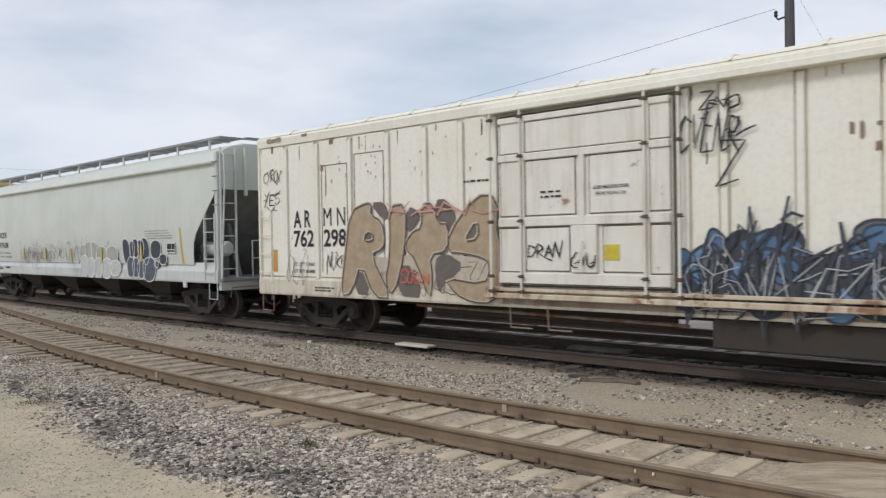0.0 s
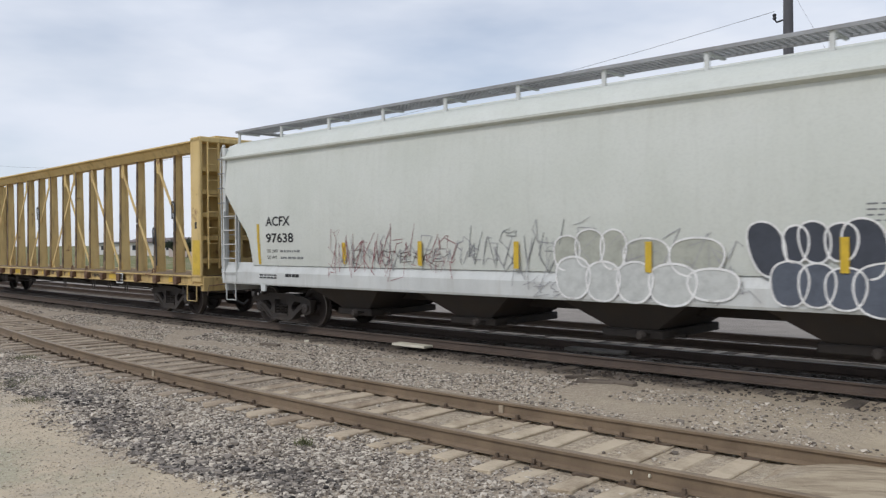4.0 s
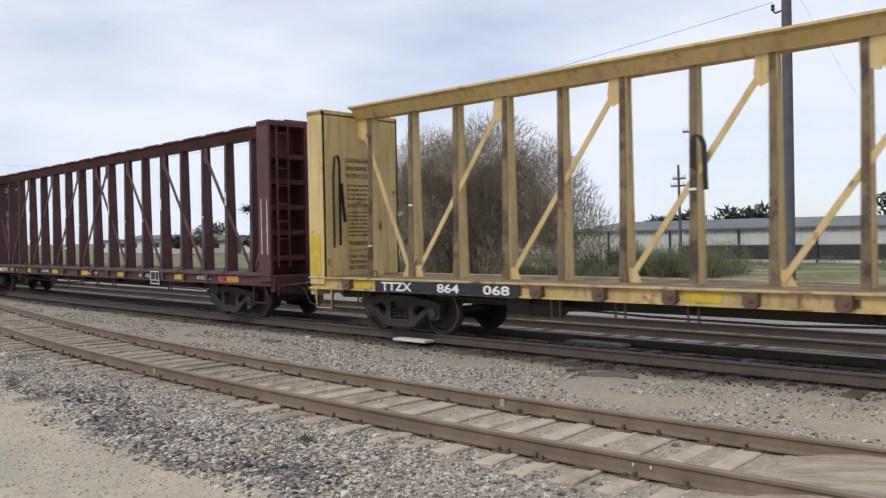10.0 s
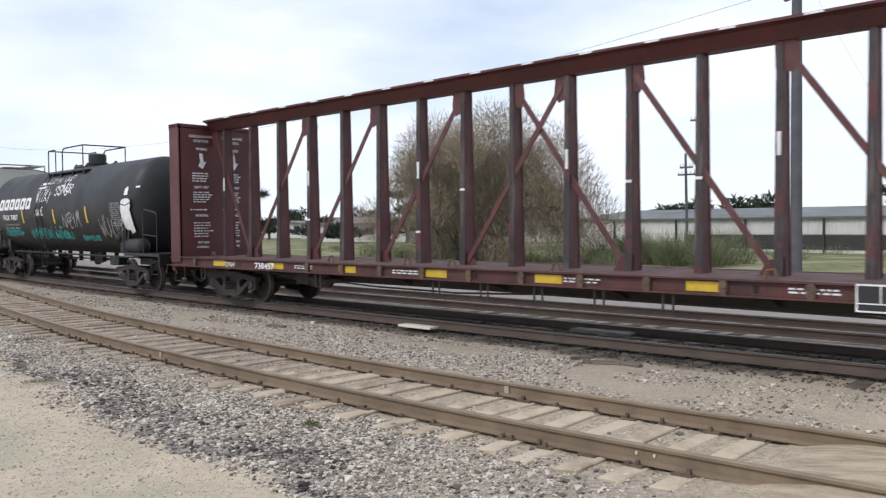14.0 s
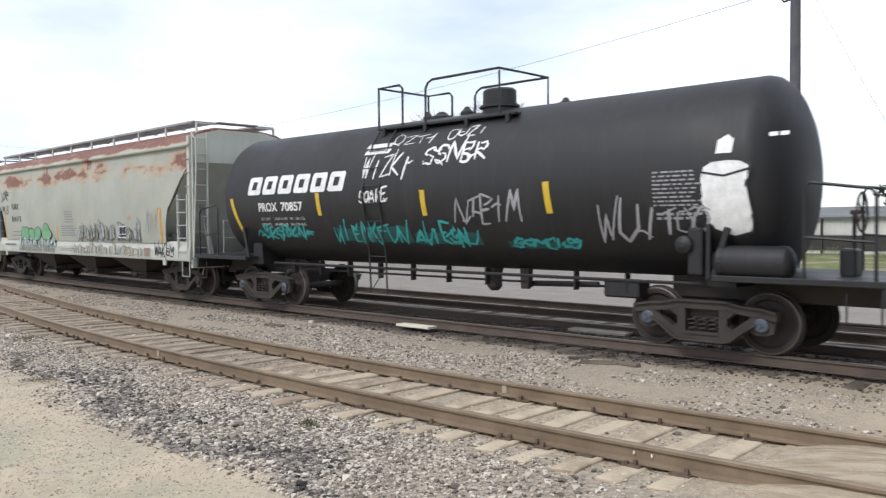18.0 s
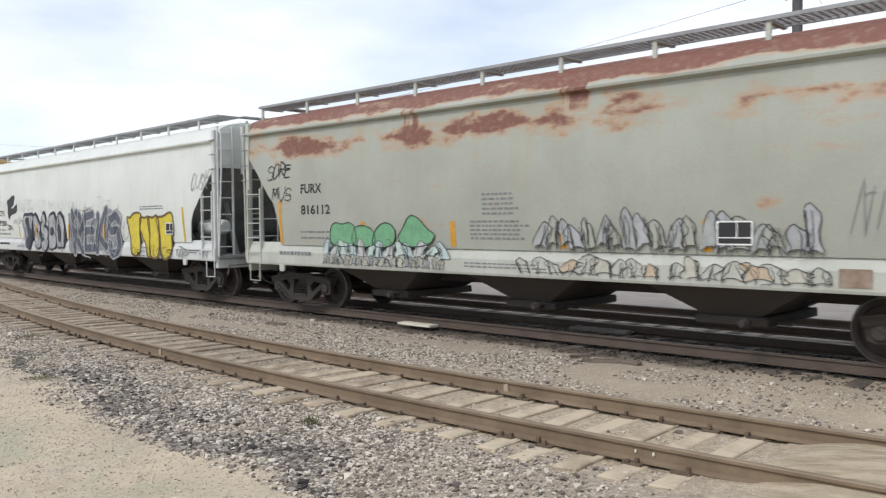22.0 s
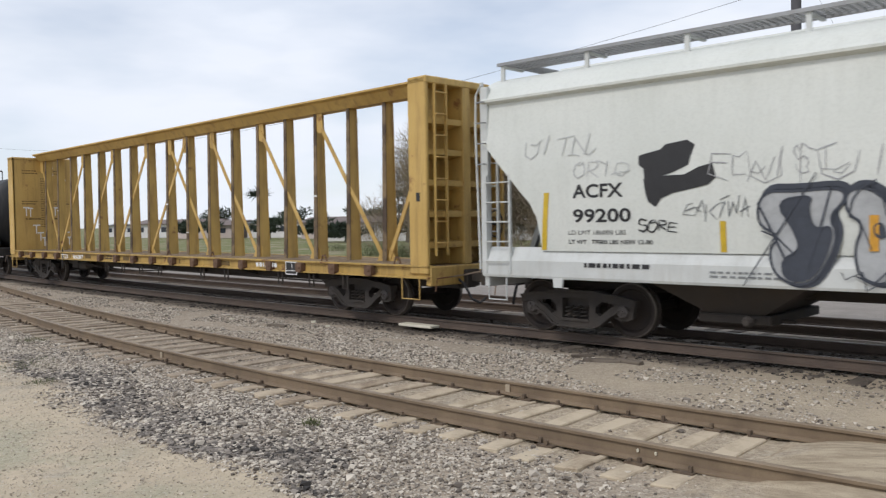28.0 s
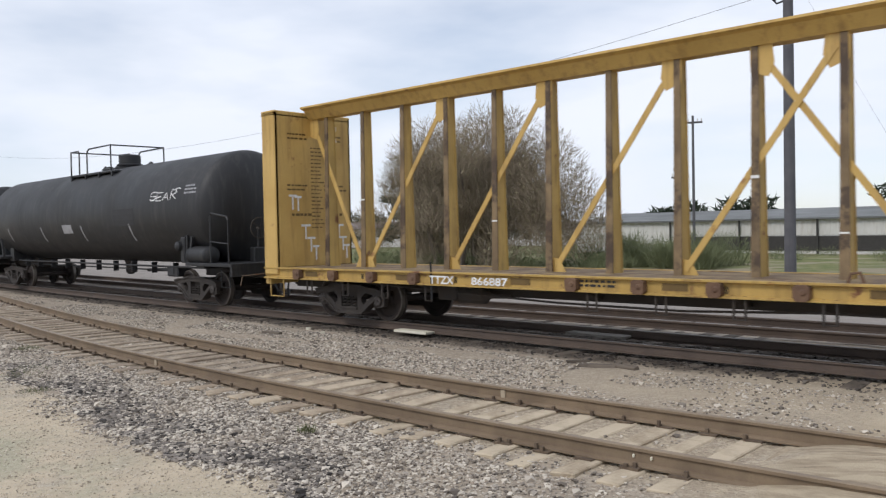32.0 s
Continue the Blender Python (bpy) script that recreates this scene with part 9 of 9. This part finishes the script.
bars(y2, -133.2 - zc2, 0.95, 0.8, 1, YS, M["white"], 148, 0.1)
bars(y2, -142.4 - zc2, 1.02, 0.9, 2, flat_side(1.404), M["ink"], 149, 0.04, 0.07)
bm = bmesh.new()
box(bm, YH - 0.30, YH - 0.20, -1.456, -1.45, 2.35, 2.52)
part("post_slot", bm, M["ink"], y2)
bm = bmesh.new()
tube(bm, [(-145.9 - zc2 + 0.3, -1.44, 1.3), (-145.9 - zc2 + 0.32, -1.44, 0.6)], 0.02, 5)
part("strap_end", bm, M["strap"], y2)

for flat in (y1, b1, y2):
    slim(flat)
slim(t1, 0.82, -1.50)

# ---- marks of the trailing tank car
T2S = tank_side(1.55, 2.62)
bm = bmesh.new()
patch(bm, [(-1.0, 2.0), (-0.2, 2.0), (-0.2, 2.3), (-1.0, 2.3)], T2S, 0.006, 3)
part("white_placard", bm, M["silver"], t2, "pale rectangular placard")
tag_sign(t2, 5.6, 7.2, 2.85, 3.1, T2S, M["white"], 151, "GEAR".replace("G", "S"), 0.03, "white spray scrawl")
for xx in (-6.5, -3.0, 0.6, 4.2):
    upright(t2, xx, 1.7, 2.25, 0.08, T2S, M["silver"], lean=-0.1)
bars(t2, 7.6, 3.2, 0.6, 3, T2S, M["silver"], 152, 0.05, 0.1)
bm = bmesh.new()
patch(bm, [(3.2, 2.2), (4.6, 2.2), (4.6, 2.7), (3.2, 2.7)], T2S, 0.006, 3)
part("dull_patch", bm, M["tankpatch"], t2, "dull repainted patch")




# ------------------------------------------------------------ ties and boards
lay_ties(near_track, Y_NEAR, NEAR_TIES[0], M["tie_b"], 61, -0.168, siding)
lay_ties(near_track, Y_NEAR, NEAR_TIES[1], M["tie_m"], 64, -0.168, siding)
lay_ties(near_track, Y_NEAR, NEAR_TIES[2], M["tie"], 65, -0.176, siding)
lay_ties(main_track, Y_TRAIN, tie_row(-80.0, 8.0, 0.55, 62), M["tie_d"], 62, -0.222)
lay_ties(far_track, Y_FAR, tie_row(-60.0, 6.0, 0.55, 63), M["tie_d"], 63, -0.22)
board(-12.2, -11.28, 11.68 + bend(-11.8), -0.10, "weathered white board lying beside the running rail", M["board"], 0.26)
board(-9.0, -7.75, 13.20 + bend(-8.4), -0.08, "dusty grey board lying between the running rails", M["board_d"], 0.3)


for ob in scene.objects:
    if ob.name.startswith(("graffiti", "plate_lines")):
        tagged(ob, kind="stuff")


# ------------------------------------------------------------ what moves
def car_pose(t, centre, bogie):
    x = train_at(t) + centre
    a, b = x - bogie, x + bogie
    ya, yb = Y_TRAIN + bend(a), Y_TRAIN + bend(b)
    return pose(x, (ya + yb) / 2, 0.0, 0, 0, math.degrees(math.atan2(yb - ya, b - a)))


def motions():
    times = [0.5 * i for i in range(65)]
    for car, centre, bogie in CARS:
        walk(car, [(t, car_pose(t, centre, bogie)) for t in times])
    turns = [min(i * 4 / 30, 32.0) for i in range(241)]
    base = train_at(0)
    rolled = [(t, math.degrees((train_at(t) - base) / WHEEL_R)) for t in turns]
    for w, c in SPINNING:
        walk(w, [(t, pose(c, 0, WHEEL_R, 0, d, 0)) for t, d in rolled])


motions()
